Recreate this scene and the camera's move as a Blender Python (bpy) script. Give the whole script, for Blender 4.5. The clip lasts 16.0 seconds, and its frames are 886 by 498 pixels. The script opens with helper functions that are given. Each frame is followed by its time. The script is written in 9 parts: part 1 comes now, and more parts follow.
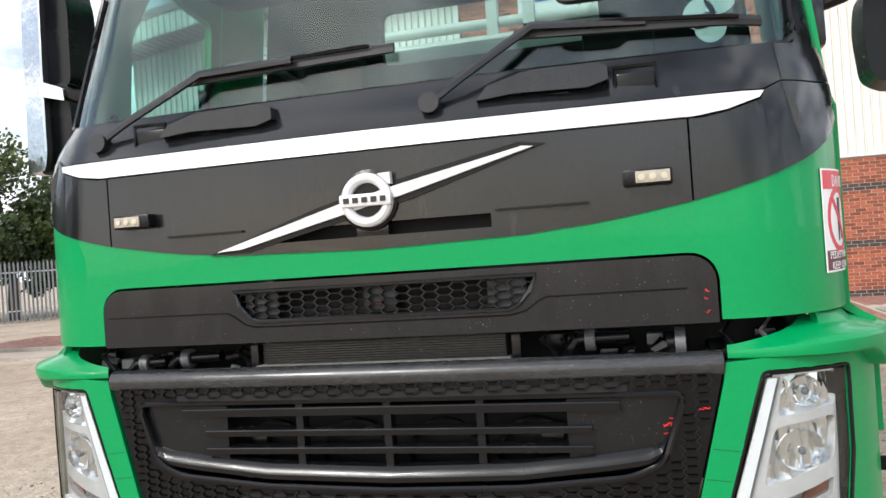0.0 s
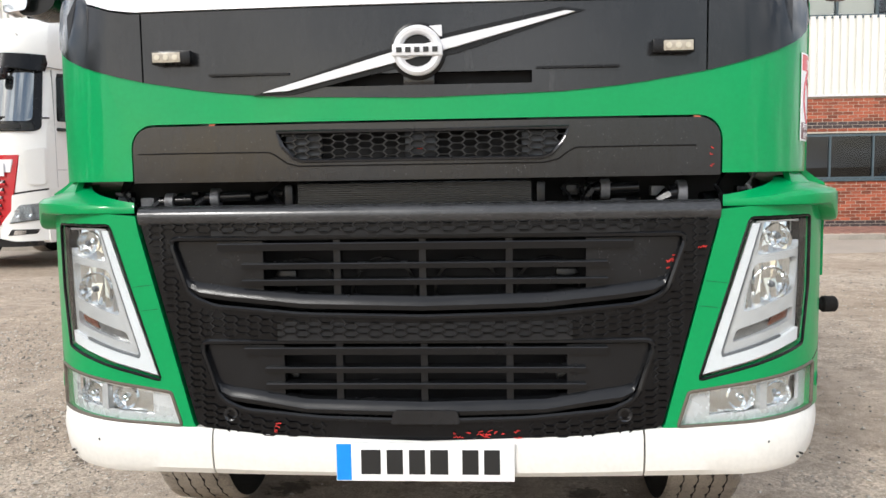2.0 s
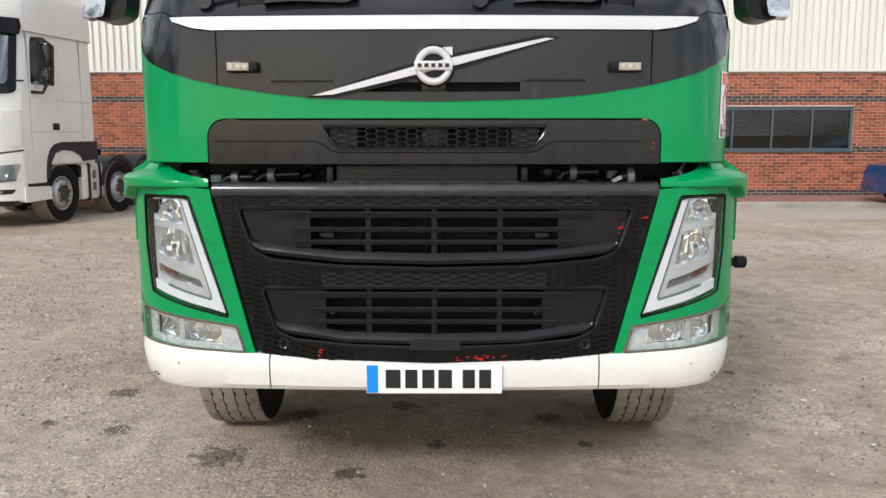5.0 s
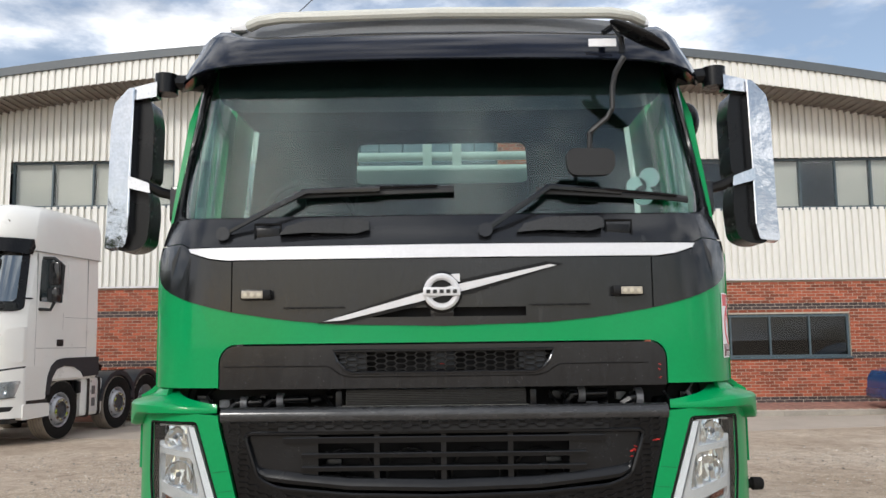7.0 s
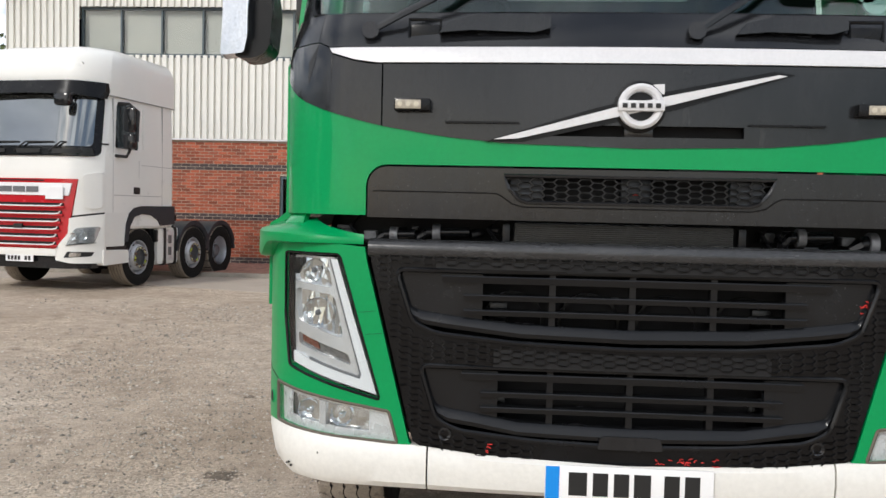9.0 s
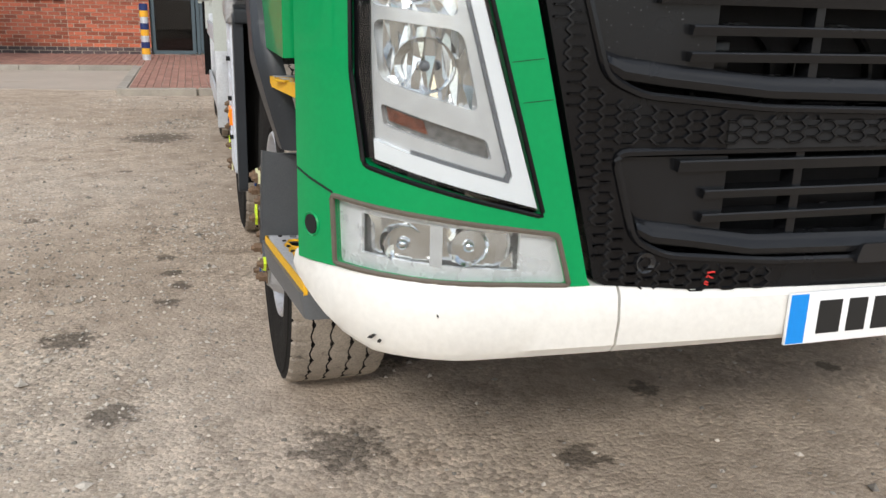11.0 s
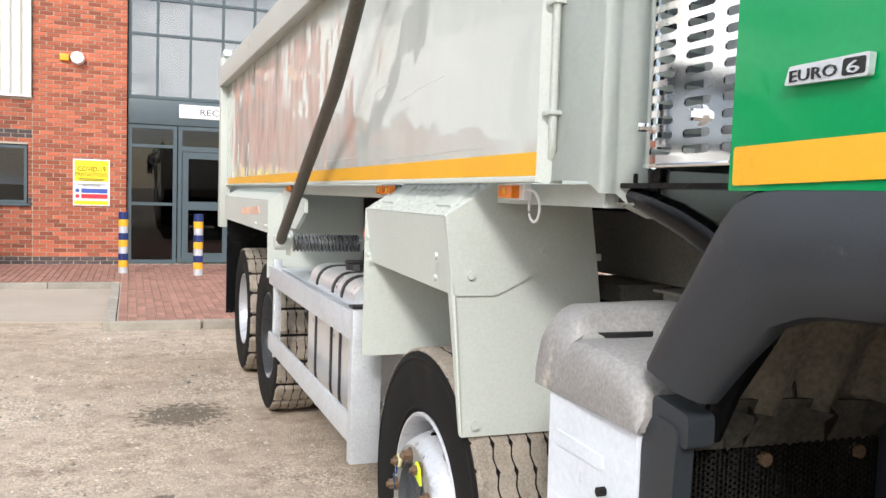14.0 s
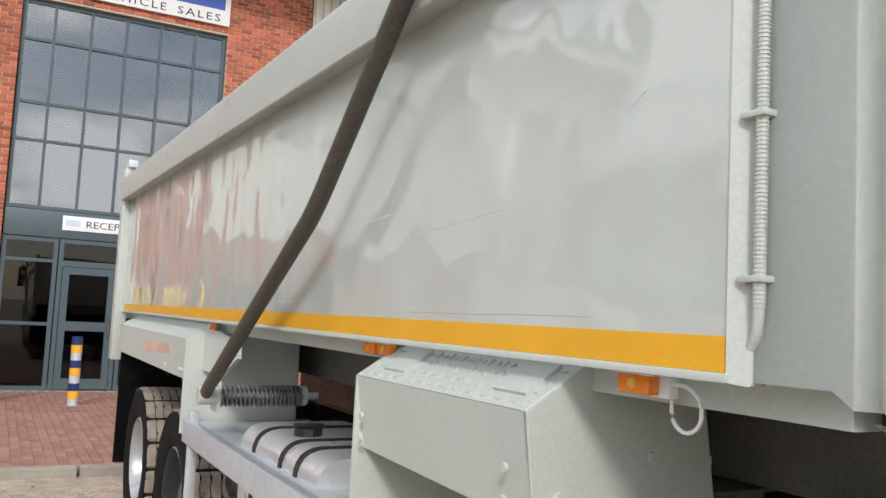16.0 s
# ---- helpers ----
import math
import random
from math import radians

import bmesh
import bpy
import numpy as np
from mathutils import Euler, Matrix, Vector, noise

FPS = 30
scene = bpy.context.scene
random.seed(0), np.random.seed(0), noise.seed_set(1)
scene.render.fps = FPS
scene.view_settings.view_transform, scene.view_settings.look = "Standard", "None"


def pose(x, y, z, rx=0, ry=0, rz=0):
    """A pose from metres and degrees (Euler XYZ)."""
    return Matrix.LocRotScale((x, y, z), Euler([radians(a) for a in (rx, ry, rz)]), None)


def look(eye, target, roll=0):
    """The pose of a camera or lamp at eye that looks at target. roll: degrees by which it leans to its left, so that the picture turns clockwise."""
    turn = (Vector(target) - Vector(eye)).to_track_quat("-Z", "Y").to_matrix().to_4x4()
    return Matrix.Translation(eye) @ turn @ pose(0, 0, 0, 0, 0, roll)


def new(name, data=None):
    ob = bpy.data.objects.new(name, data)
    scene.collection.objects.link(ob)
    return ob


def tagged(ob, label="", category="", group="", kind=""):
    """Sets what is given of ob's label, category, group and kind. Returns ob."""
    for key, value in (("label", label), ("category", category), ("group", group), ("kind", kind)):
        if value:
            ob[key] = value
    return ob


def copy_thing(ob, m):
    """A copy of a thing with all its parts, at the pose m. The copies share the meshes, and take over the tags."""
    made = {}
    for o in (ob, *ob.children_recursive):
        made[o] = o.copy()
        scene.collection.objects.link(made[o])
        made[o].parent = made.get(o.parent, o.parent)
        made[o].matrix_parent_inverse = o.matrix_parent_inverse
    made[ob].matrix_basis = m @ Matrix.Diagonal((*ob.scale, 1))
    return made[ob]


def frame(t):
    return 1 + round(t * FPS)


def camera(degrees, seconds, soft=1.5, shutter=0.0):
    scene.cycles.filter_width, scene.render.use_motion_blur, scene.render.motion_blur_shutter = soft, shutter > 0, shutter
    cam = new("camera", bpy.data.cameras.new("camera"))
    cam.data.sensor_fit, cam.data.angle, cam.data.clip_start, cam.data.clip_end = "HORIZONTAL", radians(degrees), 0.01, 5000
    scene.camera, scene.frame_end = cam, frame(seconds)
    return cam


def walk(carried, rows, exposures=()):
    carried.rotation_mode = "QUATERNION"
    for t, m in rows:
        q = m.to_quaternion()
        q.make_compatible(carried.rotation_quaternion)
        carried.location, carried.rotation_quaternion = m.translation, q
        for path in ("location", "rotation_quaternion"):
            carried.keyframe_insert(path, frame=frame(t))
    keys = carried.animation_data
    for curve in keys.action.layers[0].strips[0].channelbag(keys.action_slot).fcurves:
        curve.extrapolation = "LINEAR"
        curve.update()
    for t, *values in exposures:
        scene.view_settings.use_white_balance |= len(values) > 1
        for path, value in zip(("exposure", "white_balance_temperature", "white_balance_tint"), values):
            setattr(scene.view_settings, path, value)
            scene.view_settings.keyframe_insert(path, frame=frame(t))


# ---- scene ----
cam = camera(55.8, 16.0)
PATH = [
    (0, (0.746, -2.053, 1.645), (0.221, -0.123, 1.65), -4.0),
    (0.5, (0.489, -2.045, 1.596), (0.119, -0.08, 1.591), -2.8),
    (1, (0.37, -2.115, 1.528), (0.112, -0.132, 1.508), -2.0),
    (1.5, (0.305, -2.253, 1.486), (0.096, -0.265, 1.405), -1.1),
    (2, (0.206, -2.385, 1.45), (0.085, -0.397, 1.268), -0.9),
    (2.5, (0.153, -2.535, 1.41), (0.094, -0.549, 1.178), -0.7),
    (3, (0.147, -2.716, 1.431), (0.109, -0.736, 1.154), -0.2),
    (3.2, (0.123, -2.798, 1.466), (0.1, -0.823, 1.156), -0.0),
    (5.3, (0.047, -3.152, 1.552), (0.039, -1.167, 1.304), -0.1),
    (5.5, (0.044, -3.16, 1.563), (0.036, -1.17, 1.362), -0.2),
    (6, (0.04, -3.168, 1.586), (0.029, -1.169, 1.527), -0.3),
    (6.5, (0.032, -3.165, 1.597), (0.019, -1.166, 1.679), -0.4),
    (7, (0.016, -3.175, 1.598), (0.01, -1.187, 1.821), -0.7),
    (7.5, (-0.035, -3.162, 1.59), (-0.033, -1.185, 1.893), -1.0),
    (8, (-0.093, -3.064, 1.564), (-0.137, -1.083, 1.835), -1.2),
    (8.5, (-0.187, -2.836, 1.522), (-0.329, -0.845, 1.642), -0.0),
    (9, (-0.416, -2.634, 1.458), (-0.554, -0.64, 1.366), 1.3),
    (9.2, (-0.555, -2.526, 1.447), (-0.644, -0.537, 1.259), 1.1),
    (11.3, (-1.511, -1.178, 1.205), (-0.914, 0.64, 0.622), 1.9),
    (11.5, (-1.579, -1.049, 1.226), (-0.969, 0.759, 0.629), 2.1),
    (12, (-1.782, -0.702, 1.222), (-1.082, 1.072, 0.618), 2.6),
    (12.5, (-1.93, -0.359, 1.268), (-1.199, 1.409, 0.685), 0.8),
    (13, (-1.993, 0.029, 1.337), (-1.278, 1.845, 0.901), 1.2),
    (13.5, (-2.1, 0.414, 1.441), (-1.345, 2.246, 1.174), 0.6),
    (14, (-2.061, 0.77, 1.514), (-1.362, 2.64, 1.388), 1.8),
    (14.5, (-2.047, 1.038, 1.574), (-1.342, 2.909, 1.556), 3.7),
    (15, (-2.089, 1.298, 1.622), (-1.291, 3.13, 1.701), 3.2),
    (15.5, (-2.067, 1.448, 1.636), (-1.236, 3.261, 1.794), 3.4),
    (16, (-2.149, 1.567, 1.622), (-1.216, 3.328, 1.789), 2.9),
]
walk(cam, [(t, look(eye, target, roll)) for t, eye, target, roll in PATH], [(0, 0.45), (1.2, 0.46), (2.0, 0.36), (3, 0.34), (5.5, 0.06), (6.5, 0.12), (7.0, -0.04), (8.0, -0.12), (9.2, 0.0), (11.3, 0.15), (12.0, 0.04), (12.5, 0.22), (13.0, 0.6), (13.5, 0.7), (14.0, 0.66), (14.5, 0.4), (15.0, 0.23), (16.0, 0.15)])

# ---- light ----
world = bpy.data.worlds.new("sky")
world.use_nodes = True
scene.world = world
wn, wl = world.node_tree.nodes, world.node_tree.links
wn.clear()
SUN_EL, SUN_AZ = radians(33), radians(-152)   # azimuth measured from +y towards +x
sky = wn.new("ShaderNodeTexSky")
sky.sky_type = "NISHITA"
sky.sun_disc = False
sky.sun_elevation, sky.sun_rotation = SUN_EL, SUN_AZ
sky.air_density, sky.dust_density = 1.0, 1.5
co = wn.new("ShaderNodeTexCoord")
mp = wn.new("ShaderNodeMapping")
mp.inputs["Scale"].default_value, mp.inputs["Location"].default_value = (1.0, 1.0, 2.6), (0.7, 0.35, 0.2)
cl = wn.new("ShaderNodeTexNoise")
cl.inputs["Scale"].default_value, cl.inputs["Detail"].default_value, cl.inputs["Roughness"].default_value = 4.4, 8.0, 0.6
cr = wn.new("ShaderNodeValToRGB")
cr.color_ramp.elements[0].position, cr.color_ramp.elements[1].position = 0.43, 0.58
cr.color_ramp.elements[0].color = (0.24, 0.24, 0.24, 1)
shade = wn.new("ShaderNodeTexNoise")
shade.inputs["Scale"].default_value, shade.inputs["Detail"].default_value = 4.6, 7.0
cc = wn.new("ShaderNodeValToRGB")
cc.color_ramp.elements[0].position, cc.color_ramp.elements[1].position = 0.40, 0.62
cc.color_ramp.elements[0].color, cc.color_ramp.elements[1].color = (3.9, 4.25, 4.9, 1), (12.0, 12.1, 12.3, 1)
mix = wn.new("ShaderNodeMix")
mix.data_type = "RGBA"
bg = wn.new("ShaderNodeBackground")
bg.inputs["Strength"].default_value = 0.15
wo = wn.new("ShaderNodeOutputWorld")
wl.new(co.outputs["Generated"], mp.inputs["Vector"])
wl.new(mp.outputs["Vector"], cl.inputs["Vector"])
wl.new(mp.outputs["Vector"], shade.inputs["Vector"])
wl.new(cl.outputs["Fac"], cr.inputs["Fac"])
wl.new(shade.outputs["Fac"], cc.inputs["Fac"])
wl.new(cr.outputs["Color"], mix.inputs[0])
wl.new(sky.outputs["Color"], mix.inputs[6])
wl.new(cc.outputs["Color"], mix.inputs[7])
wl.new(mix.outputs[2], bg.inputs["Color"])
wl.new(bg.outputs["Background"], wo.inputs["Surface"])
sun = new("sun", bpy.data.lights.new("sun", "SUN"))
sun.data.energy, sun.data.angle, sun.data.color = 1.75, radians(9), (1.0, 0.98, 0.945)
sun.matrix_world = look((20 * math.sin(SUN_AZ) * math.cos(SUN_EL), 20 * math.cos(SUN_AZ) * math.cos(SUN_EL), 20 * math.sin(SUN_EL)), (0, 0, 0))

# ---- materials ----


def mat(name, color, rough=0.5, metal=0.0, var=0.12, scale=6.0, fine=90.0, bump=0.0, spots=None, coat=0.0, island=0.0, per_object=0.0,
        stretch=None, rvar=0.12, bump_scale=None, bump_detail=5, bump_dist=0.02, specks=None, emit=None, spec=0.5):
    """A painted, plastic, metal or mineral surface: two scales of noise in colour and roughness, fine relief, and stains (spots: colour, amount)."""
    m = bpy.data.materials.new(name)
    m.use_nodes = True
    n, l = m.node_tree.nodes, m.node_tree.links
    b = n["Principled BSDF"]
    b.inputs["Metallic"].default_value = metal
    b.inputs["Coat Weight"].default_value = coat
    b.inputs["Coat Roughness"].default_value = 0.03
    b.inputs["Specular IOR Level"].default_value = spec
    tc = n.new("ShaderNodeTexCoord")
    vec = tc.outputs["Object"]
    if stretch:
        mpg = n.new("ShaderNodeMapping")
        mpg.inputs["Scale"].default_value = stretch
        l.new(vec, mpg.inputs["Vector"])
        vec = mpg.outputs["Vector"]
    big = n.new("ShaderNodeTexNoise")
    big.inputs["Scale"].default_value, big.inputs["Detail"].default_value, big.inputs["Roughness"].default_value = scale, 6, 0.6
    small = n.new("ShaderNodeTexNoise")
    small.inputs["Scale"].default_value, small.inputs["Detail"].default_value = fine, 3
    l.new(vec, big.inputs["Vector"])
    l.new(vec, small.inputs["Vector"])
    add = n.new("ShaderNodeMath")
    add.operation = "ADD"
    l.new(big.outputs["Fac"], add.inputs[0])
    l.new(small.outputs["Fac"], add.inputs[1])
    rng = n.new("ShaderNodeMapRange")
    rng.inputs["From Min"].default_value, rng.inputs["From Max"].default_value = 0.7, 1.3
    rng.inputs["To Min"].default_value, rng.inputs["To Max"].default_value = 1 - var, 1 + var
    l.new(add.outputs[0], rng.inputs["Value"])
    val = rng.outputs["Result"]
    for flag, node, out in ((per_object, "ShaderNodeObjectInfo", "Random"), (island, "ShaderNodeNewGeometry", "Random Per Island")):
        if flag:
            oi = n.new(node)
            r2 = n.new("ShaderNodeMapRange")
            r2.inputs["To Min"].default_value, r2.inputs["To Max"].default_value = 1 - flag, 1 + flag
            l.new(oi.outputs[out], r2.inputs["Value"])
            mu = n.new("ShaderNodeMath")
            mu.operation = "MULTIPLY"
            l.new(val, mu.inputs[0])
            l.new(r2.outputs["Result"], mu.inputs[1])
            val = mu.outputs[0]
    col = n.new("ShaderNodeVectorMath")
    col.operation = "SCALE"
    col.inputs[0].default_value = color[:3]
    l.new(val, col.inputs["Scale"])
    out = col.outputs[0]
    for k, (scol, amount, sc) in enumerate(spots or []):
        sn = n.new("ShaderNodeTexNoise")
        sn.inputs["Scale"].default_value, sn.inputs["Detail"].default_value, sn.inputs["Roughness"].default_value = sc, 8, 0.7
        off = n.new("ShaderNodeVectorMath")
        off.operation = "ADD"
        off.inputs[1].default_value = (3.7 * k + 1, 9.1 - k, 2.3)
        l.new(vec, off.inputs[0])
        l.new(off.outputs[0], sn.inputs["Vector"])
        ramp = n.new("ShaderNodeValToRGB")
        ramp.color_ramp.elements[0].position, ramp.color_ramp.elements[1].position = 0.72 - 0.4 * amount, 0.86 - 0.4 * amount
        l.new(sn.outputs["Fac"], ramp.inputs["Fac"])
        mx = n.new("ShaderNodeMix")
        mx.data_type = "RGBA"
        mx.inputs[7].default_value = (*scol, 1)
        l.new(ramp.outputs["Color"], mx.inputs[0])
        l.new(out, mx.inputs[6])
        out = mx.outputs[2]
    l.new(out, b.inputs["Base Color"])
    rr = n.new("ShaderNodeMapRange")
    rr.inputs["From Min"].default_value, rr.inputs["From Max"].default_value = 0.3, 0.7
    rr.inputs["To Min"].default_value, rr.inputs["To Max"].default_value = max(0.02, rough * (1 - rvar)), min(1, rough * (1 + rvar))
    l.new(big.outputs["Fac"], rr.inputs["Value"])
    l.new(rr.outputs["Result"], b.inputs["Roughness"])
    if bump:
        bp = n.new("ShaderNodeBump")
        bp.inputs["Strength"].default_value, bp.inputs["Distance"].default_value = bump, 0.004
        src = small
        if bump_scale:
            src = n.new("ShaderNodeTexNoise")
            src.inputs["Scale"].default_value, src.inputs["Detail"].default_value = bump_scale, bump_detail
            l.new(vec, src.inputs["Vector"])
            bp.inputs["Distance"].default_value = bump_dist
        l.new(src.outputs["Fac"], bp.inputs["Height"])
        l.new(bp.outputs["Normal"], b.inputs["Normal"])
        if bump_scale:
            l.new(bp.outputs["Normal"], b.inputs["Coat Normal"])
    if emit:
        b.inputs["Emission Color"].default_value = (*emit[0], 1)
        b.inputs["Emission Strength"].default_value = emit[1]
    return m


def glass(name, color, rough=0.0, alpha_mix=0.0, ior=1.45):
    """Thin pane: a mirror layer by Fresnel over a tinted clear pane."""
    m = bpy.data.materials.new(name)
    m.use_nodes = True
    n, l = m.node_tree.nodes, m.node_tree.links
    n.clear()
    o = n.new("ShaderNodeOutputMaterial")
    t = n.new("ShaderNodeBsdfTransparent")
    t.inputs["Color"].default_value = (*color, 1)
    g = n.new("ShaderNodeBsdfGlossy")
    g.inputs["Roughness"].default_value = rough
    r0 = ((ior - 1) / (ior + 1)) ** 2
    lw = n.new("ShaderNodeLayerWeight")
    lw.inputs["Blend"].default_value = 0.5
    pw = n.new("ShaderNodeMath")
    pw.operation = "POWER"
    pw.inputs[1].default_value = 4.0
    l.new(lw.outputs["Facing"], pw.inputs[0])
    f = n.new("ShaderNodeMapRange")
    f.inputs["To Min"].default_value, f.inputs["To Max"].default_value = r0, 0.9
    l.new(pw.outputs[0], f.inputs["Value"])
    ms = n.new("ShaderNodeMixShader")
    l.new(f.outputs["Result"], ms.inputs["Fac"])
    l.new(t.outputs["BSDF"], ms.inputs[1])
    l.new(g.outputs["BSDF"], ms.inputs[2])
    l.new(ms.outputs["Shader"], o.inputs["Surface"])
    return m


GREEN = mat("green_paint", (0.0, 0.275, 0.082), 0.35, var=0.05, scale=3, coat=0.3, spec=0.15)
BLACK = mat("black_plastic", (0.012, 0.0128, 0.0145), 0.10, spec=0.5, var=0.3, scale=5, bump=0.05, fine=400, rvar=0.6,
            spots=[((0.05, 0.05, 0.05), 0.22, 4.0)], stretch=(2.2, 2.2, 0.7))
BLACK_G = mat("grille_plastic", (0.004, 0.0042, 0.005), 0.24, var=0.2, bump=0.06, fine=300, spec=0.27, rvar=0.4)
BLACK_L = mat("satin_black_plastic", (0.0075, 0.008, 0.0092), 0.22, spec=0.35, rvar=0.4, var=0.2, bump=0.05, fine=400)
# near black: paints the shade inside gaps and cavities, also used on hidden parts
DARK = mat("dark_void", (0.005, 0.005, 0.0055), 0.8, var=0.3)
GREY_P = mat("grey_arch_plastic", (0.025, 0.0295, 0.0355), 0.45, spec=0.4, var=0.15, bump=0.05, fine=350, spots=[((0.11, 0.11, 0.11), 0.2, 9.0)])
GREY_STEP = mat("grey_step_plastic", (0.108, 0.117, 0.127), 0.45, var=0.15, bump=0.06, fine=350,
                spots=[((0.10, 0.078, 0.05), 0.30, 5.0), ((0.15, 0.15, 0.15), 0.18, 14.0)])
SILVER = mat("silver_strip", (0.66, 0.66, 0.67), 0.35, metal=0.1, var=0.05)
CHROME = mat("chrome", (0.78, 0.79, 0.80), 0.07, metal=1.0, var=0.04, rvar=0.4, spots=[((0.5, 0.5, 0.48), 0.15, 20.0)])
WHITE = mat("white_paint", (0.82, 0.81, 0.77), 0.3, var=0.03, scale=2, coat=0.3)
WHITE_B = mat("bumper_white", (0.74, 0.725, 0.68), 0.4, var=0.05, bump=0.15, fine=60, spots=[((0.45, 0.43, 0.38), 0.10, 14.0)])
BARE = mat("bare_step_metal", (0.52, 0.52, 0.53), 0.5, metal=0.2, var=0.2, scale=14, bump=0.3, fine=150, spots=[((0.16, 0.15, 0.14), 0.28, 30.0)])
YELLOW = mat("yellow_step_paint", (0.80, 0.44, 0.015), 0.5, var=0.1, bump=0.3, fine=150,
             spots=[((0.46, 0.46, 0.45), 0.22, 9.0), ((0.08, 0.07, 0.06), 0.12, 30.0)])
TAPE = mat("reflective_tape", (0.80, 0.41, 0.02), 0.3, var=0.12, scale=2.5, bump=0.1, fine=420)
RUBBER = mat("tyre_rubber", (0.0115, 0.011, 0.0105), 0.8, spec=0.15, var=0.45, scale=7, bump=0.4, fine=220, spots=[((0.026, 0.021, 0.017), 0.3, 8.0)])
TREAD = mat("dusty_tread", (0.29, 0.25, 0.205), 0.9, var=0.3, scale=10, bump=0.6, fine=160, spots=[((0.04, 0.037, 0.034), 0.32, 12.0)])
RIM = mat("rim_paint", (0.52, 0.53, 0.555), 0.33, metal=0.35, var=0.1, spots=[((0.05, 0.045, 0.04), 0.30, 20.0), ((0.30, 0.285, 0.27), 0.34, 38.0), ((0.16, 0.11, 0.075), 0.16, 9.0)], stretch=(0.35, 1, 1))
HUB = mat("hub_iron", (0.16, 0.165, 0.175), 0.55, metal=0.4, var=0.25, spots=[((0.05, 0.045, 0.04), 0.3, 14.0)])
FLANGE = mat("flange_grey", (0.30, 0.30, 0.285), 0.5, metal=0.2, var=0.2, spots=[((0.14, 0.12, 0.10), 0.3, 20.0)])
HUB_D = mat("hub_dark", (0.055, 0.06, 0.068), 0.5, var=0.25, spots=[((0.12, 0.11, 0.10), 0.2, 18.0)])
RUST = mat("rusty_nut", (0.19, 0.125, 0.08), 0.7, metal=0.5, var=0.4, fine=140, bump=0.4)
INDIC = mat("nut_pointer", (0.72, 0.70, 0.42), 0.5)
INDIC_Y = mat("lime_pointer", (0.62, 0.80, 0.03), 0.5)
BODY = mat("body_grey_paint", (0.505, 0.54, 0.508), 0.24, var=0.05, scale=1.2, coat=0.35, bump=0.5, bump_scale=1.6,
           spots=[((0.60, 0.60, 0.57), 0.12, 5.0)])
BODY_R = mat("body_grey_frame", (0.512, 0.545, 0.508), 0.42, var=0.07, scale=2, bump=0.2, fine=120, spots=[((0.32, 0.30, 0.25), 0.10, 7.0)])
PANEL_SIDE = mat("body_side_panel", (0.525, 0.56, 0.532), 0.4, var=0.03, scale=1.0, coat=1.0, bump=1.0, bump_scale=2.3, bump_detail=1.7, bump_dist=0.024, stretch=(1, 1.2, 0.85), spec=0.2)
# frame grey darkened for the rail's shade, with brown stains and grime over it
RAIL_R = mat("shaded_stained_rail", (0.43, 0.445, 0.415), 0.38, var=0.12, scale=3, bump=0.3, fine=120, spots=[((0.27, 0.235, 0.20), 0.32, 4.0), ((0.13, 0.115, 0.10), 0.16, 14.0)], stretch=(1, 0.8, 1.6))
GALV = mat("galvanised", (0.62, 0.65, 0.69), 0.42, metal=0.45, var=0.12, scale=14, bump=0.1, spots=[((0.4, 0.41, 0.42), 0.2, 12.0)])
# stained grey; under the body its dark base carries the shade there
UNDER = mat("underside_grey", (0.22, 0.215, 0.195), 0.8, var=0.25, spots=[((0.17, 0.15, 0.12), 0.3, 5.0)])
ALU = mat("brushed_tank", (0.78, 0.79, 0.80), 0.3, metal=0.6, var=0.06)
WORN = mat("worn_grey_cover", (0.27, 0.262, 0.255), 0.42, var=0.25, bump=0.4, fine=120, spots=[((0.62, 0.58, 0.50), 0.26, 9.0), ((0.08, 0.075, 0.07), 0.14, 16.0)])
PALE = mat("pale_blue_cover", (0.66, 0.70, 0.76), 0.45, var=0.08, spots=[((0.38, 0.37, 0.35), 0.15, 10.0)])
MUD = mat("muddy_guard", (0.25, 0.225, 0.18), 0.9, var=0.35, bump=0.5, fine=80, spots=[((0.15, 0.13, 0.10), 0.35, 5.0), ((0.035, 0.033, 0.03), 0.22, 3.0)])
MUD_D = mat("dark_liner", (0.06, 0.055, 0.046), 0.75, var=0.5, bump=0.5, fine=80, spots=[((0.17, 0.15, 0.12), 0.3, 7.0)])
ORANGE = mat("orange_lens", (0.85, 0.22, 0.01), 0.15, var=0.1, coat=0.5)
ARM = mat("arm_tube", (0.085, 0.075, 0.062), 0.5, metal=0.3, var=0.2, spots=[((0.22, 0.2, 0.17), 0.25, 12.0)])
LAMPW = mat("lamp_white", (0.80, 0.80, 0.80), 0.2, var=0.03, coat=0.5)
REFL = mat("lamp_reflector", (0.86, 0.87, 0.88), 0.12, metal=1.0, var=0.03)
LENS = glass("lamp_lens", (0.93, 0.95, 0.96))
SCREEN = glass("windscreen_glass", (0.66, 0.82, 0.79), ior=1.68)
PANE = glass("window_glass", (0.45, 0.50, 0.52), ior=3.0)
PANE_B = glass("clear_window_glass", (0.86, 0.88, 0.88), ior=1.6)
BLIND = mat("blind_fabric", (0.60, 0.585, 0.52), 0.9, var=0.08, scale=1.5)
# chrome dimmed and spotted in colour to stand in for mottled tree reflections
CHROME_M = mat("mirror_chrome", (0.60, 0.61, 0.63), 0.09, metal=1.0, var=0.08, bump=0.25, bump_scale=4, spots=[((0.42, 0.42, 0.42), 0.12, 14.0)])
PANE_D = glass("dark_window_glass", (0.25, 0.28, 0.30), ior=1.6)
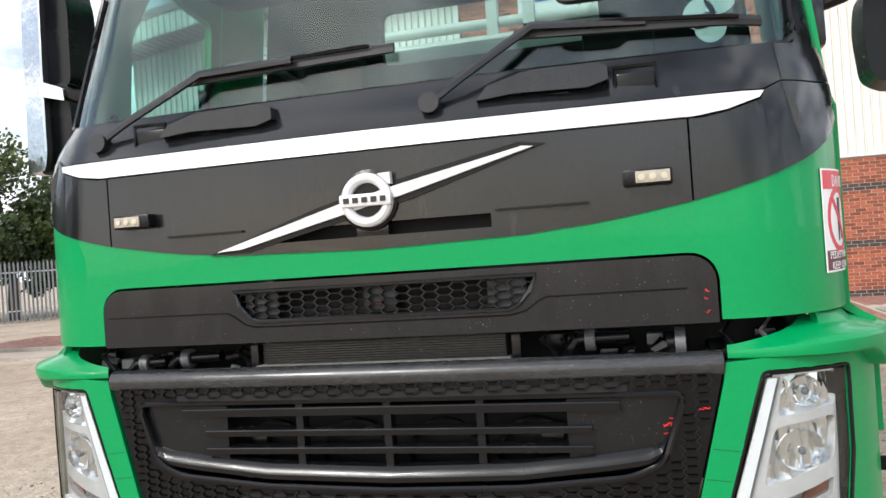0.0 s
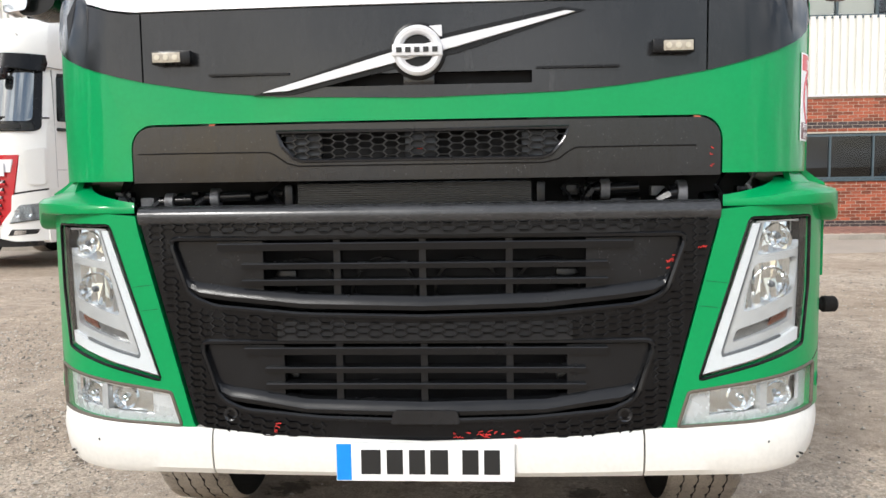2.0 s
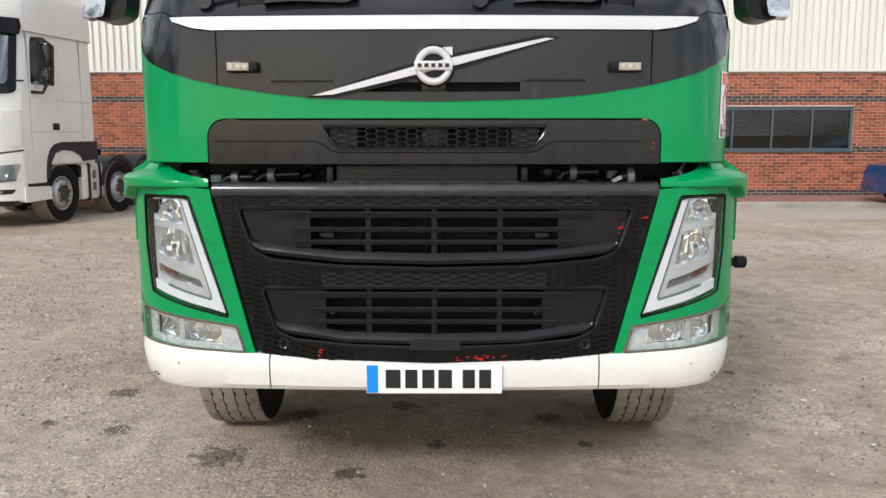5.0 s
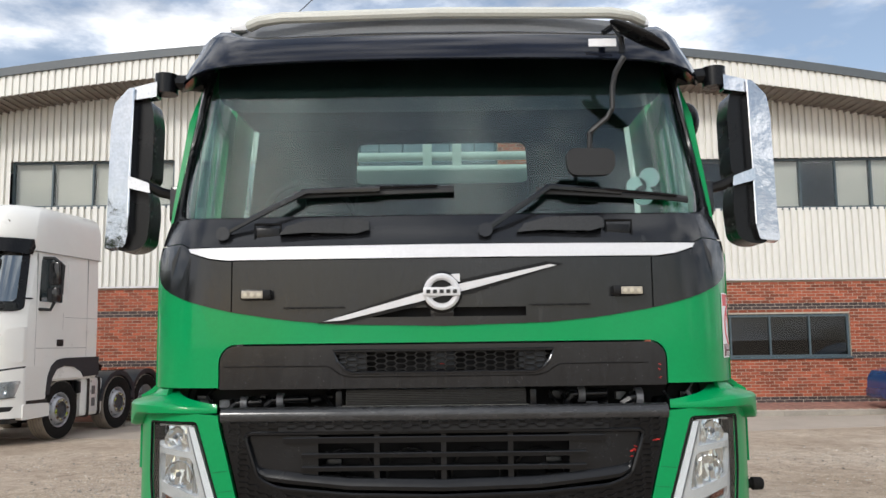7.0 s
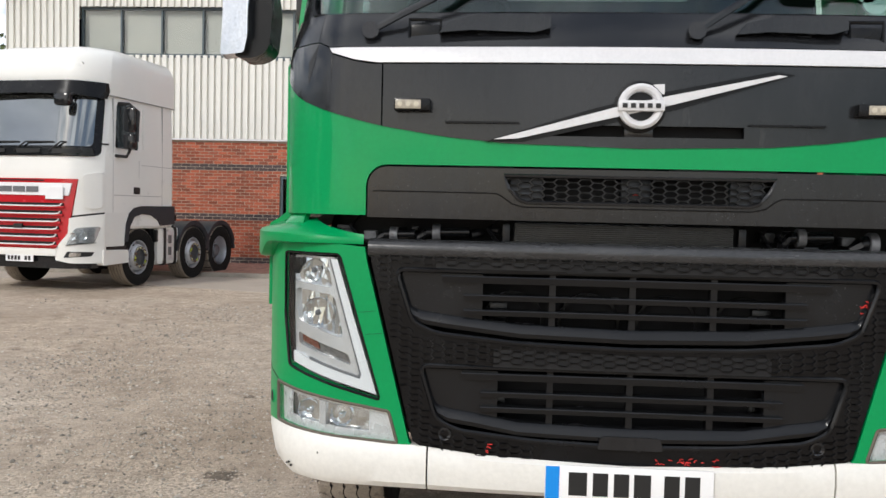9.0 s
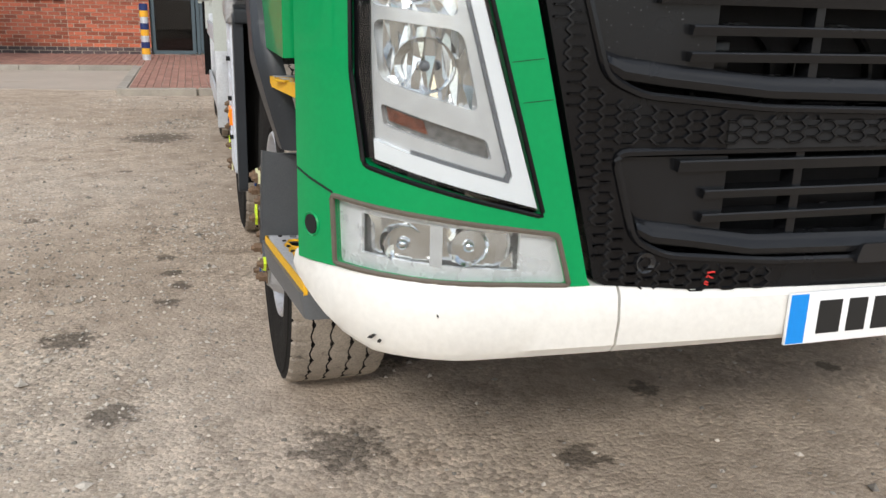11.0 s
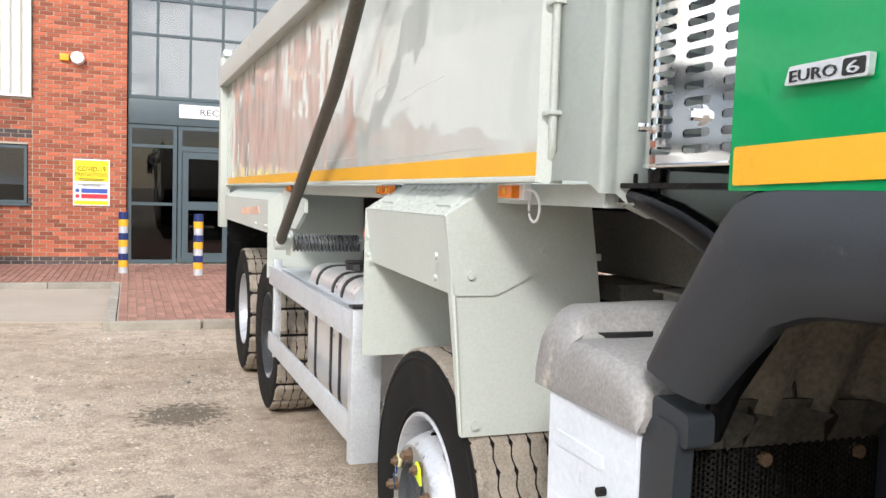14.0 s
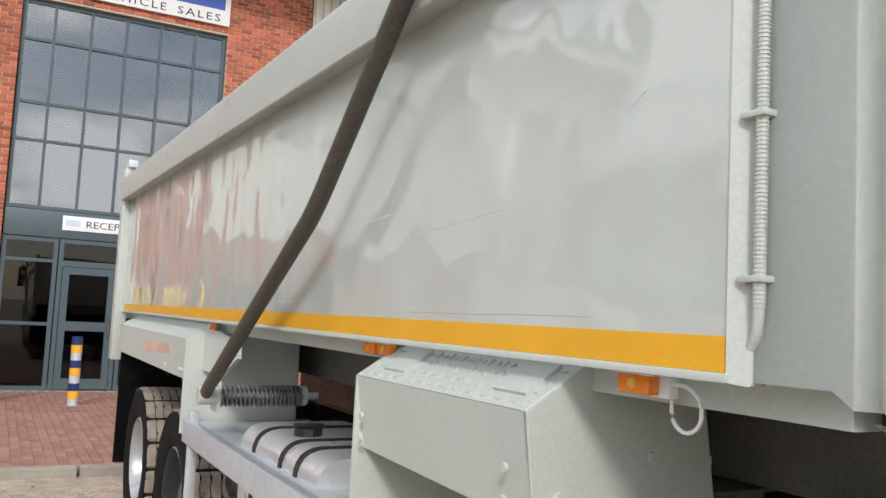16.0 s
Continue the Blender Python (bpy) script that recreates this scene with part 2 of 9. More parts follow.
INTER = mat("cab_interior", (0.03, 0.034, 0.034), 0.8, var=0.05, spec=0.2)
NAVY = mat("navy_visor", (0.007, 0.009, 0.016), 0.12, var=0.2, spec=0.4)
GREY_ROOF = mat("grey_roof_panel", (0.16, 0.165, 0.17), 0.45, var=0.1)
CREAM = mat("cream_tube", (0.62, 0.62, 0.56), 0.3, var=0.05)
RED = mat("red_paint", (0.50, 0.012, 0.02), 0.25, var=0.05, coat=0.5)
REDM = mat("red_marks", (0.62, 0.03, 0.025), 0.6)
BLUE = mat("blue_paint", (0.012, 0.05, 0.16), 0.2, coat=0.6, var=0.05)
BLUE_B = mat("blue_band", (0.012, 0.03, 0.13), 0.35, var=0.08)
YEL_B = mat("amber_band", (0.82, 0.42, 0.03), 0.35, var=0.06)
INK = mat("black_ink", (0.01, 0.01, 0.01), 0.5, var=0.02)
SEAM_W = mat("seam_grey", (0.36, 0.355, 0.34), 0.6, var=0.1)
SIGN_W = mat("sign_white", (0.82, 0.82, 0.83), 0.35, var=0.02)
SIGN_Y = mat("sign_yellow", (0.85, 0.68, 0.02), 0.4, var=0.02)
SIGN_R = mat("sign_red", (0.66, 0.03, 0.05), 0.4, var=0.03)
PLATE_B = mat("plate_blue", (0.0, 0.24, 0.72), 0.4, var=0.03)
SIGN_B = mat("sign_blue", (0.05, 0.10, 0.42), 0.4, var=0.03)
PLATE_W = mat("plate_white", (0.86, 0.86, 0.86), 0.25, var=0.02)
FRAME_G = mat("window_frame_grey", (0.07, 0.10, 0.115), 0.4, var=0.06)
CLAD = mat("profiled_cladding", (0.78, 0.77, 0.72), 0.45, var=0.05, scale=0.8, spots=[((0.36, 0.33, 0.27), 0.10, 1.4)], stretch=(3, 3, 0.5))
CLAD_D = mat("roof_edge_grey", (0.10, 0.115, 0.125), 0.5, var=0.06)
BRICK = mat("red_brick", (0.46, 0.125, 0.065), 0.85, var=0.22, scale=3, bump=0.5, fine=140, island=0.42, per_object=0.42, spots=[((0.16, 0.06, 0.04), 0.2, 30.0)])
BRICK_D = mat("blue_brick", (0.072, 0.05, 0.05), 0.7, var=0.25, bump=0.4, fine=140, island=0.3, per_object=0.3)
MORTAR = mat("mortar", (0.50, 0.44, 0.36), 0.95, var=0.15, bump=0.5, fine=160)
PAVER = mat("paver", (0.36, 0.19, 0.145), 0.85, var=0.2, bump=0.5, fine=120, island=0.2, per_object=0.2, spots=[((0.22, 0.17, 0.13), 0.3, 2.0)])
KERB = mat("kerb_concrete", (0.33, 0.30, 0.255), 0.9, var=0.2, bump=0.4, fine=120, per_object=0.1)
CONC = mat("concrete", (0.42, 0.36, 0.30), 0.85, var=0.14, scale=1.3, bump=0.2, fine=120, spots=[((0.34, 0.29, 0.235), 0.3, 1.4)])


def gravel_material():
    m = bpy.data.materials.new("gravel")
    m.use_nodes = True
    n, l = m.node_tree.nodes, m.node_tree.links
    b = n["Principled BSDF"]
    b.inputs["Roughness"].default_value = 0.95
    b.inputs["Specular IOR Level"].default_value = 0.2
    tc = n.new("ShaderNodeTexCoord")

    def noise_at(scale, detail, rough=0.6):
        t = n.new("ShaderNodeTexNoise")
        t.inputs["Scale"].default_value, t.inputs["Detail"].default_value, t.inputs["Roughness"].default_value = scale, detail, rough
        l.new(tc.outputs["Object"], t.inputs["Vector"])
        return t

    def ramp(src, stops):
        r = n.new("ShaderNodeValToRGB")
        r.color_ramp.elements[0].position, r.color_ramp.elements[0].color = stops[0][0], (*stops[0][1], 1)
        r.color_ramp.elements[1].position, r.color_ramp.elements[1].color = stops[-1][0], (*stops[-1][1], 1)
        for p, c in stops[1:-1]:
            e = r.color_ramp.elements.new(p)
            e.color = (*c, 1)
        l.new(src, r.inputs["Fac"])
        return r.outputs["Color"]

    def blend(fac, a, c, kind="MIX"):
        x = n.new("ShaderNodeMix")
        x.data_type, x.blend_type = "RGBA", kind
        if isinstance(fac, float):
            x.inputs[0].default_value = fac
        else:
            l.new(fac, x.inputs[0])
        l.new(a, x.inputs[6])
        l.new(c, x.inputs[7])
        return x.outputs[2]

    base = ramp(noise_at(0.55, 8, 0.65).outputs["Fac"], [(0.32, (0.352, 0.281, 0.213)), (0.5, (0.445, 0.366, 0.291)), (0.68, (0.525, 0.455, 0.382))])
    vo = n.new("ShaderNodeTexVoronoi")
    vo.inputs["Scale"].default_value = 66
    l.new(tc.outputs["Object"], vo.inputs["Vector"])
    stone = ramp(vo.outputs["Color"], [(0.1, (0.52, 0.50, 0.47)), (0.5, (0.97, 0.95, 0.92)), (0.9, (1.45, 1.41, 1.34))])
    patch = ramp(noise_at(1.1, 7, 0.65).outputs["Fac"], [(0.45, (0.22, 0.22, 0.22)), (0.60, (0.9, 0.9, 0.9))])
    stony = blend(0.85, base, stone, "MULTIPLY")
    col = blend(patch, base, stony)
    grain = ramp(noise_at(210, 5, 0.75).outputs["Fac"], [(0.3, (0.5, 0.49, 0.48)), (0.5, (1.0, 1.0, 1.0)), (0.7, (1.42, 1.41, 1.38))])
    blot = ramp(noise_at(5.5, 8, 0.7).outputs["Fac"], [(0.3, (0.70, 0.69, 0.67)), (0.5, (1.0, 1.0, 1.0)), (0.7, (1.2, 1.2, 1.2))])
    col = blend(1.0, col, blot, "MULTIPLY")
    col = blend(0.8, col, grain, "MULTIPLY")
    damp = ramp(noise_at(2.6, 7, 0.7).outputs["Fac"], [(0.57, (1, 1, 1)), (0.66, (0.74, 0.72, 0.70)), (0.74, (0.5, 0.46, 0.42))])
    col = blend(1.0, col, damp, "MULTIPLY")
    # damp patches and oil drips, each with a ragged edge
    wob = noise_at(17, 6, 0.7)
    for x, y, r in ((-1.74, 6.55, 0.38), (-1.5, 2.31, 0.06), (-1.55, 2.1, 0.07), (-1.89, 1.75, 0.12), (-1.58, 2.75, 0.06), (-1.54, 2.5, 0.06), (-1.7, 1.1, 0.1), (0.61, 1.3, 0.11), (-0.75, 1.35, 0.12),
                    (-0.2, 1.5, 0.1), (0.0, 0.9, 0.07), (-1.05, 0.75, 0.16), (-0.4, 0.55, 0.09), (-2.1, 1.2, 0.06), (0.75, 0.9, 0.05), (-2.3, 3.6, 0.07), (-1.9, 5.0, 0.06), (1.9, 2.2, 0.06)):
        dd = n.new("ShaderNodeVectorMath")
        dd.operation = "DISTANCE"
        dd.inputs[1].default_value = (x, y, 0)
        l.new(tc.outputs["Object"], dd.inputs[0])
        ad = n.new("ShaderNodeMath")
        ad.operation = "MULTIPLY_ADD"
        r *= 1.1
        ad.inputs[1].default_value = r * 2.6
        l.new(wob.outputs["Fac"], ad.inputs[0])
        l.new(dd.outputs["Value"], ad.inputs[2])
        mr = n.new("ShaderNodeMapRange")
        mr.inputs["From Min"].default_value, mr.inputs["From Max"].default_value = r * 1.8, r * 2.1
        mr.inputs["To Min"].default_value, mr.inputs["To Max"].default_value = 0.40, 1.0
        l.new(ad.outputs[0], mr.inputs["Value"])
        sc = n.new("ShaderNodeVectorMath")
        sc.operation = "SCALE"
        l.new(col, sc.inputs[0])
        l.new(mr.outputs["Result"], sc.inputs["Scale"])
        col = sc.outputs[0]
    l.new(col, b.inputs["Base Color"])
    bp = n.new("ShaderNodeBump")
    bp.inputs["Strength"].default_value, bp.inputs["Distance"].default_value = 0.7, 0.006
    h = n.new("ShaderNodeMath")
    h.operation = "SUBTRACT"
    l.new(noise_at(130, 6).outputs["Fac"], h.inputs[0])
    l.new(vo.outputs["Distance"], h.inputs[1])
    l.new(h.outputs[0], bp.inputs["Height"])
    l.new(bp.outputs["Normal"], b.inputs["Normal"])
    return m


GRAVEL = gravel_material()

# ---- building blocks ----


def part(name, bm, material, parent, label="", smooth=True, kind=""):
    me = bpy.data.meshes.new(name)
    bmesh.ops.recalc_face_normals(bm, faces=bm.faces)
    bm.to_mesh(me)
    bm.free()
    me.materials.append(material)
    if smooth:
        for p in me.polygons:
            p.use_smooth = True
        me.set_sharp_from_angle(angle=radians(32))
    ob = new(name, me)
    if parent is not None:
        ob.parent = parent
    if label:
        tagged(ob, label)
    if kind:
        tagged(ob, kind=kind)
    return ob


def thing(name, label, category, at=(0, 0, 0), turn=0.0, group="", kind=""):
    e = new(name)
    e.empty_display_size = 0.2
    e.matrix_world = pose(*at, 0, 0, turn)
    return tagged(e, label, category, group, kind)


def B():
    return bmesh.new()


def box(bm, x0, x1, y0, y1, z0, z1, bev=0.0):
    made = bmesh.ops.create_cube(bm, size=1.0, matrix=Matrix.Translation(((x0 + x1) / 2, (y0 + y1) / 2, (z0 + z1) / 2)) @ Matrix.Diagonal((abs(x1 - x0), abs(y1 - y0), abs(z1 - z0), 1)))
    if bev:
        es = list({e for v in made["verts"] for e in v.link_edges})
        bmesh.ops.bevel(bm, geom=es, offset=bev, segments=2, affect="EDGES", profile=0.6)
    return bm


def cyl(bm, a, b, r, n=16, r2=None, caps=True):
    a, b = Vector(a), Vector(b)
    d = b - a
    q = d.to_track_quat("Z", "Y").to_matrix().to_4x4()
    bmesh.ops.create_cone(bm, cap_ends=caps, segments=n, radius1=r, radius2=r if r2 is None else r2, depth=d.length, matrix=Matrix.Translation((a + b) / 2) @ q)
    return bm


def tube(bm, pts, r, n=8, closed=False, flat=1.0):
    """A round bar along points; flat squeezes it across."""
    pts = [Vector(p) for p in pts]
    rings, m = [], len(pts)
    up = Vector((0.13, 0.31, 1.0)).normalized()
    for i, p in enumerate(pts):
        d = (pts[(i + 1) % m] - pts[i - 1]) if closed else (pts[min(i + 1, m - 1)] - pts[max(i - 1, 0)])
        d.normalize()
        s = d.cross(up).normalized()
        t = s.cross(d).normalized()
        rings.append([bm.verts.new(p + r * (math.cos(a) * s + flat * math.sin(a) * t)) for a in (2 * math.pi * k / n for k in range(n))])
    for i in range(m if closed else m - 1):
        a, b = rings[i], rings[(i + 1) % m]
        for k in range(n):
            bm.faces.new((a[k], a[(k + 1) % n], b[(k + 1) % n], b[k]))
    if not closed:
        bm.faces.new(rings[0][::-1])
        bm.faces.new(rings[-1])
    return bm


def prism(bm, poly, place, depth):
    """Extrudes a flat outline: place(a, b, d) puts outline (a, b) at depth d."""
    return sheet(bm, place, poly, (), depth)


def lathe(bm, profile, axis, n=48, at=(0, 0, 0), closed=False):
    """Turns (radius, along) pairs round the x or y axis through at."""
    rings = []
    for r, s in profile:
        ring = []
        for k in range(n):
            c, d = r * math.cos(2 * math.pi * k / n), r * math.sin(2 * math.pi * k / n)
            ring.append(bm.verts.new(Vector(at) + (Vector((s, c, d)) if axis == "x" else Vector((c, s, d)))))
        rings.append(ring)
    last = len(rings) if closed else len(rings) - 1
    for i in range(last):
        a, b = rings[i], rings[(i + 1) % len(rings)]
        for k in range(n):
            bm.faces.new((a[k], a[(k + 1) % n], b[(k + 1) % n], b[k]))
    return bm


def rounded(poly, r, seg=4):
    """The outline with its corners cut round."""
    out, m = [], len(poly)
    for i in range(m):
        p, a, b = Vector(poly[i]), Vector(poly[i - 1]), Vector(poly[(i + 1) % m])
        k = min(r, 0.45 * (a - p).length, 0.45 * (b - p).length)
        s, e = p + (a - p).normalized() * k, p + (b - p).normalized() * k
        for j in range(seg + 1):
            t = j / seg
            q = s * (1 - t) ** 2 + p * 2 * t * (1 - t) + e * t * t
            out.append((q.x, q.y))
    return out


def sheet(bm, place, outline, holes=(), thick=0.01, cuts=(), zcuts=()):
    """A bent sheet with holes: the outline (u, z) is filled, cut fine across u, and put by place(u, z, depth)."""
    tmp = bmesh.new()
    edges = []
    for loop in (outline, *holes):
        vs = [tmp.verts.new((u, z, 0)) for u, z in loop]
        edges += [tmp.edges.new((vs[i], vs[(i + 1) % len(vs)])) for i in range(len(vs))]
    bmesh.ops.triangle_fill(tmp, edges=edges, use_beauty=True, use_dissolve=False, normal=(0, 0, 1))
    for c, nrm in [((c, 0, 0), (1, 0, 0)) for c in cuts] + [((0, c, 0), (0, 1, 0)) for c in zcuts]:
        bmesh.ops.bisect_plane(tmp, geom=tmp.verts[:] + tmp.edges[:] + tmp.faces[:], plane_co=c, plane_no=nrm)
    tmp.verts.index_update()
    front = [bm.verts.new(place(v.co.x, v.co.y, 0)) for v in tmp.verts]
    back = [bm.verts.new(place(v.co.x, v.co.y, thick)) for v in tmp.verts]
    for f in tmp.faces:
        ids = [v.index for v in f.verts]
        bm.faces.new([front[i] for i in ids])
        bm.faces.new([back[i] for i in reversed(ids)])
    for e in tmp.edges:
        if len(e.link_faces) == 1:
            a, b = e.verts[0].index, e.verts[1].index
            bm.faces.new((front[a], front[b], back[b], back[a]))
    tmp.free()
    return bm


def text(name, words, size, place, material, parent, depth=0.002, spacing=1.0, width=None):
    """Built-in lettering, turned into a mesh; place is the pose of its baseline's middle."""
    cu = bpy.data.curves.new(name, "FONT")
    cu.body, cu.size, cu.align_x, cu.extrude, cu.space_character = words, size, "CENTER", depth, spacing
    cu.resolution_u = 2
    tmp = bpy.data.objects.new("lettering_source", cu)
    me = bpy.data.meshes.new_from_object(tmp)
    bpy.data.objects.remove(tmp)
    bpy.data.curves.remove(cu)
    me.materials.clear()
    me.materials.append(material)
    if width and me.vertices:
        xs = [v.co.x for v in me.vertices]
        s = width / (max(xs) - min(xs))
        for v in me.vertices:
            v.co.x *= s
    me.name = name
    ob = new(name, me)
    ob.parent = parent
    ob.matrix_local = place
    return ob


def steps(a, b, s):
    k = max(1, math.ceil((b - a) / s))
    return [a + (b - a) * i / k for i in range(1, k)]

# ---- ground ----
WALL = 17.3


def make_ground():
    bm = B()
    bmesh.ops.create_grid(bm, x_segments=80, y_segments=80, size=40)
    for v in bm.verts:
        near = max(0.0, 1 - max(abs(v.co.x), abs(v.co.y)) / 30)
        bump = 0.012 * noise.noise(v.co * 0.6)
        v.co.z = min(0.0, bump * near - 0.004)
    rim = []
    for s, (x, y) in enumerate(((-1, -1), (1, -1), (1, 1), (-1, 1))):
        rim.append((x, y))
    outer = [bm.verts.new((900 * x, 900 * y, -0.01)) for x, y in rim]
    inner = [min(bm.verts, key=lambda v: (v.co - Vector((40 * x, 40 * y, 0))).length) for x, y in rim]
    bound = [e for e in bm.edges if len(e.link_faces) == 1]
    for i in range(4):
        j = (i + 1) % 4
        ax = 0 if rim[i][1] == rim[j][1] else 1
        side = [v for v in {v for e in bound for v in e.verts} if abs(v.co[1 - ax] - 40 * rim[i][1 - ax]) < 0.01]
        side.sort(key=lambda v: v.co[ax] * (rim[j][ax] - rim[i][ax]))
        bm.faces.new([outer[i], outer[j]] + side[::-1])
    return tagged(part("ground", bm, GRAVEL, None), "compacted sandy gravel yard with loose stones and stains", "ground", kind="structure")


make_ground()


def concrete(name, x0, x1, front, y1):
    """A flush slab whose front edge is ragged where the gravel has crept over it."""
    r, xs, ys = random.Random(len(name)), [p[0] for p in front], [p[1] for p in front]
    n = round((x1 - x0) / 0.09)
    edge, drift = [], 0.0
    for i in range(n + 1):
        x = x0 + (x1 - x0) * i / n
        drift = 0.85 * drift + r.uniform(-0.035, 0.035)
        edge.append((x, float(np.interp(x, xs, ys)) + drift + r.uniform(-0.02, 0.02)))
    bm = B()
    prism(bm, edge + [(x1, y1), (x0, y1)], lambda a, b, d: Vector((a, b, 0.006 - d)), 0.08)
    tagged(part(name, bm, CONC, None, smooth=False), "pale dusty concrete apron before the building", "pavement", kind="structure")


def flat_slab(name, outline, z, material, label, thick=0.12):
    bm = B()
    prism(bm, outline, lambda a, b, d: Vector((a, b, z - d)), thick)
    return tagged(part(name, bm, material, None, smooth=False), label, "pavement", kind="structure")


flat_slab("pavement", [(-16, 14.1), (-2.2, 14.1), (-2.2, 10.2), (4.2, 10.2), (4.2, 14.6), (18, 15.2), (18, WALL + 0.3), (-16, WALL + 0.3)], 0.072, MORTAR,
          "sand-jointed bed of red block paving")
concrete("concrete_apron", -16, -2.33, [(-16, 13.0), (-10, 12.5), (-6, 11.7), (-3.4, 10.9), (-2.33, 10.68)], 13.95)
concrete("concrete_strip", 4.35, 18, [(4.35, 11.6), (9, 12.4), (18, 13.2)], 14.42)

KERB_MESH = None


def kerb_line(a, b):
    global KERB_MESH
    a, b = Vector(a), Vector(b)
    d = (b - a).length
    k = round(d / 0.915)
    ang = math.degrees(math.atan2(b.y - a.y, b.x - a.x))
    if KERB_MESH is None:
        KERB_MESH = bpy.data.meshes.new("kerb_stone")
        bm = box(B(), -0.455, 0.455, -0.0625, 0.0625, -0.06, 0.09, 0.012)
        bm.to_mesh(KERB_MESH)
        bm.free()
        KERB_MESH.materials.append(KERB)
    root = thing("kerb", "weathered concrete kerb stones edging the paving", "kerb", kind="structure")
    for i in range(k):
        ob = new("kerb_stone", KERB_MESH)
        ob.parent = root
        ob.matrix_world = pose(*(a + (b - a) * ((i + 0.5) / k)), 0, 0, ang)


kerb_line((-16, 14.03, 0), (-2.27, 14.03, 0))
kerb_line((-2.27, 14.0, 0), (-2.27, 10.13, 0))
kerb_line((-2.27, 10.13, 0), (4.28, 10.13, 0))
kerb_line((4.28, 10.1, 0), (4.28, 14.5, 0))
kerb_line((4.28, 14.5, 0), (18, 15.1, 0))

# ---- the depot building ----


def xz(y):
    return lambda a, b, d: Vector((a, y + d, b))


def rect(x0, x1, z0, z1):
    return [(x0, z0), (x1, z0), (x1, z1), (x0, z1)]


BRICK_MESH = {}


def brick_mesh(length, material):
    key = (round(length, 3), material.name)
    if key not in BRICK_MESH:
        me = bpy.data.meshes.new("brick")
        x, z = length / 2, 0.0325
        vs = [(-x, 0.012, -z), (x, 0.012, -z), (x, 0.012, z), (-x, 0.012, z), (-x + .003, 0, -z + .003), (x - .003, 0, -z + .003), (x - .003, 0, z - .003), (-x + .003, 0, z - .003)]
        me.from_pydata(vs, [], [(4, 5, 6, 7), (0, 1, 5, 4), (1, 2, 6, 5), (2, 3, 7, 6), (3, 0, 4, 7)])
        me.materials.append(material)
        BRICK_MESH[key] = me
    return BRICK_MESH[key]


DARK_ROWS = {0, 1, 14, 15, 31, 30}


def bricks(parent, x0, x1, z0, z1, holes, dark_rows=DARK_ROWS, single=None):
    """Stretcher courses; those inside the patch `single` are objects of their own."""
    rest = {False: ([], []), True: ([], [])}
    r = random.Random(5)
    row = 0
    z = z0
    while z + 0.065 < z1:
        x = x0 - (0.1125 if row % 2 else 0)
        while x < x1:
            a, b = max(x, x0) + 0.005, min(x + 0.215, x1 - 0.003)
            zc = z + 0.0375
            spans = [(a, b)]
            for hx0, hx1, hz0, hz1 in holes:
                if hz0 - 0.03 < zc < hz1 + 0.03:
                    nxt = []
                    for s, e in spans:
                        if e <= hx0 or s >= hx1:
                            nxt.append((s, e))
                        else:
                            if s < hx0:
                                nxt.append((s, hx0))
                            if e > hx1:
                                nxt.append((hx1, e))
                    spans = nxt
            for s, e in spans:
                if e - s < 0.03:
                    continue
                dk = row in dark_rows
                if single and single[0] < (s + e) / 2 < single[1] and single[2] < zc < single[3]:
                    ob = new("brick", brick_mesh(e - s, BRICK_D if dk else BRICK))
                    ob.parent = parent
                    ob.location = ((s + e) / 2, WALL - 0.012 + r.uniform(-.001, .001), zc)
                else:
                    vs, fs = rest[dk]
                    k, y = len(vs), WALL - 0.012 + r.uniform(-.0015, .0015)
                    zb, zt = zc - .0325, zc + .0325
                    vs += [(s, WALL, zb), (e, WALL, zb), (e, WALL, zt), (s, WALL, zt), (s + .003, y, zb + .003), (e - .003, y, zb + .003), (e - .003, y, zt - .003), (s + .003, y, zt - .003)]
                    fs += [tuple(k + i for i in f) for f in ((4, 5, 6, 7), (0, 1, 5, 4), (1, 2, 6, 5), (2, 3, 7, 6), (3, 0, 4, 7))]
            x += 0.225
        z += 0.075
        row += 1
    for dk, (vs, fs) in rest.items():
        if fs:
            me = bpy.data.meshes.new("brickwork")
            me.from_pydata(vs, [], fs)
            me.materials.append(BRICK_D if dk else BRICK)
            ob = new("brickwork", me)
            ob.parent = parent
            tagged(ob, "dark blue-grey brick courses" if dk else "red facing brick courses", kind="stuff")


def brick_wall(name, x0, x1, z1, holes, label, dark_rows=DARK_ROWS, single=None):
    root = thing(name, label, "wall", kind="structure")
    part("mortar_bed", sheet(B(), xz(WALL), rect(x0, x1, -0.1, z1), [rect(a, b, c, d) for a, b, c, d in holes], 0.3), MORTAR, root, "buff mortar", smooth=False)
    bricks(root, x0, x1, 0.06, z1, holes, dark_rows, single)
    return root


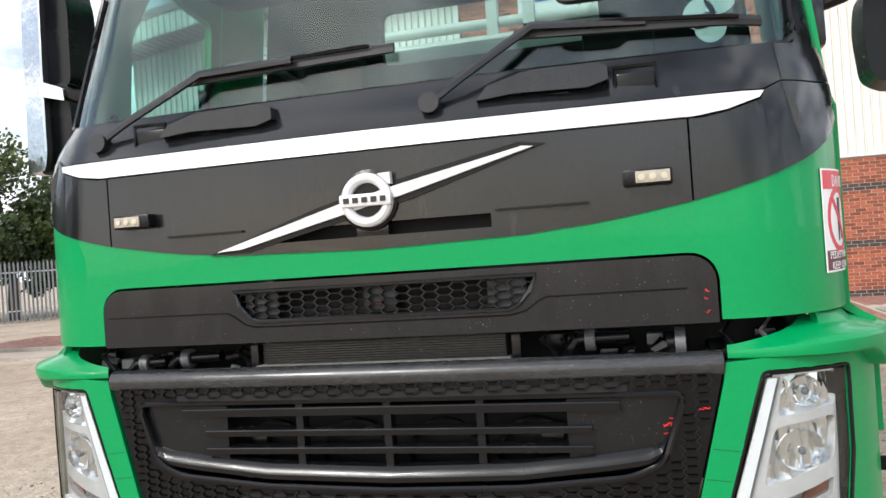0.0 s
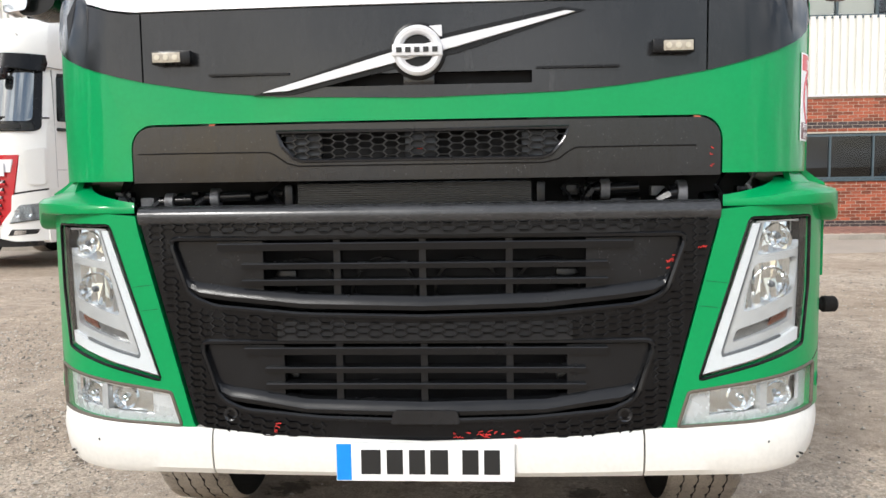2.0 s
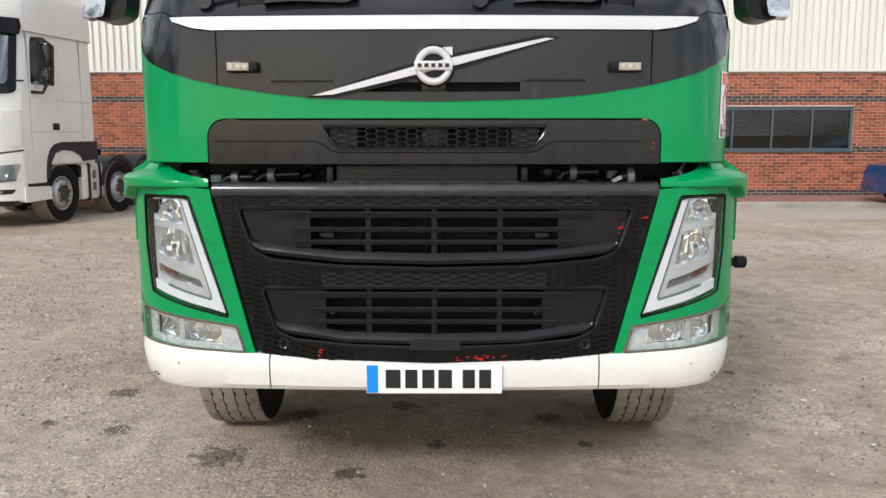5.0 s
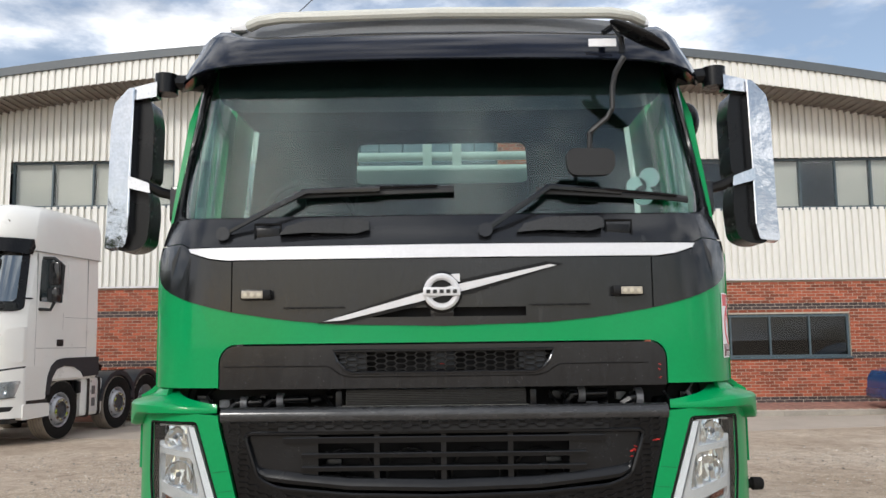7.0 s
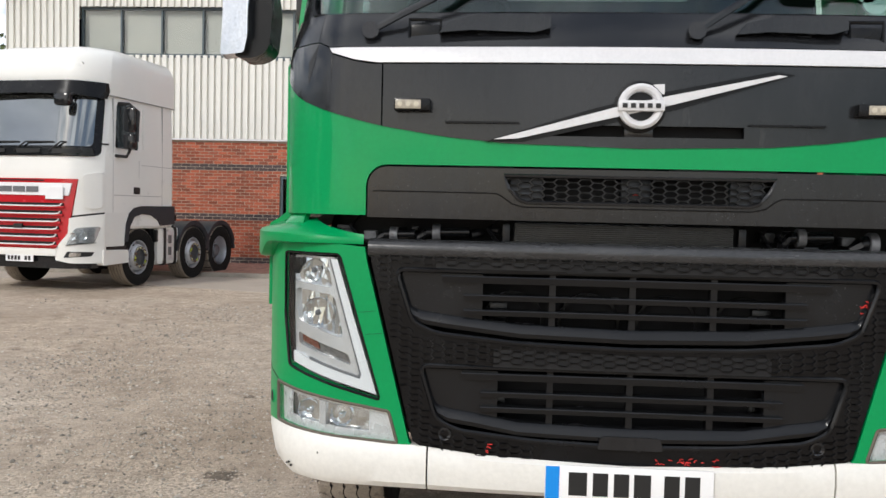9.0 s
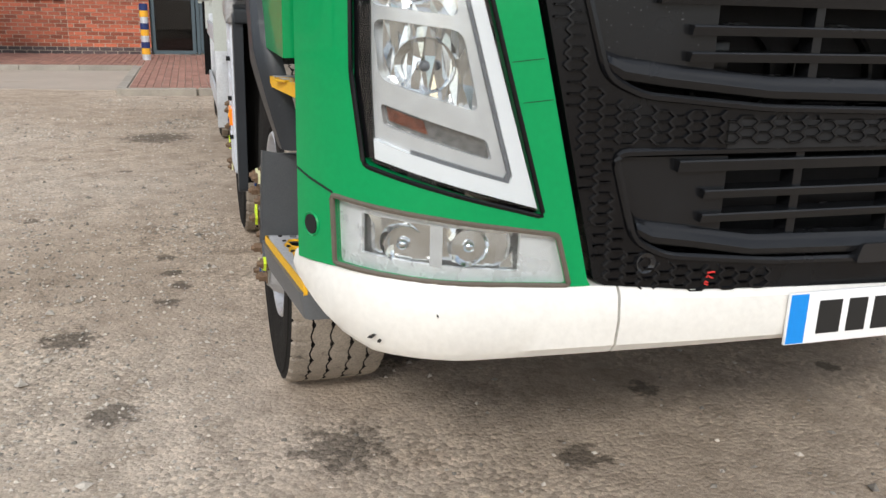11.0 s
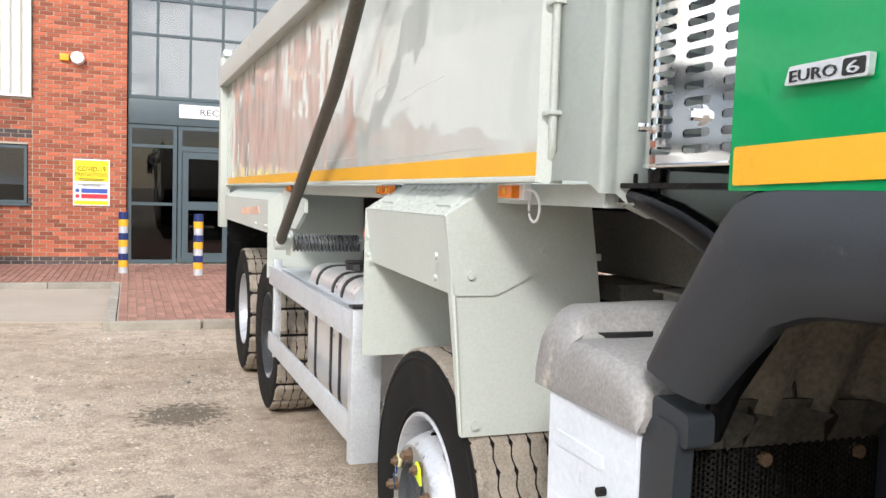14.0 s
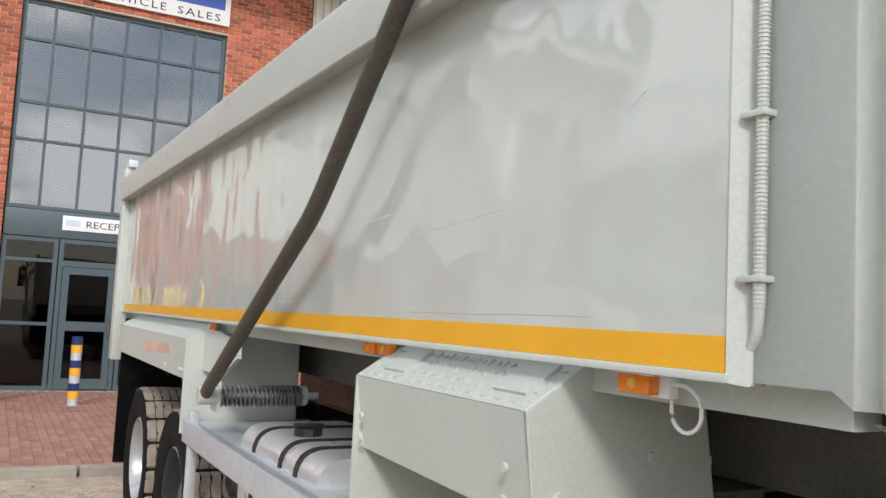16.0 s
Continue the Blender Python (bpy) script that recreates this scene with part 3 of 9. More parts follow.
def window(name, x0, x1, z0, z1, mull, trans=(), pane=None, y=WALL + 0.05, label="", blinds=(), frame=0.05, sill=True):
    """A grey framed window: frame, sill, a pane in every field, a blind behind some."""
    root = thing(name, label or "grey aluminium framed window with dark glass", "window", kind="structure")
    xs, zs = [x0, *mull, x1], [z0, *trans, z1]
    bm = B()
    for x in xs:
        w = frame if x in (x0, x1) else frame * 0.8
        a = x if x == x0 else x - w if x == x1 else x - w / 2
        box(bm, a, a + w, y - 0.035, y + 0.05, z0, z1)
    for z in zs:
        w = frame if z in (z0, z1) else frame * 0.8
        c = z if z == z0 else z - w if z == z1 else z - w / 2
        for i in range(len(xs) - 1):
            box(bm, xs[i] + frame * 0.4, xs[i + 1] - frame * 0.4, y - 0.03, y + 0.045, c, c + w)
    part("window_frame", bm, FRAME_G, root, smooth=False)
    if sill:
        part("window_sill", box(B(), x0 - 0.04, x1 + 0.04, WALL - 0.06, y - 0.04, z0 - 0.05, z0 - 0.005, 0.006), FRAME_G, root)
    for i in range(len(xs) - 1):
        for j in range(len(zs) - 1):
            g = part("pane", box(B(), xs[i] + frame * 0.3, xs[i + 1] - frame * 0.3, y + 0.004, y + 0.01, zs[j] + frame * 0.3, zs[j + 1] - frame * 0.3), pane or PANE, root, smooth=False)
            g.visible_shadow = False
            if i in blinds:
                part("blind", box(B(), xs[i] + 0.03, xs[i + 1] - 0.03, y + 0.10, y + 0.11, zs[j] + 0.02, zs[j + 1] - 0.02), BLIND, root, "pale roller blind drawn down")
    return root


def cladding(name, x0, x1, z0, z1, holes, pitch=0.2, y=WALL - 0.03, label="", top=None, depth=0.07):
    """Trapezoid profiled sheet, cut out round the windows; top(x) gives a curved upper edge."""
    root = thing(name, label or "off-white profiled metal cladding", "wall", kind="structure")
    bm = B()
    cuts = sorted({x0, x1, *[h[0] for h in holes], *[h[1] for h in holes]})
    for a, b in zip(cuts, cuts[1:]):
        bands = [(z0, None)]
        for h in sorted(holes, key=lambda h: h[2]):
            if h[0] < (a + b) / 2 < h[1]:
                bands = [(z0, h[2]), (h[3], None)]
        for lo, hi in bands:
            line = []
            k = math.floor(a / pitch)
            while k * pitch < b:
                for f, d in ((0.0, 0), (0.05, depth), (0.66, depth), (0.71, 0), (0.999, 0)):
                    x = (k + f) * pitch
                    if a <= x <= b:
                        line.append((x, d))
                k += 1
            line = [(a, line[0][1])] + line + [(b, line[-1][1])]
            prev = None
            for x, d in line:
                zt = hi if hi is not None else (top(x) if top else z1)
                cur = (bm.verts.new((x, y - d, lo)), bm.verts.new((x, y - d, zt)))
                if prev:
                    bm.faces.new((prev[0], cur[0], cur[1], prev[1]))
                prev = cur
    part("cladding_sheet", bm, CLAD, root, smooth=False)
    return root


def roof_z(x):
    return 8.84 - 0.0076 * (x + 1.26) ** 2


X_END, X_START = 16.0, -12.6
HOLES_L, HOLES_R = [(-5.78, -3.78, 1.14, 2.2)], [(5.95, 9.83, 1.14, 2.2)]
brick_wall("wall_left", X_START, -3.71, 3.03, HOLES_L, "red brick plinth wall with dark brick bands")
brick_wall("wall_right", 2.97, X_END, 3.03, HOLES_R, "red brick plinth wall with dark brick bands")
ENTRY = (-2.15, 1.34, 0.06, 6.78)
brick_wall("wall_entrance", -3.71, 2.97, 8.1, [ENTRY], "tall red brick entrance bay", {0, 1}, single=(-3.72, -2.15, 0.3, 3.2))
window("window_1", -5.76, -3.8, 1.16, 2.18, (-4.78,), label="low grey framed office window with dark glass", pane=PANE_D)
window("window_2", 5.97, 9.81, 1.16, 2.18, (6.93, 7.89, 8.85), label="low grey framed office window with dark glass", pane=PANE_D)
UL1, UL2, UR = (-10.75, -6.7, 5.05, 6.2), (-6.35, -3.78, 5.0, 6.15), (6.2, 13.2, 4.8, 6.05)
cladding("cladding_left", X_START, -3.72, 3.06, 8, [UL1, UL2], 0.167, top=lambda x: roof_z(x) - 0.5)
cladding("cladding_right", 2.98, X_END, 3.06, 8, [UR], 0.167, top=lambda x: roof_z(x) - 0.5)
window("window_3", *UL1, (-9.75, -8.74, -7.72), label="upper row of grey framed windows", blinds=(0, 1, 2, 3), pane=PANE_B)
window("window_4", *UL2, (-5.5, -4.64), label="upper row of grey framed windows", blinds=(0, 1, 2), pane=PANE_B)
window("window_5", *UR, (7.1, 7.97, 8.85, 9.72, 10.6, 11.47, 12.35), label="upper row of grey framed windows, some with blinds", blinds=(1, 2, 4, 5), pane=PANE_B)
for i, (x0, x1) in enumerate(((X_START, -3.72), (2.98, X_END))):
    tagged(part("trim", box(B(), x0, x1, WALL - 0.09, WALL + 0.02, 3.025, 3.06), SIGN_W, None), "white drip flashing below the cladding", "trim", kind="structure")
# added wall; its near-black colour stands in for the rooms' darkness
tagged(part("wall_interior", box(B(), X_START + 0.2, X_END, WALL + 2.2, WALL + 2.3, 0, 6.4), DARK, None), "near-black wall standing in for the unlit rooms behind the windows", "wall", kind="structure")


def roof_edge():
    root = thing("roof", "shallow curved roof with a profiled fascia and dark gutter edge", "roof", kind="structure")
    n, x0, x1, yf = 64, X_START - 0.8, X_END + 0.4, 16.15
    xs = [x0 + (x1 - x0) * i / n for i in range(n + 1)]
    bm = B()
    k, line = math.floor(x0 / 0.167), []
    while k * 0.167 < x1:
        for f, d in ((0.0, 0), (0.08, 0.045), (0.66, 0.045), (0.74, 0)):
            line.append(((k + f) * 0.167, d))
        k += 1
    prev = None
    for x, d in line:
        cur = (bm.verts.new((x, yf - d, roof_z(x) - 0.66)), bm.verts.new((x, yf - d, roof_z(x) - 0.16)))
        if prev:
            bm.faces.new((prev[0], cur[0], cur[1], prev[1]))
        prev = cur
    part("fascia", bm, CLAD, root, "off-white profiled fascia", smooth=False)
    bm = B()
    for lo, hi, ya, yb in ((-0.18, 0.02, yf - 0.09, yf + 0.05),):
        rows = [[bm.verts.new((x, y, roof_z(x) + z)) for y, z in ((ya, lo), (ya, hi), (yb, hi), (yb, lo))] for x in xs]
        for a, b in zip(rows, rows[1:]):
            for j in range(4):
                bm.faces.new((a[j], a[(j + 1) % 4], b[(j + 1) % 4], b[j]))
    part("gutter", bm, CLAD_D, root, "dark grey gutter", smooth=False)
    bm = B()
    rows = [[bm.verts.new((x, y, roof_z(x) + z)) for y, z in ((yf + 0.03, -0.66), (WALL + 0.2, -0.64), (WALL + 0.2, -0.60), (yf + 0.03, -0.6))] for x in xs]
    for a, b in zip(rows, rows[1:]):
        for j in range(4):
            bm.faces.new((a[j], a[(j + 1) % 4], b[(j + 1) % 4], b[j]))
    for x in [x0 + 0.19 * i for i in range(int((x1 - x0) / 0.19))]:
        box(bm, x, x + 0.06, yf + 0.05, WALL, roof_z(x) - 0.69, roof_z(x) - 0.655)
    part("soffit", bm, mat("soffit_brown", (0.25, 0.22, 0.19), 0.7, var=0.15), root, "ribbed shaded soffit", smooth=False)
    bm = B()
    rows = [[bm.verts.new((x, y, roof_z(x) + z)) for y, z in ((yf + 0.04, 0.0), (WALL + 25, 0.0), (WALL + 25, -0.1), (yf + 0.04, -0.1))] for x in xs]
    for a, b in zip(rows, rows[1:]):
        for j in range(4):
            bm.faces.new((a[j], a[(j + 1) % 4], b[(j + 1) % 4], b[j]))
    part("roof_sheet", bm, CLAD_D, root, smooth=False)
    for x in (X_START + 0.15, X_END):
        part("end_wall", box(B(), x - 0.15, x + 0.15, WALL + 0.31, WALL + 25, 0, roof_z(x) - 0.1), CLAD, root, smooth=False)


roof_edge()


def entrance():
    window("window_6", -2.13, 1.32, 3.15, 6.76, (-1.62, -1.03, -0.44, 0.15, 0.765), (4.33, 4.98, 6.08), y=WALL + 0.12, frame=0.06,
           label="tall grey curtain-wall glazing reflecting the sky", sill=False)
    tagged(part("trim", box(B(), -2.13, 1.32, WALL + 0.06, WALL + 0.2, 2.68, 3.14, 0.01), FRAME_G, None), "grey panel band over the entrance", "trim", kind="structure")
    window("window_7", -2.13, -1.26, 0.08, 2.67, (), (1.2, 2.28), y=WALL + 0.12, frame=0.07, pane=PANE_D, label="full-height dark glazed side light of the entrance", sill=False)
    d = thing("door_1", "closed grey aluminium entrance door with dark glass", "door", kind="structure")
    bm = B()
    x0, x1, y = -1.24, -0.22, WALL + 0.12
    for a, b, c, e in ((x0, x0 + .07, .08, 2.67), (x1 - .07, x1, .08, 2.67), (x0 + .07, x1 - .07, 2.6, 2.67), (x0 + .07, x1 - .07, 2.2, 2.3)):
        box(bm, a, b, y - .04, y + .06, c, e)
    part("door_frame", bm, FRAME_G, d, smooth=False)
    bm = B()
    for a, b, c, e in ((x0 + .08, x0 + .19, .1, 2.19), (x1 - .19, x1 - .08, .1, 2.19), (x0 + .19, x1 - .19, .1, .28), (x0 + .19, x1 - .19, 2.07, 2.19), (x0 + .19, x1 - .19, 1.1, 1.26)):
        box(bm, a, b, y - .05, y + .03, c, e)
    leaf = part("door_leaf", bm, FRAME_G, d, smooth=False)
    for c, e in ((.28, 1.1), (1.26, 2.07)):
        part("pane", box(B(), x0 + .18, x1 - .18, y - .01, y - .004, c - .01, e + .01), PANE_D, leaf, smooth=False)
    part("pane", box(B(), x0 + .06, x1 - .06, y, y + .006, 2.29, 2.61), PANE_D, d, smooth=False)
    part("door_handle", tube(B(), [(x1 - .14, y - .05, 1.0), (x1 - .14, y - .1, 1.0), (x1 - .14, y - .1, 1.4), (x1 - .14, y - .05, 1.4)], .012), CHROME, d, "steel pull handle")
    window("window_8", -0.2, 1.32, 0.08, 2.67, (0.56,), (1.2, 2.28), y=WALL + 0.12, frame=0.07, pane=PANE_D, label="full-height dark glazed side light of the entrance", sill=False)
    s = thing("reception_sign", "white board lettered RECEPTION on the grey band", "sign", (-0.5, WALL + 0.05, 2.95))
    part("board", box(B(), -0.73, 0.73, -0.012, 0.012, -0.125, 0.125, 0.003), SIGN_W, s)
    text("lettering", "RECEPTION", 0.17, pose(0.16, -0.014, -0.06, 90, 0, 0), INK, s, width=1.02)
    part("logo_patch", box(B(), -0.68, -0.45, -0.016, -0.0125, -0.05, 0.06), mat("pale_logo", (0.55, 0.66, 0.76), 0.5), s)
    s = thing("sales_sign", "large white and blue company board above the glazing", "sign", (0.1, WALL - 0.05, 7.35))
    part("board", box(B(), -2.4, 1.23, -0.03, 0.03, -0.42, 0.75, 0.004), SIGN_W, s)
    part("colour_field", box(B(), -2.3, 1.13, -0.036, -0.031, -0.13, 0.68), SIGN_B, s, "blue field")
    for x in (-1.9, -1.1, -0.3, 0.4):
        part("logo_shape", prism(B(), [(x, -0.05), (x + 0.16, -0.05), (x + 0.38, 0.6), (x + 0.2, 0.6)], lambda a, b, d: Vector((a, -0.037 - d, b)), 0.004), SIGN_W, s, smooth=False)
    text("lettering", "VEHICLE", 0.2, pose(-0.49, -0.032, -0.36, 90, 0, 0), INK, s, spacing=1.25, width=1.12)
    text("lettering", "SALES", 0.2, pose(0.66, -0.032, -0.36, 90, 0, 0), INK, s, spacing=1.25, width=0.78)
    s = thing("precautions_notice", "yellow and white COVID-19 precautions notice on the brick wall", "sign", (-2.74, WALL - 0.024, 1.56))
    part("board", box(B(), -0.31, 0.31, -0.006, 0.008, -0.42, 0.42, 0.002), SIGN_W, s)
    part("yellow_field", box(B(), -0.285, 0.285, -0.009, -0.0065, 0.02, 0.40), SIGN_Y, s)
    part("yellow_field", box(B(), -0.285, 0.285, -0.009, -0.0065, -0.40, -0.33), SIGN_Y, s)
    text("lettering", "COVID-19", 0.13, pose(0, -0.010, 0.20, 90, 0, 0), INK, s, 0.001, width=0.47)
    text("lettering", "PRECAUTIONS", 0.095, pose(0, -0.010, 0.11, 90, 0, 0), INK, s, 0.001, width=0.54)
    part("blue_panel", box(B(), -0.17, 0.27, -0.009, -0.0065, -0.19, -0.11), SIGN_B, s)
    part("red_panel", box(B(), -0.17, 0.27, -0.009, -0.0065, -0.29, -0.21), SIGN_R, s)
    for z in (-0.15, -0.25):
        part("symbol_disc", cyl(B(), (-0.235, -0.0065, z), (-0.235, -0.0095, z), 0.036, 16), SIGN_B if z > -0.2 else SIGN_R, s)
    for z, w in ((0.065, 0.44), (0.04, 0.4), (-0.035, 0.48), (-0.06, 0.3)):
        part("text_bar", box(B(), -w / 2, w / 2, -0.0105, -0.0092, z - 0.006, z + 0.006), INK, s)
    f = thing("floodlight", "round white bulkhead lamp with an amber base on the brick wall", "wall lamp", (-3.0, WALL - 0.012, 3.77))
    part("base", box(B(), -0.27, -0.12, -0.07, 0, -0.06, 0.06, 0.01), YEL_B, f)
    part("lamp_head", cyl(B(), (0.02, -0.02, 0), (0.02, -0.14, 0), 0.13, 8, 0.11), SIGN_W, f)
    part("bracket", box(B(), -0.13, -0.05, -0.05, -0.0, -0.02, 0.02), FRAME_G, f)


entrance()


def bollard(at):
    b = thing("bollard", "steel bollard with navy, amber and bare bands on the paving", "bollard", at, group="bollards at the entrance")
    for k in range(9):
        m = (GALV, YEL_B, BLUE_B)[k % 3]
        part("band", cyl(B(), (0, 0, k * 0.112), (0, 0, (k + 1) * 0.112), 0.077 if k % 3 else 0.074, 20), m, b, ("bare steel band", "amber band", "navy band")[k % 3])
    part("cap", cyl(B(), (0, 0, 1.008), (0, 0, 1.018), 0.072, 20), BLUE_B, b)
    part("foot", cyl(B(), (0, 0, -0.02), (0, 0, 0.012), 0.095, 20), CONC, b)


bollard((-2.18, 15.5, 0.074))
bollard((-1.02, 15.1, 0.074))

# ---- the green tipper lorry ----
# The cab's skin: u runs along the front from the middle round the corner and down the side.
R_C, X_C = 0.36, 0.88
U_SIDE = X_C + R_C * math.pi / 2
CUTS = [s * v for v in [0.2, 0.4, 0.6, 0.8] + [0.88 + 0.0566 * i for i in range(0, 11)] for s in (1, -1)] + [0.0]


def half_width(z):
    """The cab is narrower above the bumper corners."""
    return 1.24 - 0.058 * max(0.0, min(1.0, (z - 1.40) / 0.035))


def taper(z):
    return 1 - 0.075 * max(0.0, min(1.0, (z - 2.0) / 0.95)) ** 1.15


def lean(z):
    if z < 1.93:
        return 0.0
    if z < 2.11:
        t = (z - 1.93) / 0.18
        return 0.11 * t ** 1.3
    return 0.11 + 0.30 * (z - 2.11)


def skin(u, z, off=0.0):
    s, a = (1 if u >= 0 else -1), abs(u)
    if a <= X_C:
        x, y, nx, ny = a, 0.03 * (a / X_C) ** 2, 0.0, -1.0
    elif a <= U_SIDE:
        f = (a - X_C) / R_C
        x, y, nx, ny = X_C + (half_width(z) - X_C) * math.sin(f), 0.03 + R_C * (1 - math.cos(f)), math.sin(f), -math.cos(f)
    else:
        x, y, nx, ny = half_width(z), 0.03 + R_C + a - U_SIDE, 1.0, 0.0
    return Vector((s * (x * taper(z) + nx * off), y + lean(z) + ny * off, z))


def on_skin(off):
    return lambda u, z, d: skin(u, z, off - d)


def panel(name, outline, material, parent, off=0.0, thick=0.03, holes=(), label="", zc=()):
    return part(name, sheet(B(), on_skin(off), outline, holes, thick, CUTS, zc), material, parent, label)


def mirror(poly):
    return [(-u, z) for u, z in poly][::-1]


def low_edge(u):
    """Lower edge of the black front panels, where the green begins."""
    return float(np.interp(abs(u), [0, 0.4, 0.6, 0.8, 1.0, 1.15, 1.25, 1.35, 1.46], [1.662, 1.672, 1.69, 1.722, 1.768, 1.815, 1.862, 1.925, 2.02]))


def arc(a, b, n, f):
    return [(a + (b - a) * i / n, f(a + (b - a) * i / n)) for i in range(n + 1)]


truck = thing("tipper_lorry", "green-cabbed four-axle tipper lorry with a pale grey body, parked on gravel", "lorry")


def assembly(name, label):
    """A part made of several pieces, under the lorry."""
    e = new(name)
    e.empty_display_size = 0.1
    e.parent = truck
    return tagged(e, label)


def cab_front():
    bend = [(0.783 + 0.069 * math.cos(radians(a)), 1.532 + 0.069 * math.sin(radians(a))) for a in range(0, 91, 15)]
    cab = part("cab_front", sheet(B(), on_skin(0.0), arc(-1.44, 1.44, 40, low_edge) + [(1.44, 1.438), (0.852, 1.438)] + bend + mirror(bend) + [(-0.852, 1.438), (-1.44, 1.438)],
                                  (), 0.03, CUTS), GREEN, truck, "glossy green front panel")
    # black panels over the green
    top = 1.918
    c = panel("front_flap", arc(-0.802, 0.802, 20, low_edge) + [(0.802, top), (-0.802, top)], BLACK, truck, 0.004, 0.03,
              holes=[[(-0.30, 1.697), (0.318, 1.697), (0.318, 1.732), (-0.14, 1.732)]], label="weathered black plastic front flap")
    for s in (1, -1):
        q = arc(0.807, 1.44, 12, low_edge) + [(1.44, 2.018), (1.2, 1.995), (1.06, 1.996), (1.02, 1.981), (1.006, 1.973), (0.991, 1.951), (0.905, 1.928), (0.84, top), (0.807, top)]
        panel("corner_panel", q if s > 0 else mirror(q), BLACK, truck, 0.004, 0.03, label="weathered black plastic corner panel")
    u = [(-1.0, 1.977), (1.0, 1.977), (1.02, 1.985), (1.06, 2.0), (1.06, 2.105), (0.9, 2.098), (-0.9, 2.098), (-1.06, 2.105), (-1.06, 2.0), (-1.02, 1.985)]
    cowl = panel("windscreen_cowl", u, BLACK, truck, 0.004, 0.03, label="black plastic cowl under the windscreen", zc=(2.0, 2.03, 2.06))
    for s in (1, -1):
        q = [(1.064, 2.0), (1.2, 2.0), (1.44, 2.025), (1.44, 2.12), (1.2, 2.11), (1.064, 2.105)]
        panel("corner_cowl", q if s > 0 else mirror(q), BLACK, truck, 0.003, 0.03, zc=(2.03, 2.07))
    # the silver strip
    panel("silver_strip", [(-1.0, 1.972), (-0.985, 1.955), (-0.9, 1.932), (-0.82, 1.922), (0.82, 1.922), (0.9, 1.932), (0.985, 1.955), (1.0, 1.972), (0.5, 1.973), (0, 1.974), (-0.5, 1.973)], SILVER, truck, 0.012, 0.02,
          label="satin silver strip")
    # slanted bar and round emblem, plain
    part("diagonal_bar", sheet(B(), on_skin(0.022), [(-0.447, 1.683), (-0.37, 1.687), (0.1, 1.797), (0.437, 1.887), (0.41, 1.890), (0.08, 1.822), (-0.08, 1.785)], (), 0.02, CUTS), SILVER, c, "satin silver diagonal bar")
    part("bar_surround", sheet(B(), on_skin(0.010), [(-0.475, 1.677), (-0.36, 1.677), (0.12, 1.785), (0.465, 1.893), (0.40, 1.902), (0.06, 1.833), (-0.14, 1.783)], (), 0.01, CUTS), BLACK_G, c)
    em = part("emblem", lathe(B(), [(0.043, -0.002), (0.045, -0.026), (0.052, -0.033), (0.061, -0.034), (0.069, -0.028), (0.071, 0.0)], "y", 40, (0.0, 0.0, 1.79)), SILVER, c, "round silver ring emblem")
    part("emblem_field", cyl(B(), (0, 0.0, 1.79), (0, -0.014, 1.79), 0.051, 32), BLACK_G, em)
    part("emblem_band", box(B(), -0.070, 0.070, -0.04, -0.01, 1.774, 1.806, 0.004), SILVER, em)
    for k in range(5):
        part("emblem_mark", box(B(), -0.058 + k * 0.025, -0.043 + k * 0.025, -0.0425, -0.0402, 1.783, 1.797), INK, em)
    part("emblem_edging", lathe(B(), [(0.070, -0.014), (0.079, -0.012), (0.080, 0.01)], "y", 40, (0.0, 0.0, 1.79)), BLACK_G, em)
    part("emblem_foot", box(B(), -0.044, 0.044, 0.004, 0.044, 1.693, 1.736, 0.003), BLACK, c)
    part("emblem_arrow", prism(B(), [(0.034, 1.855), (0.068, 1.857), (0.069, 1.826), (0.060, 1.828), (0.052, 1.838)], lambda a, b, d: Vector((a, -0.03 + d, b)), 0.02), SILVER, em)
    # black plate stands in for the shade inside the slit
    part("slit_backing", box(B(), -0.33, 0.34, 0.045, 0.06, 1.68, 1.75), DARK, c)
    for x0, x1, z in ((-0.60, -0.37, 1.733), (0.33, 0.56, 1.735)):
        part("crease", box(B(), x0, x1, -0.008, 0.02, z, z + 0.006), BLACK_G, c)
    # seams, grips and latches on the cowl
    for x0, x1, zz in ((-0.627, -0.278, 2.048), (0.293, 0.626, 2.048)):
        y0 = skin((x0 + x1) / 2, zz).y
        part("grip", prism(B(), [(x0, zz - 0.028), (x0 + 0.03, zz + 0.006), (x0 + 0.12, zz + 0.03), (x1 - 0.02, zz + 0.032), (x1, zz + 0.02), (x1, zz - 0.012), (x1 - 0.05, zz - 0.026), (x0 + 0.1, zz - 0.02)],
                           lambda a, b, d: Vector((a, y0 - 0.045 + d, b)), 0.06), BLACK, cowl, "black grab handle")
        part("grip_recess", box(B(), x0 + 0.12, x1 - 0.1, y0 - 0.022, y0 + 0.02, zz - 0.065, zz - 0.026, 0.004), GREY_P, cowl)
    for xc in (-0.675, 0.69):
        y0 = skin(xc, 2.03).y
        part("latch", tube(B(), [(xc - 0.05, y0 - 0.012, 2.0), (xc - 0.05, y0 - 0.012, 2.065), (xc + 0.05, y0 - 0.012, 2.065), (xc + 0.05, y0 - 0.012, 2.0)], 0.006, 6), BLACK_G, cowl)
        part("latch_plate", box(B(), xc - 0.045, xc + 0.045, y0 - 0.012, y0 + 0.02, 2.005, 2.05, 0.003), BLACK_G, cowl)
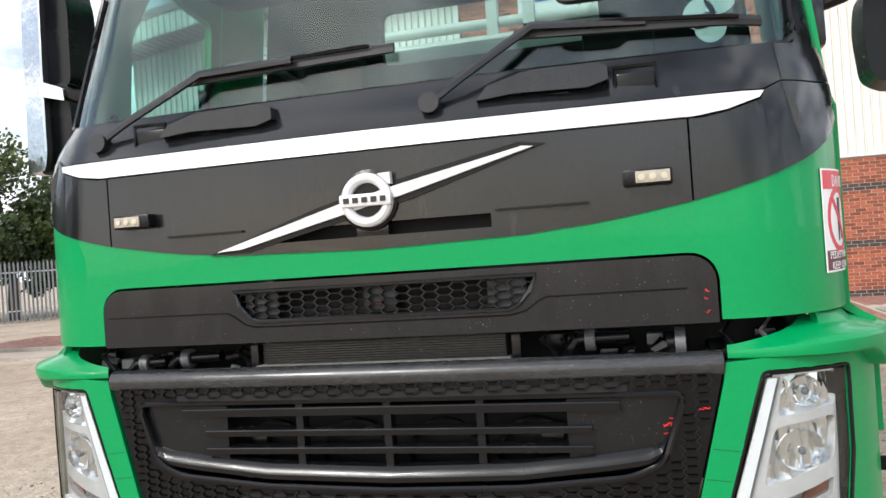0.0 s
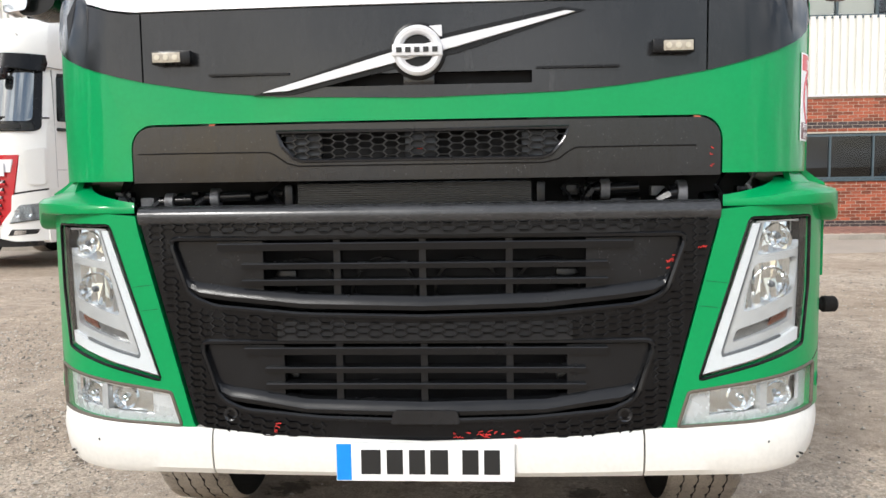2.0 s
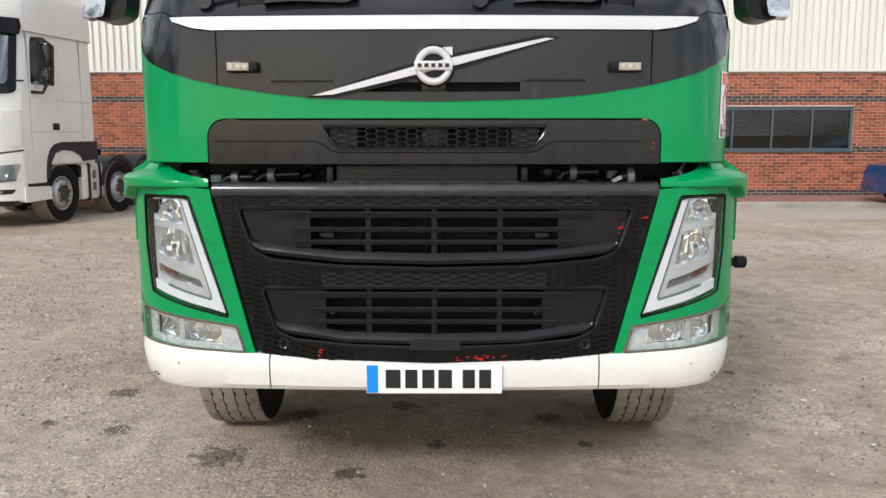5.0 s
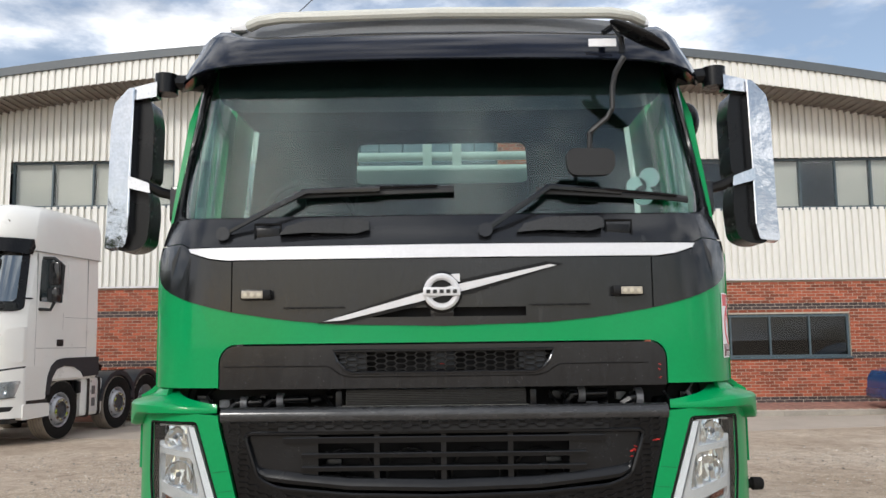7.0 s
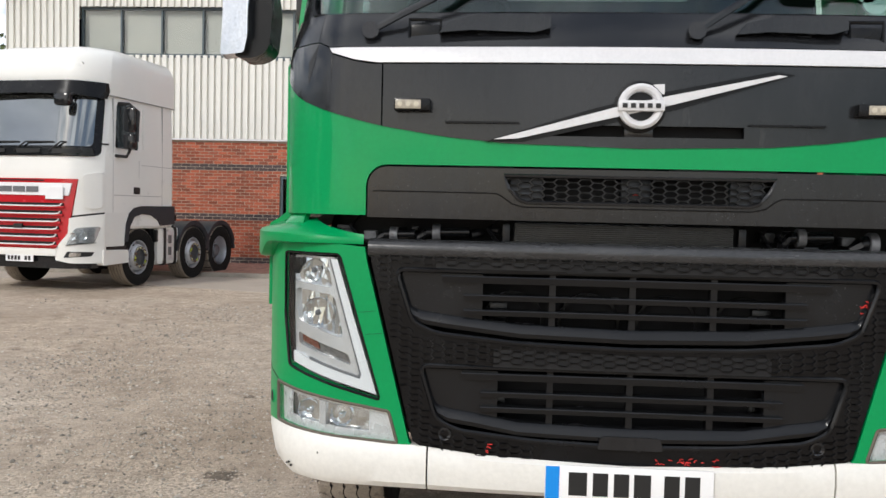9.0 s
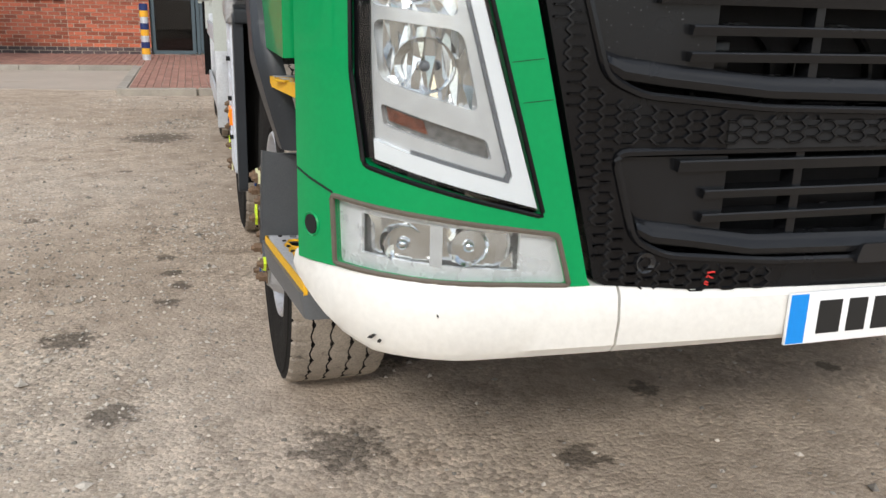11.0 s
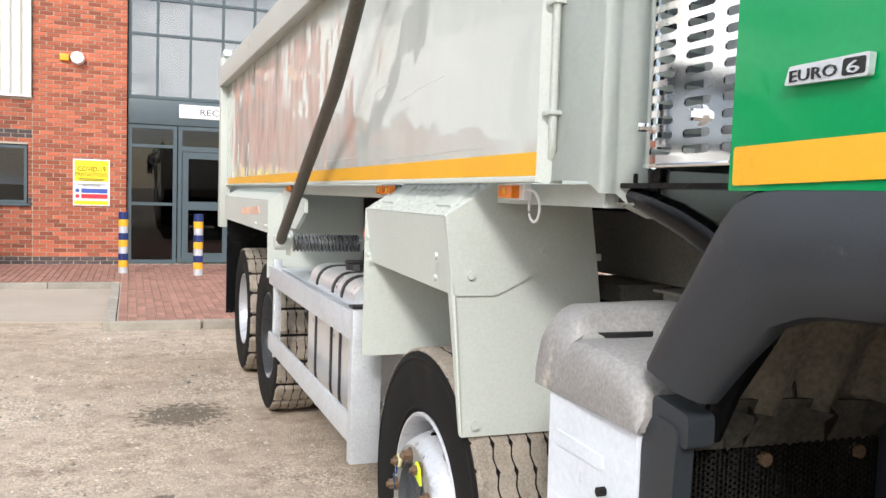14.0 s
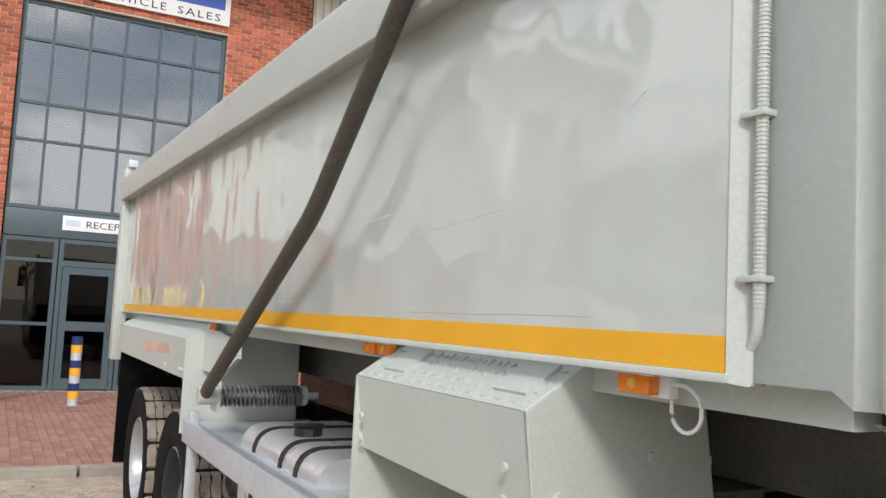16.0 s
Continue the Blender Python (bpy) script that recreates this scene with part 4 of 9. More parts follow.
    # warning lamps
    for s in (-1, 1):
        x = s * 0.704
        b = part("warning_lamp", box(B(), x - 0.057, x + 0.057, -0.022, 0.02, 1.768, 1.806, 0.005), BLACK_G, truck, "small LED warning lamp")
        off = -0.012 if s < 0 else 0.012
        part("lamp_window", box(B(), x + off - 0.04, x + off + 0.04, -0.026, -0.02, 1.773, 1.801, 0.002), mat("unlit_led_lens", (0.40, 0.36, 0.29), 0.2, var=0.2, scale=40), b, "pale unlit lens")
        for k in range(3):
            part("led", cyl(B(), (x + off - 0.026 + k * 0.026, -0.0255, 1.787), (x + off - 0.026 + k * 0.026, -0.0285, 1.787), 0.008, 10), mat("led_chip", (0.52, 0.48, 0.38), 0.3), b)
    return cab


cab_front()


def hex_lines(bm, inside, x0, x1, z0, z1, w, h, place, t=0.0022, depth=0.006):
    """Raised honeycomb edges, flat-topped cells w wide and h high."""
    def seg(p, q):
        m = ((p[0] + q[0]) / 2, (p[1] + q[1]) / 2)
        if not inside(*m):
            return
        d = Vector((q[0] - p[0], q[1] - p[1])).normalized() * 1.0
        nx, nz = -d.y * t, d.x * t
        vs = []
        for (a, b), sg in ((p, 1), (q, 1), (q, -1), (p, -1)):
            vs.append((a + sg * nx, b + sg * nz))
        f = [bm.verts.new(place(a, b, 0)) for a, b in vs]
        g = [bm.verts.new(place(a, b, depth)) for a, b in vs]
        bm.faces.new(f)
        for i in range(4):
            j = (i + 1) % 4
            bm.faces.new((f[i], g[i], g[j], f[j]))
    j, z = 0, z0
    while z < z1:
        x = x0 + (w * 0.75 if j % 2 else 0)
        while x < x1:
            a, b = (x - w / 2, z), (x - w / 4, z + h / 2)
            c, e = (x + w / 4, z + h / 2), (x + w / 2, z)
            seg(a, b), seg(b, c), seg(c, e)
            seg(e, (x + w, z))
            x += w * 1.5
        z += h / 2
        j += 1
    return bm


def inside_poly(poly):
    def test(x, z):
        hit = False
        for i in range(len(poly)):
            (x0, z0), (x1, z1) = poly[i - 1], poly[i]
            if (z0 > z) != (z1 > z) and x < (x1 - x0) * (z - z0) / (z1 - z0) + x0:
                hit = not hit
        return hit
    return test


def dense(poly, step=0.03, closed=True):
    out = []
    for (a, b), (c, d) in zip(poly, list(poly[1:]) + ([poly[0]] if closed else [])):
        n = max(1, round(math.hypot(c - a, d - b) / step))
        out += [(a + (c - a) * i / n, b + (d - b) * i / n) for i in range(n)]
    return out


def bead(bm, at, w):
    """A flat drop standing on an upright face that looks to -y."""
    ring = [bm.verts.new(at + Vector((w * math.cos(a), 0.0003, 1.2 * w * math.sin(a)))) for a in (0, 1.05, 2.1, 3.14, 4.19, 5.24)]
    tip = bm.verts.new(at + Vector((0, -0.8 * w, 0)))
    for i in range(6):
        bm.faces.new((ring[i], ring[(i + 1) % 6], tip))


def grille():
    # upper strip with its meshed slot
    slot = [(-0.412, 1.572), (-0.395, 1.53), (-0.365, 1.498), (-0.34, 1.489), (0.345, 1.489), (0.37, 1.498), (0.4, 1.53), (0.42, 1.572)]
    bend = [(0.783 + 0.062 * math.cos(radians(a)), 1.532 + 0.062 * math.sin(radians(a))) for a in range(0, 91, 15)]
    out = [(-0.845, 1.432), (0.845, 1.432)] + bend + mirror(bend)
    p = panel("upper_grille", out, BLACK, truck, 0.006, 0.04, holes=[slot], label="black plastic upper grille with a honeycomb slot")
    rim = [Vector(skin(a, b, 0.009)) for a, b in slot]
    part("slot_rim", tube(B(), rim, 0.006, 6, True), BLACK, p)
    part("honeycomb", hex_lines(B(), inside_poly(slot), -0.42, 0.43, 1.482, 1.58, 0.050, 0.0205, on_skin(-0.006), 0.0021, 0.012), BLACK_L, p, "black honeycomb mesh", smooth=False, kind="stuff")
    # black plate stands in for the shade behind the slot's mesh
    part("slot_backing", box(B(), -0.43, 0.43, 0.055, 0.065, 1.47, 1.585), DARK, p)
    part("sensor", box(B(), -0.045, 0.045, 0.022, 0.05, 1.497, 1.568, 0.004), GREY_P, p, "grey sensor box")
    part("sensor_mark", box(B(), -0.010, 0.010, 0.017, 0.0195, 1.518, 1.522), REDM, p)
    for s in (-1, 1):
        part("slot_bracket", box(B(), s * 0.34 - 0.05, s * 0.34 + 0.05, 0.024, 0.05, 1.495, 1.565), GREY_P, p)
    line = [(-0.828, 1.516), (-0.62, 1.516), (-0.435, 1.515), (-0.415, 1.505), (-0.385, 1.483), (-0.35, 1.474), (0.35, 1.474), (0.39, 1.483), (0.42, 1.505), (0.44, 1.515), (0.62, 1.516), (0.828, 1.516)]
    part("crease", tube(B(), [skin(a, b, 0.0068) for a, b in dense(line, 0.05, False)], 0.0022, 5), BLACK_G, p)
    # the gap under it: radiator, pipes and brackets
    g = assembly("engine_gap", "dark radiator top with pipes behind the open gap in the front")
    # black sheet closes the gap and stands in for the shade in its depth
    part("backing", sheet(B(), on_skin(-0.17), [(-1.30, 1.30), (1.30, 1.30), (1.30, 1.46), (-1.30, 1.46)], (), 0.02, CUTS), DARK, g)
    part("radiator_tank", box(B(), -0.375, 0.32, 0.075, 0.15, 1.345, 1.425, 0.012), mat("radiator_dark", (0.05, 0.05, 0.048), 0.4, var=0.3, spots=[((0.10, 0.09, 0.07), 0.25, 12.0)]), g)
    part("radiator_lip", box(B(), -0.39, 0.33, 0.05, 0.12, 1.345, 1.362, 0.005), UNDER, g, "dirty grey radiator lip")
    for x in (-0.40, 0.345):
        part("bracket", box(B(), x - 0.012, x + 0.012, 0.07, 0.1, 1.34, 1.42, 0.004), BLACK_L, g)
    for x0, x1, z, r in ((-0.66, -0.52, 1.385, 0.02), (0.50, 0.63, 1.395, 0.022), (0.72, 0.76, 1.38, 0.03), (-0.80, -0.70, 1.375, 0.018)):
        part("hose", cyl(B(), (x0, 0.1, z), (x1, 0.1, z + 0.004), r * 0.85, 12), BLACK_L, g)
        part("hose_clamp", cyl(B(), (x0 + 0.02, 0.1, z), (x0 + 0.045, 0.1, z), r + 0.008, 12), HUB, g)
        part("hose_drop", tube(B(), [(x0, 0.1, z), (x0 - 0.02, 0.1, z - 0.02), (x0 - 0.025, 0.11, 1.31)], r * 0.8, 8), BLACK_G, g)
    for x in (-0.9, -0.45, 0.42, 0.47, 0.86, 0.95):
        part("cable", tube(B(), [(x, 0.12, 1.31), (x + 0.02, 0.1, 1.36), (x - 0.01, 0.09, 1.4), (x + 0.03, 0.12, 1.45)], 0.008, 6), HUB if x > 0.9 else BLACK_L, g)
    rg = random.Random(31)
    for _ in range(26):
        x = rg.choice((-1, 1)) * rg.uniform(0.42, 1.02)
        z, w = rg.uniform(1.335, 1.415), rg.uniform(0.008, 0.026)
        y = 0.12 + max(0.0, abs(x) - 0.88) * 0.6
        m_g = rg.choice((BLACK_G, BLACK_L, BLACK_L, HUB))
        if rg.random() < 0.5:
            part("fitting", box(B(), x - w, x + w, y, y + 0.04, z - w * 0.7, z + w * 0.7, 0.003), m_g, g)
        else:
            part("union", cyl(B(), (x - w, y, z), (x + w, y + rg.uniform(-0.02, 0.02), z + rg.uniform(-0.01, 0.01)), w * 0.8, 10), m_g, g)
    for k in range(9):
        part("tank_rib", box(B(), -0.372, 0.317, 0.069, 0.08, 1.366 + 0.0065 * k, 1.3685 + 0.0065 * k), BLACK_L, g)
    # big lower grille
    o1 = rounded([(-0.748, 1.268), (-0.692, 1.10), (-0.62, 1.067), (-0.35, 1.043), (0, 1.035), (0.35, 1.043), (0.62, 1.067), (0.697, 1.10), (0.755, 1.268)], 0.03)
    o2 = rounded([(-0.665, 0.962), (-0.610, 0.79), (-0.54, 0.757), (-0.3, 0.735), (0, 0.727), (0.3, 0.735), (0.54, 0.757), (0.615, 0.793), (0.667, 0.962)], 0.03)
    outer = [(-0.838, 1.335), (-0.83, 1.29), (-0.685, 0.715), (-0.66, 0.70), (-0.46, 0.678), (0, 0.664), (0.46, 0.678), (0.67, 0.70), (0.69, 0.715), (0.838, 1.29), (0.846, 1.335)]
    gr = panel("lower_grille", outer, BLACK_G, truck, 0.0, 0.05, holes=[o1, o2], label="large black honeycomb-textured lower grille")
    part("top_rail", tube(B(), [skin(-0.838 + 1.684 * i / 24, 1.332, -0.020) for i in range(25)], 0.032, 16), mat("worn_rail", (0.030, 0.031, 0.033), 0.24, spec=0.6, var=0.4, scale=9, rvar=0.5, stretch=(0.6, 1, 3)), gr, "worn black top rail")
    # black sheets on the grille face paint the shade of open mesh cells
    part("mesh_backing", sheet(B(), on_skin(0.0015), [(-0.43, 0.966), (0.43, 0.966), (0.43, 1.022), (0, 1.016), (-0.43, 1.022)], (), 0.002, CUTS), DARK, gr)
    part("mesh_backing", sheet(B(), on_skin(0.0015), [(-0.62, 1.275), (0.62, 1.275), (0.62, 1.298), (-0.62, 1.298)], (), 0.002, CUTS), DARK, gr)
    both = (inside_poly(outer), inside_poly([(a * 1.03, b + (0.012 if b > 1.2 else -0.016)) for a, b in o1]), inside_poly([(a * 1.035, b + (0.012 if b > 0.9 else -0.016)) for a, b in o2]))
    part("honeycomb", hex_lines(B(), lambda x, z: both[0](x * 1.02, z) and not both[1](x, z) and not both[2](x, z) and (abs(x) > 0.30 or z > 0.76), -0.86, 0.86, 0.68, 1.31, 0.048, 0.0205, on_skin(0.0065), 0.0019, 0.008),
         BLACK_L, gr, "raised honeycomb texture", smooth=False, kind="stuff")
    for o, zt, zb, half in ((o1, 1.262, 1.054, 0.75), (o2, 0.954, 0.742, 0.663)):
        part("opening_rim", tube(B(), [skin(a, b, 0.004) for a, b in o], 0.008, 6, True), BLACK_L, gr)
        k = half / 0.75
        for s in (-1, 1):
            q = [(0.47 * k, zt - 0.004), (half - 0.008, zt - 0.004), (half - 0.012, zt - 0.03), (half - 0.056, zb + 0.062), (0.47 * k, zb + 0.03)]
            panel("blanking_panel", q if s > 0 else mirror(q), BLACK_L, gr, -0.012, 0.03, label="plain black blanking panel")
        # curved lower lip
        pts = [(-half + 0.012, zt - 0.03), (-half + 0.038, zb + 0.115), (-half + 0.058, zb + 0.076), (-half + 0.09, zb + 0.062), (-half + 0.18, zb + 0.05), (-0.35, zb + 0.028), (0, zb + 0.02), (0.35, zb + 0.028), (half - 0.18, zb + 0.05), (half - 0.09, zb + 0.062), (half - 0.058, zb + 0.076), (half - 0.038, zb + 0.115), (half - 0.012, zt - 0.03)]
        path = []
        for i in range(len(pts) - 1):
            for j in range(4):
                t = j / 4
                path.append(skin(pts[i][0] + (pts[i + 1][0] - pts[i][0]) * t, pts[i][1] + (pts[i + 1][1] - pts[i][1]) * t, -0.008))
        path.append(skin(*pts[-1], -0.008))
        bm, rows = B(), []
        for n_at, q in enumerate(path):
            thin = min(1.0, 0.35 + 0.65 * min(n_at, len(path) - 1 - n_at) / 12)
            side = -1 if n_at < 8 else 1 if n_at > len(path) - 9 else 0
            rows.append([bm.verts.new(q + Vector((side * dz * 0.5 * (1 - thin), -o * (0.4 + 0.6 * thin), dz * thin))) for o, dz in ((-0.03, 0.022), (0.002, 0.02), (0.013, 0.010), (0.018, -0.006), (0.012, -0.02), (-0.004, -0.026), (-0.03, -0.028))])
        for a, b in zip(rows, rows[1:]):
            for j in range(6):
                bm.faces.new((a[j], a[j + 1], b[j + 1], b[j]))
        bm.faces.new(rows[0]), bm.faces.new(rows[-1])
        part("lip", bm, BLACK_L, gr, "smooth black lip bar")
        for i, z in enumerate((zt - 0.020, zt - 0.076, zt - 0.124)):
            w = 0.53 * k if i else 0.60 * k
            part("louvre", prism(B(), [(0.008, z - 0.010), (0.002, z + 0.005), (0.004, z + 0.008), (0.05, z + 0.010), (0.05, z - 0.008)] if i else [(0.008, z - 0.012), (0.002, z + 0.008), (0.004, z + 0.011), (0.05, z + 0.012), (0.05, z - 0.010)], lambda a, b, d, w=w: Vector((-w + d, a, b)), 2 * w), BLACK_L, gr, smooth=False)
        for x in (-0.25, 0.0, 0.25):
            part("upright", box(B(), x - 0.010, x + 0.010, 0.016, 0.055, zb + 0.03, zt), BLACK_L, gr)
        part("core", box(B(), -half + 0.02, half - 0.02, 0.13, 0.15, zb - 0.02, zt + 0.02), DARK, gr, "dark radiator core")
        if zt > 1:
            for x in (-0.37, -0.125, 0.125, 0.37):
                part("fan_ring", lathe(B(), [(0.09, 0.125), (0.09, 0.105), (0.1, 0.105), (0.1, 0.125)], "y", 28, (x, 0, 1.10)), BLACK_G, gr)
        for x in (-0.42, 0.42):
            part("bracket", box(B(), x - 0.03, x + 0.03, 0.09, 0.12, zb + 0.04, zb + 0.11, 0.004), BLACK_L, gr)
    part("tow_cover", prism(B(), rounded([(-0.10, 0.722), (0.105, 0.722), (0.095, 0.762), (-0.088, 0.763)], 0.01), lambda a, b, d: Vector((a, -0.018 + d, b)), 0.03), BLACK, gr, "towing eye cover")
    for s in (-1, 1):
        part("screw_hole", lathe(B(), [(0.012, 0.02), (0.012, -0.002), (0.021, -0.006), (0.023, 0.008)], "y", 18, (s * 0.58, 0.012, 0.744)), BLACK, gr)
    r = random.Random(2)
    for x0, x1, z0, z1, n in ((0.08, 0.28, 0.675, 0.70, 22), (0.696, 0.722, 1.165, 1.205, 9), (0.778, 0.80, 1.226, 1.236, 4), (-0.45, -0.43, 0.69, 0.72, 4), (0.815, 0.817, 1.44, 1.52, 3)):
        for _ in range(n):
            x, z, dx = r.uniform(x0, x1), r.uniform(z0, z1), r.uniform(0.004, 0.010)
            pts = [skin(x + dx * k * 0.5 + r.uniform(-0.002, 0.002), z + r.uniform(-0.004, 0.004), 0.0078 if abs(x) < 0.68 or z > 1.22 else -0.0105) for k in range(4)]
            part("paint_scuff", tube(B(), pts, r.uniform(0.0008, 0.0018), 5), REDM, gr, "thin red paint scuff")

    # beads of rain on the plastic
    for name, u0, u1, z0, z1, off, n, host in (("upper", -0.82, 0.82, 1.44, 1.59, 0.006, 260, p), ("blank", 0.50, 0.70, 1.10, 1.25, -0.012, 90, gr)):
        bm = B()
        for _ in range(n):
            u, z, w = r.uniform(u0, u1) * (1 if name == "upper" else r.choice((-1, 1))), r.uniform(z0, z1), r.uniform(0.0007, 0.0017)
            if name == "upper" and abs(u) < 0.44 and z > 1.47:
                continue
            bead(bm, skin(u, z, off), w)
        part("water_drops", bm, BEAD, host, "fine drops of rain", kind="stuff")


BEAD = mat("water_bead", (0.10, 0.10, 0.10), 0.05, var=0.2)
grille()


LAMP_GREY = mat("lamp_grey_cell", (0.22, 0.215, 0.21), 0.15, metal=0.5, var=0.4, scale=30)
FOG_IN = mat("fog_lamp_silver", (0.80, 0.80, 0.80), 0.28, metal=0.35, var=0.12, scale=18)
LAMP_SATIN = mat("lamp_satin", (0.74, 0.74, 0.74), 0.22, metal=0.5, var=0.1, bump=0.2, fine=40)
REFL_F = mat("faceted_reflector", (0.80, 0.80, 0.79), 0.10, metal=1.0, var=0.06)


def facets(s, u0, u1, z0, z1, nu, nz, depth, amp, seed, ribs=0.0):
    """A reflector of many flat facets set behind the lens."""
    r, bm, rows = random.Random(seed), B(), []
    for j in range(nz + 1):
        z = z0 + (z1 - z0) * j / nz
        rows.append([])
        for i in range(nu + 1):
            u = u0 + (u1 - u0) * i / nu
            ju, jz = (u1 - u0) / nu * 0.3, (z1 - z0) / nz * 0.3
            rim = i in (0, nu) or j in (0, nz)
            rows[-1].append(bm.verts.new(skin(s * (u + (0 if rim else r.uniform(-ju, ju))), z + (0 if rim else r.uniform(-jz, jz)), -depth + r.uniform(-amp, amp) + ribs * (i % 2))))
    for a, b in zip(rows, rows[1:]):
        for i in range(nu):
            if r.random() < 0.5:
                bm.faces.new((a[i], a[i + 1], b[i])), bm.faces.new((a[i + 1], b[i + 1], b[i]))
            else:
                bm.faces.new((a[i], a[i + 1], b[i + 1])), bm.faces.new((a[i], b[i + 1], b[i]))
    return bm


def lamps_and_bumper():
    for s in (-1, 1):
        f = (lambda p: p) if s > 0 else mirror
        hl = [(0.802, 0.852), (1.125, 0.938), (1.15, 1.1), (1.155, 1.30), (0.94, 1.298)]
        fog = [(0.745, 0.706), (1.195, 0.734), (1.2, 0.856), (0.99, 0.83), (0.772, 0.796)]
        out = [(0.852, 1.335), (0.845, 1.29), (0.698, 0.715), (0.69, 0.702), (0.742, 0.700), (1.2, 0.726), (1.325, 0.72), (1.325, 1.34), (1.2, 1.36), (1.05, 1.352)]
        hole_h = rounded([(0.792, 0.84), (1.14, 0.93), (1.168, 1.1), (1.17, 1.31), (0.935, 1.31)], 0.012, 2)
        hole_f = rounded([(0.734, 0.704), (1.206, 0.732), (1.212, 0.866), (0.99, 0.840), (0.764, 0.806)], 0.008, 2)
        cb = panel("corner_panel", f(out), GREEN, truck, 0.0, 0.035, holes=[f(hole_h), f(hole_f)], label="glossy green headlamp surround")
        part("step_seam", sheet(B(), on_skin(0.0006), f([(0.87, 1.123), (0.81, 1.13), (0.81, 1.1312), (0.87, 1.1242)]), (), 0.002, CUTS), DARK, cb)
        part("step_seam", sheet(B(), on_skin(0.0006), f([(0.845, 1.052), (0.79, 1.058), (0.79, 1.0592), (0.845, 1.0532)]), (), 0.002, CUTS), DARK, cb)
        part("step_seam", sheet(B(), on_skin(0.0006), f([(1.21, 0.868), (1.325, 0.90), (1.325, 0.905), (1.21, 0.873)]), (), 0.002, CUTS), DARK, cb)
        part("jacking_hole", lathe(B(), [(0.0, 0.03), (0.021, 0.03), (0.021, 0.0), (0.0235, -0.0016), (0.026, 0.002)], "x", 20, (0, 0, 0)), GREEN, cb).matrix_local = Matrix.Translation(skin(s * 1.275, 0.797, 0.0)) @ pose(0, 0, 0, 0, 0, 0 if s < 0 else 180) @ pose(0, 0, 0, 0, 0, 25 if s < 0 else -25)
        part("hole_shadow", cyl(B(), skin(s * 1.275, 0.797, -0.004), skin(s * 1.275, 0.797, 0.0012), 0.0195, 18), DARK, cb)
        # ledge over the headlamp
        prof = [(-0.06, 1.426), (-0.02, 1.405), (0.01, 1.392), (0.036, 1.384), (0.045, 1.374), (0.046, 1.356), (0.042, 1.345), (0.03, 1.340), (-0.04, 1.340)]
        bm, rows = B(), []
        us = [0.858, 0.88, 0.91, 0.94, 0.97, 1.0, 1.04] + [1.08 + 0.03 * i for i in range(14)]
        for u in us:
            k = min(1.0, max(0.0, (u - 0.86) / 0.26) ** 1.2 + 0.03)
            k2 = min(1.0, max(0.0, (u - 1.22) / 0.08))
            rows.append([bm.verts.new(skin(s * u, 1.345 + (z - 1.345) * (0.35 + 0.65 * k) - (0.0 if z > 1.357 else 0.055 * k2), o * k - 0.012 * (1 - k))) for o, z in prof])
        for a, b in zip(rows, rows[1:]):
            for j in range(len(prof)):
                bm.faces.new((a[j], a[(j + 1) % len(prof)], b[(j + 1) % len(prof)], b[j]))
        bm.faces.new(rows[0]), bm.faces.new(rows[-1])
        part("ledge", bm, GREEN, cb, "green air deflector ledge over the headlamp")
        q = [(1.10, 1.365), (1.31, 1.37), (1.31, 1.438), (1.14, 1.438)]
        panel("neck_panel", f(q), GREEN, cb, -0.015, 0.02)
        if s > 0:
            kn = part("rubber_stop", lathe(B(), [(0.0, 0.062), (0.014, 0.062), (0.019, 0.056), (0.020, 0.024), (0.014, 0.018), (0.014, -0.03)], "x", 20), RUBBER, truck, "black rubber stop on the cab side")
            kn.matrix_local = Matrix.Translation((1.245, 0.38, 1.005)) @ Matrix.Diagonal((1.15, 1.35, 1.35, 1))
        # headlamp
        h = part("headlamp", sheet(B(), on_skin(-0.09), f(hole_h), (), 0.02, CUTS), BLACK_G, truck, "clear headlamp with a white light strip")
        part("seal", tube(B(), [skin(a, b, -0.003) for a, b in dense(f(hole_h))], 0.005, 6, True), BLACK_G, h)
        drl = [(0.806, 0.857), (1.118, 0.944), (1.121, 0.980), (1.05, 0.957), (0.863, 0.905), (0.857, 0.920), (0.968, 1.292), (0.945, 1.292)]
        part("strip_edge", sheet(B(), on_skin(-0.010), f([(0.85, 0.890), (1.05, 0.945), (1.05, 0.964), (0.870, 0.914), (0.865, 0.924), (0.976, 1.292), (0.960, 1.292)]), (), 0.012, CUTS), HUB, h, "grey edge of the light strip")
        cells = [rounded(c, r, 3) for c, r in (([(0.966, 1.198), (1.132, 1.214), (1.137, 1.296), (0.988, 1.296)], 0.014), ([(0.922, 1.032), (1.116, 1.086), (1.131, 1.192), (0.958, 1.174)], 0.022), ([(0.893, 0.946), (1.106, 1.004), (1.113, 1.044), (0.906, 0.984)], 0.010))]
        part("satin_plate", sheet(B(), on_skin(-0.018), f([(0.85, 0.90), (1.124, 0.972), (1.138, 1.1), (1.140, 1.300), (0.962, 1.298)]), [f(c) for c in cells], 0.030, CUTS), LAMP_SATIN, h, "satin silver lamp bezel")
        part("reflector", sheet(B(), on_skin(-0.066), f([(0.85, 0.91), (1.12, 0.965), (1.135, 1.1), (1.138, 1.3), (0.958, 1.295)]), (), 0.015, CUTS), LAMP_SATIN, h, "silver reflector housing")
        part("reflector", facets(s, 0.96, 1.138, 1.194, 1.298, 9, 3, 0.046, 0.006, 3, 0.006), REFL_F, h, "faceted chrome reflector", smooth=False)
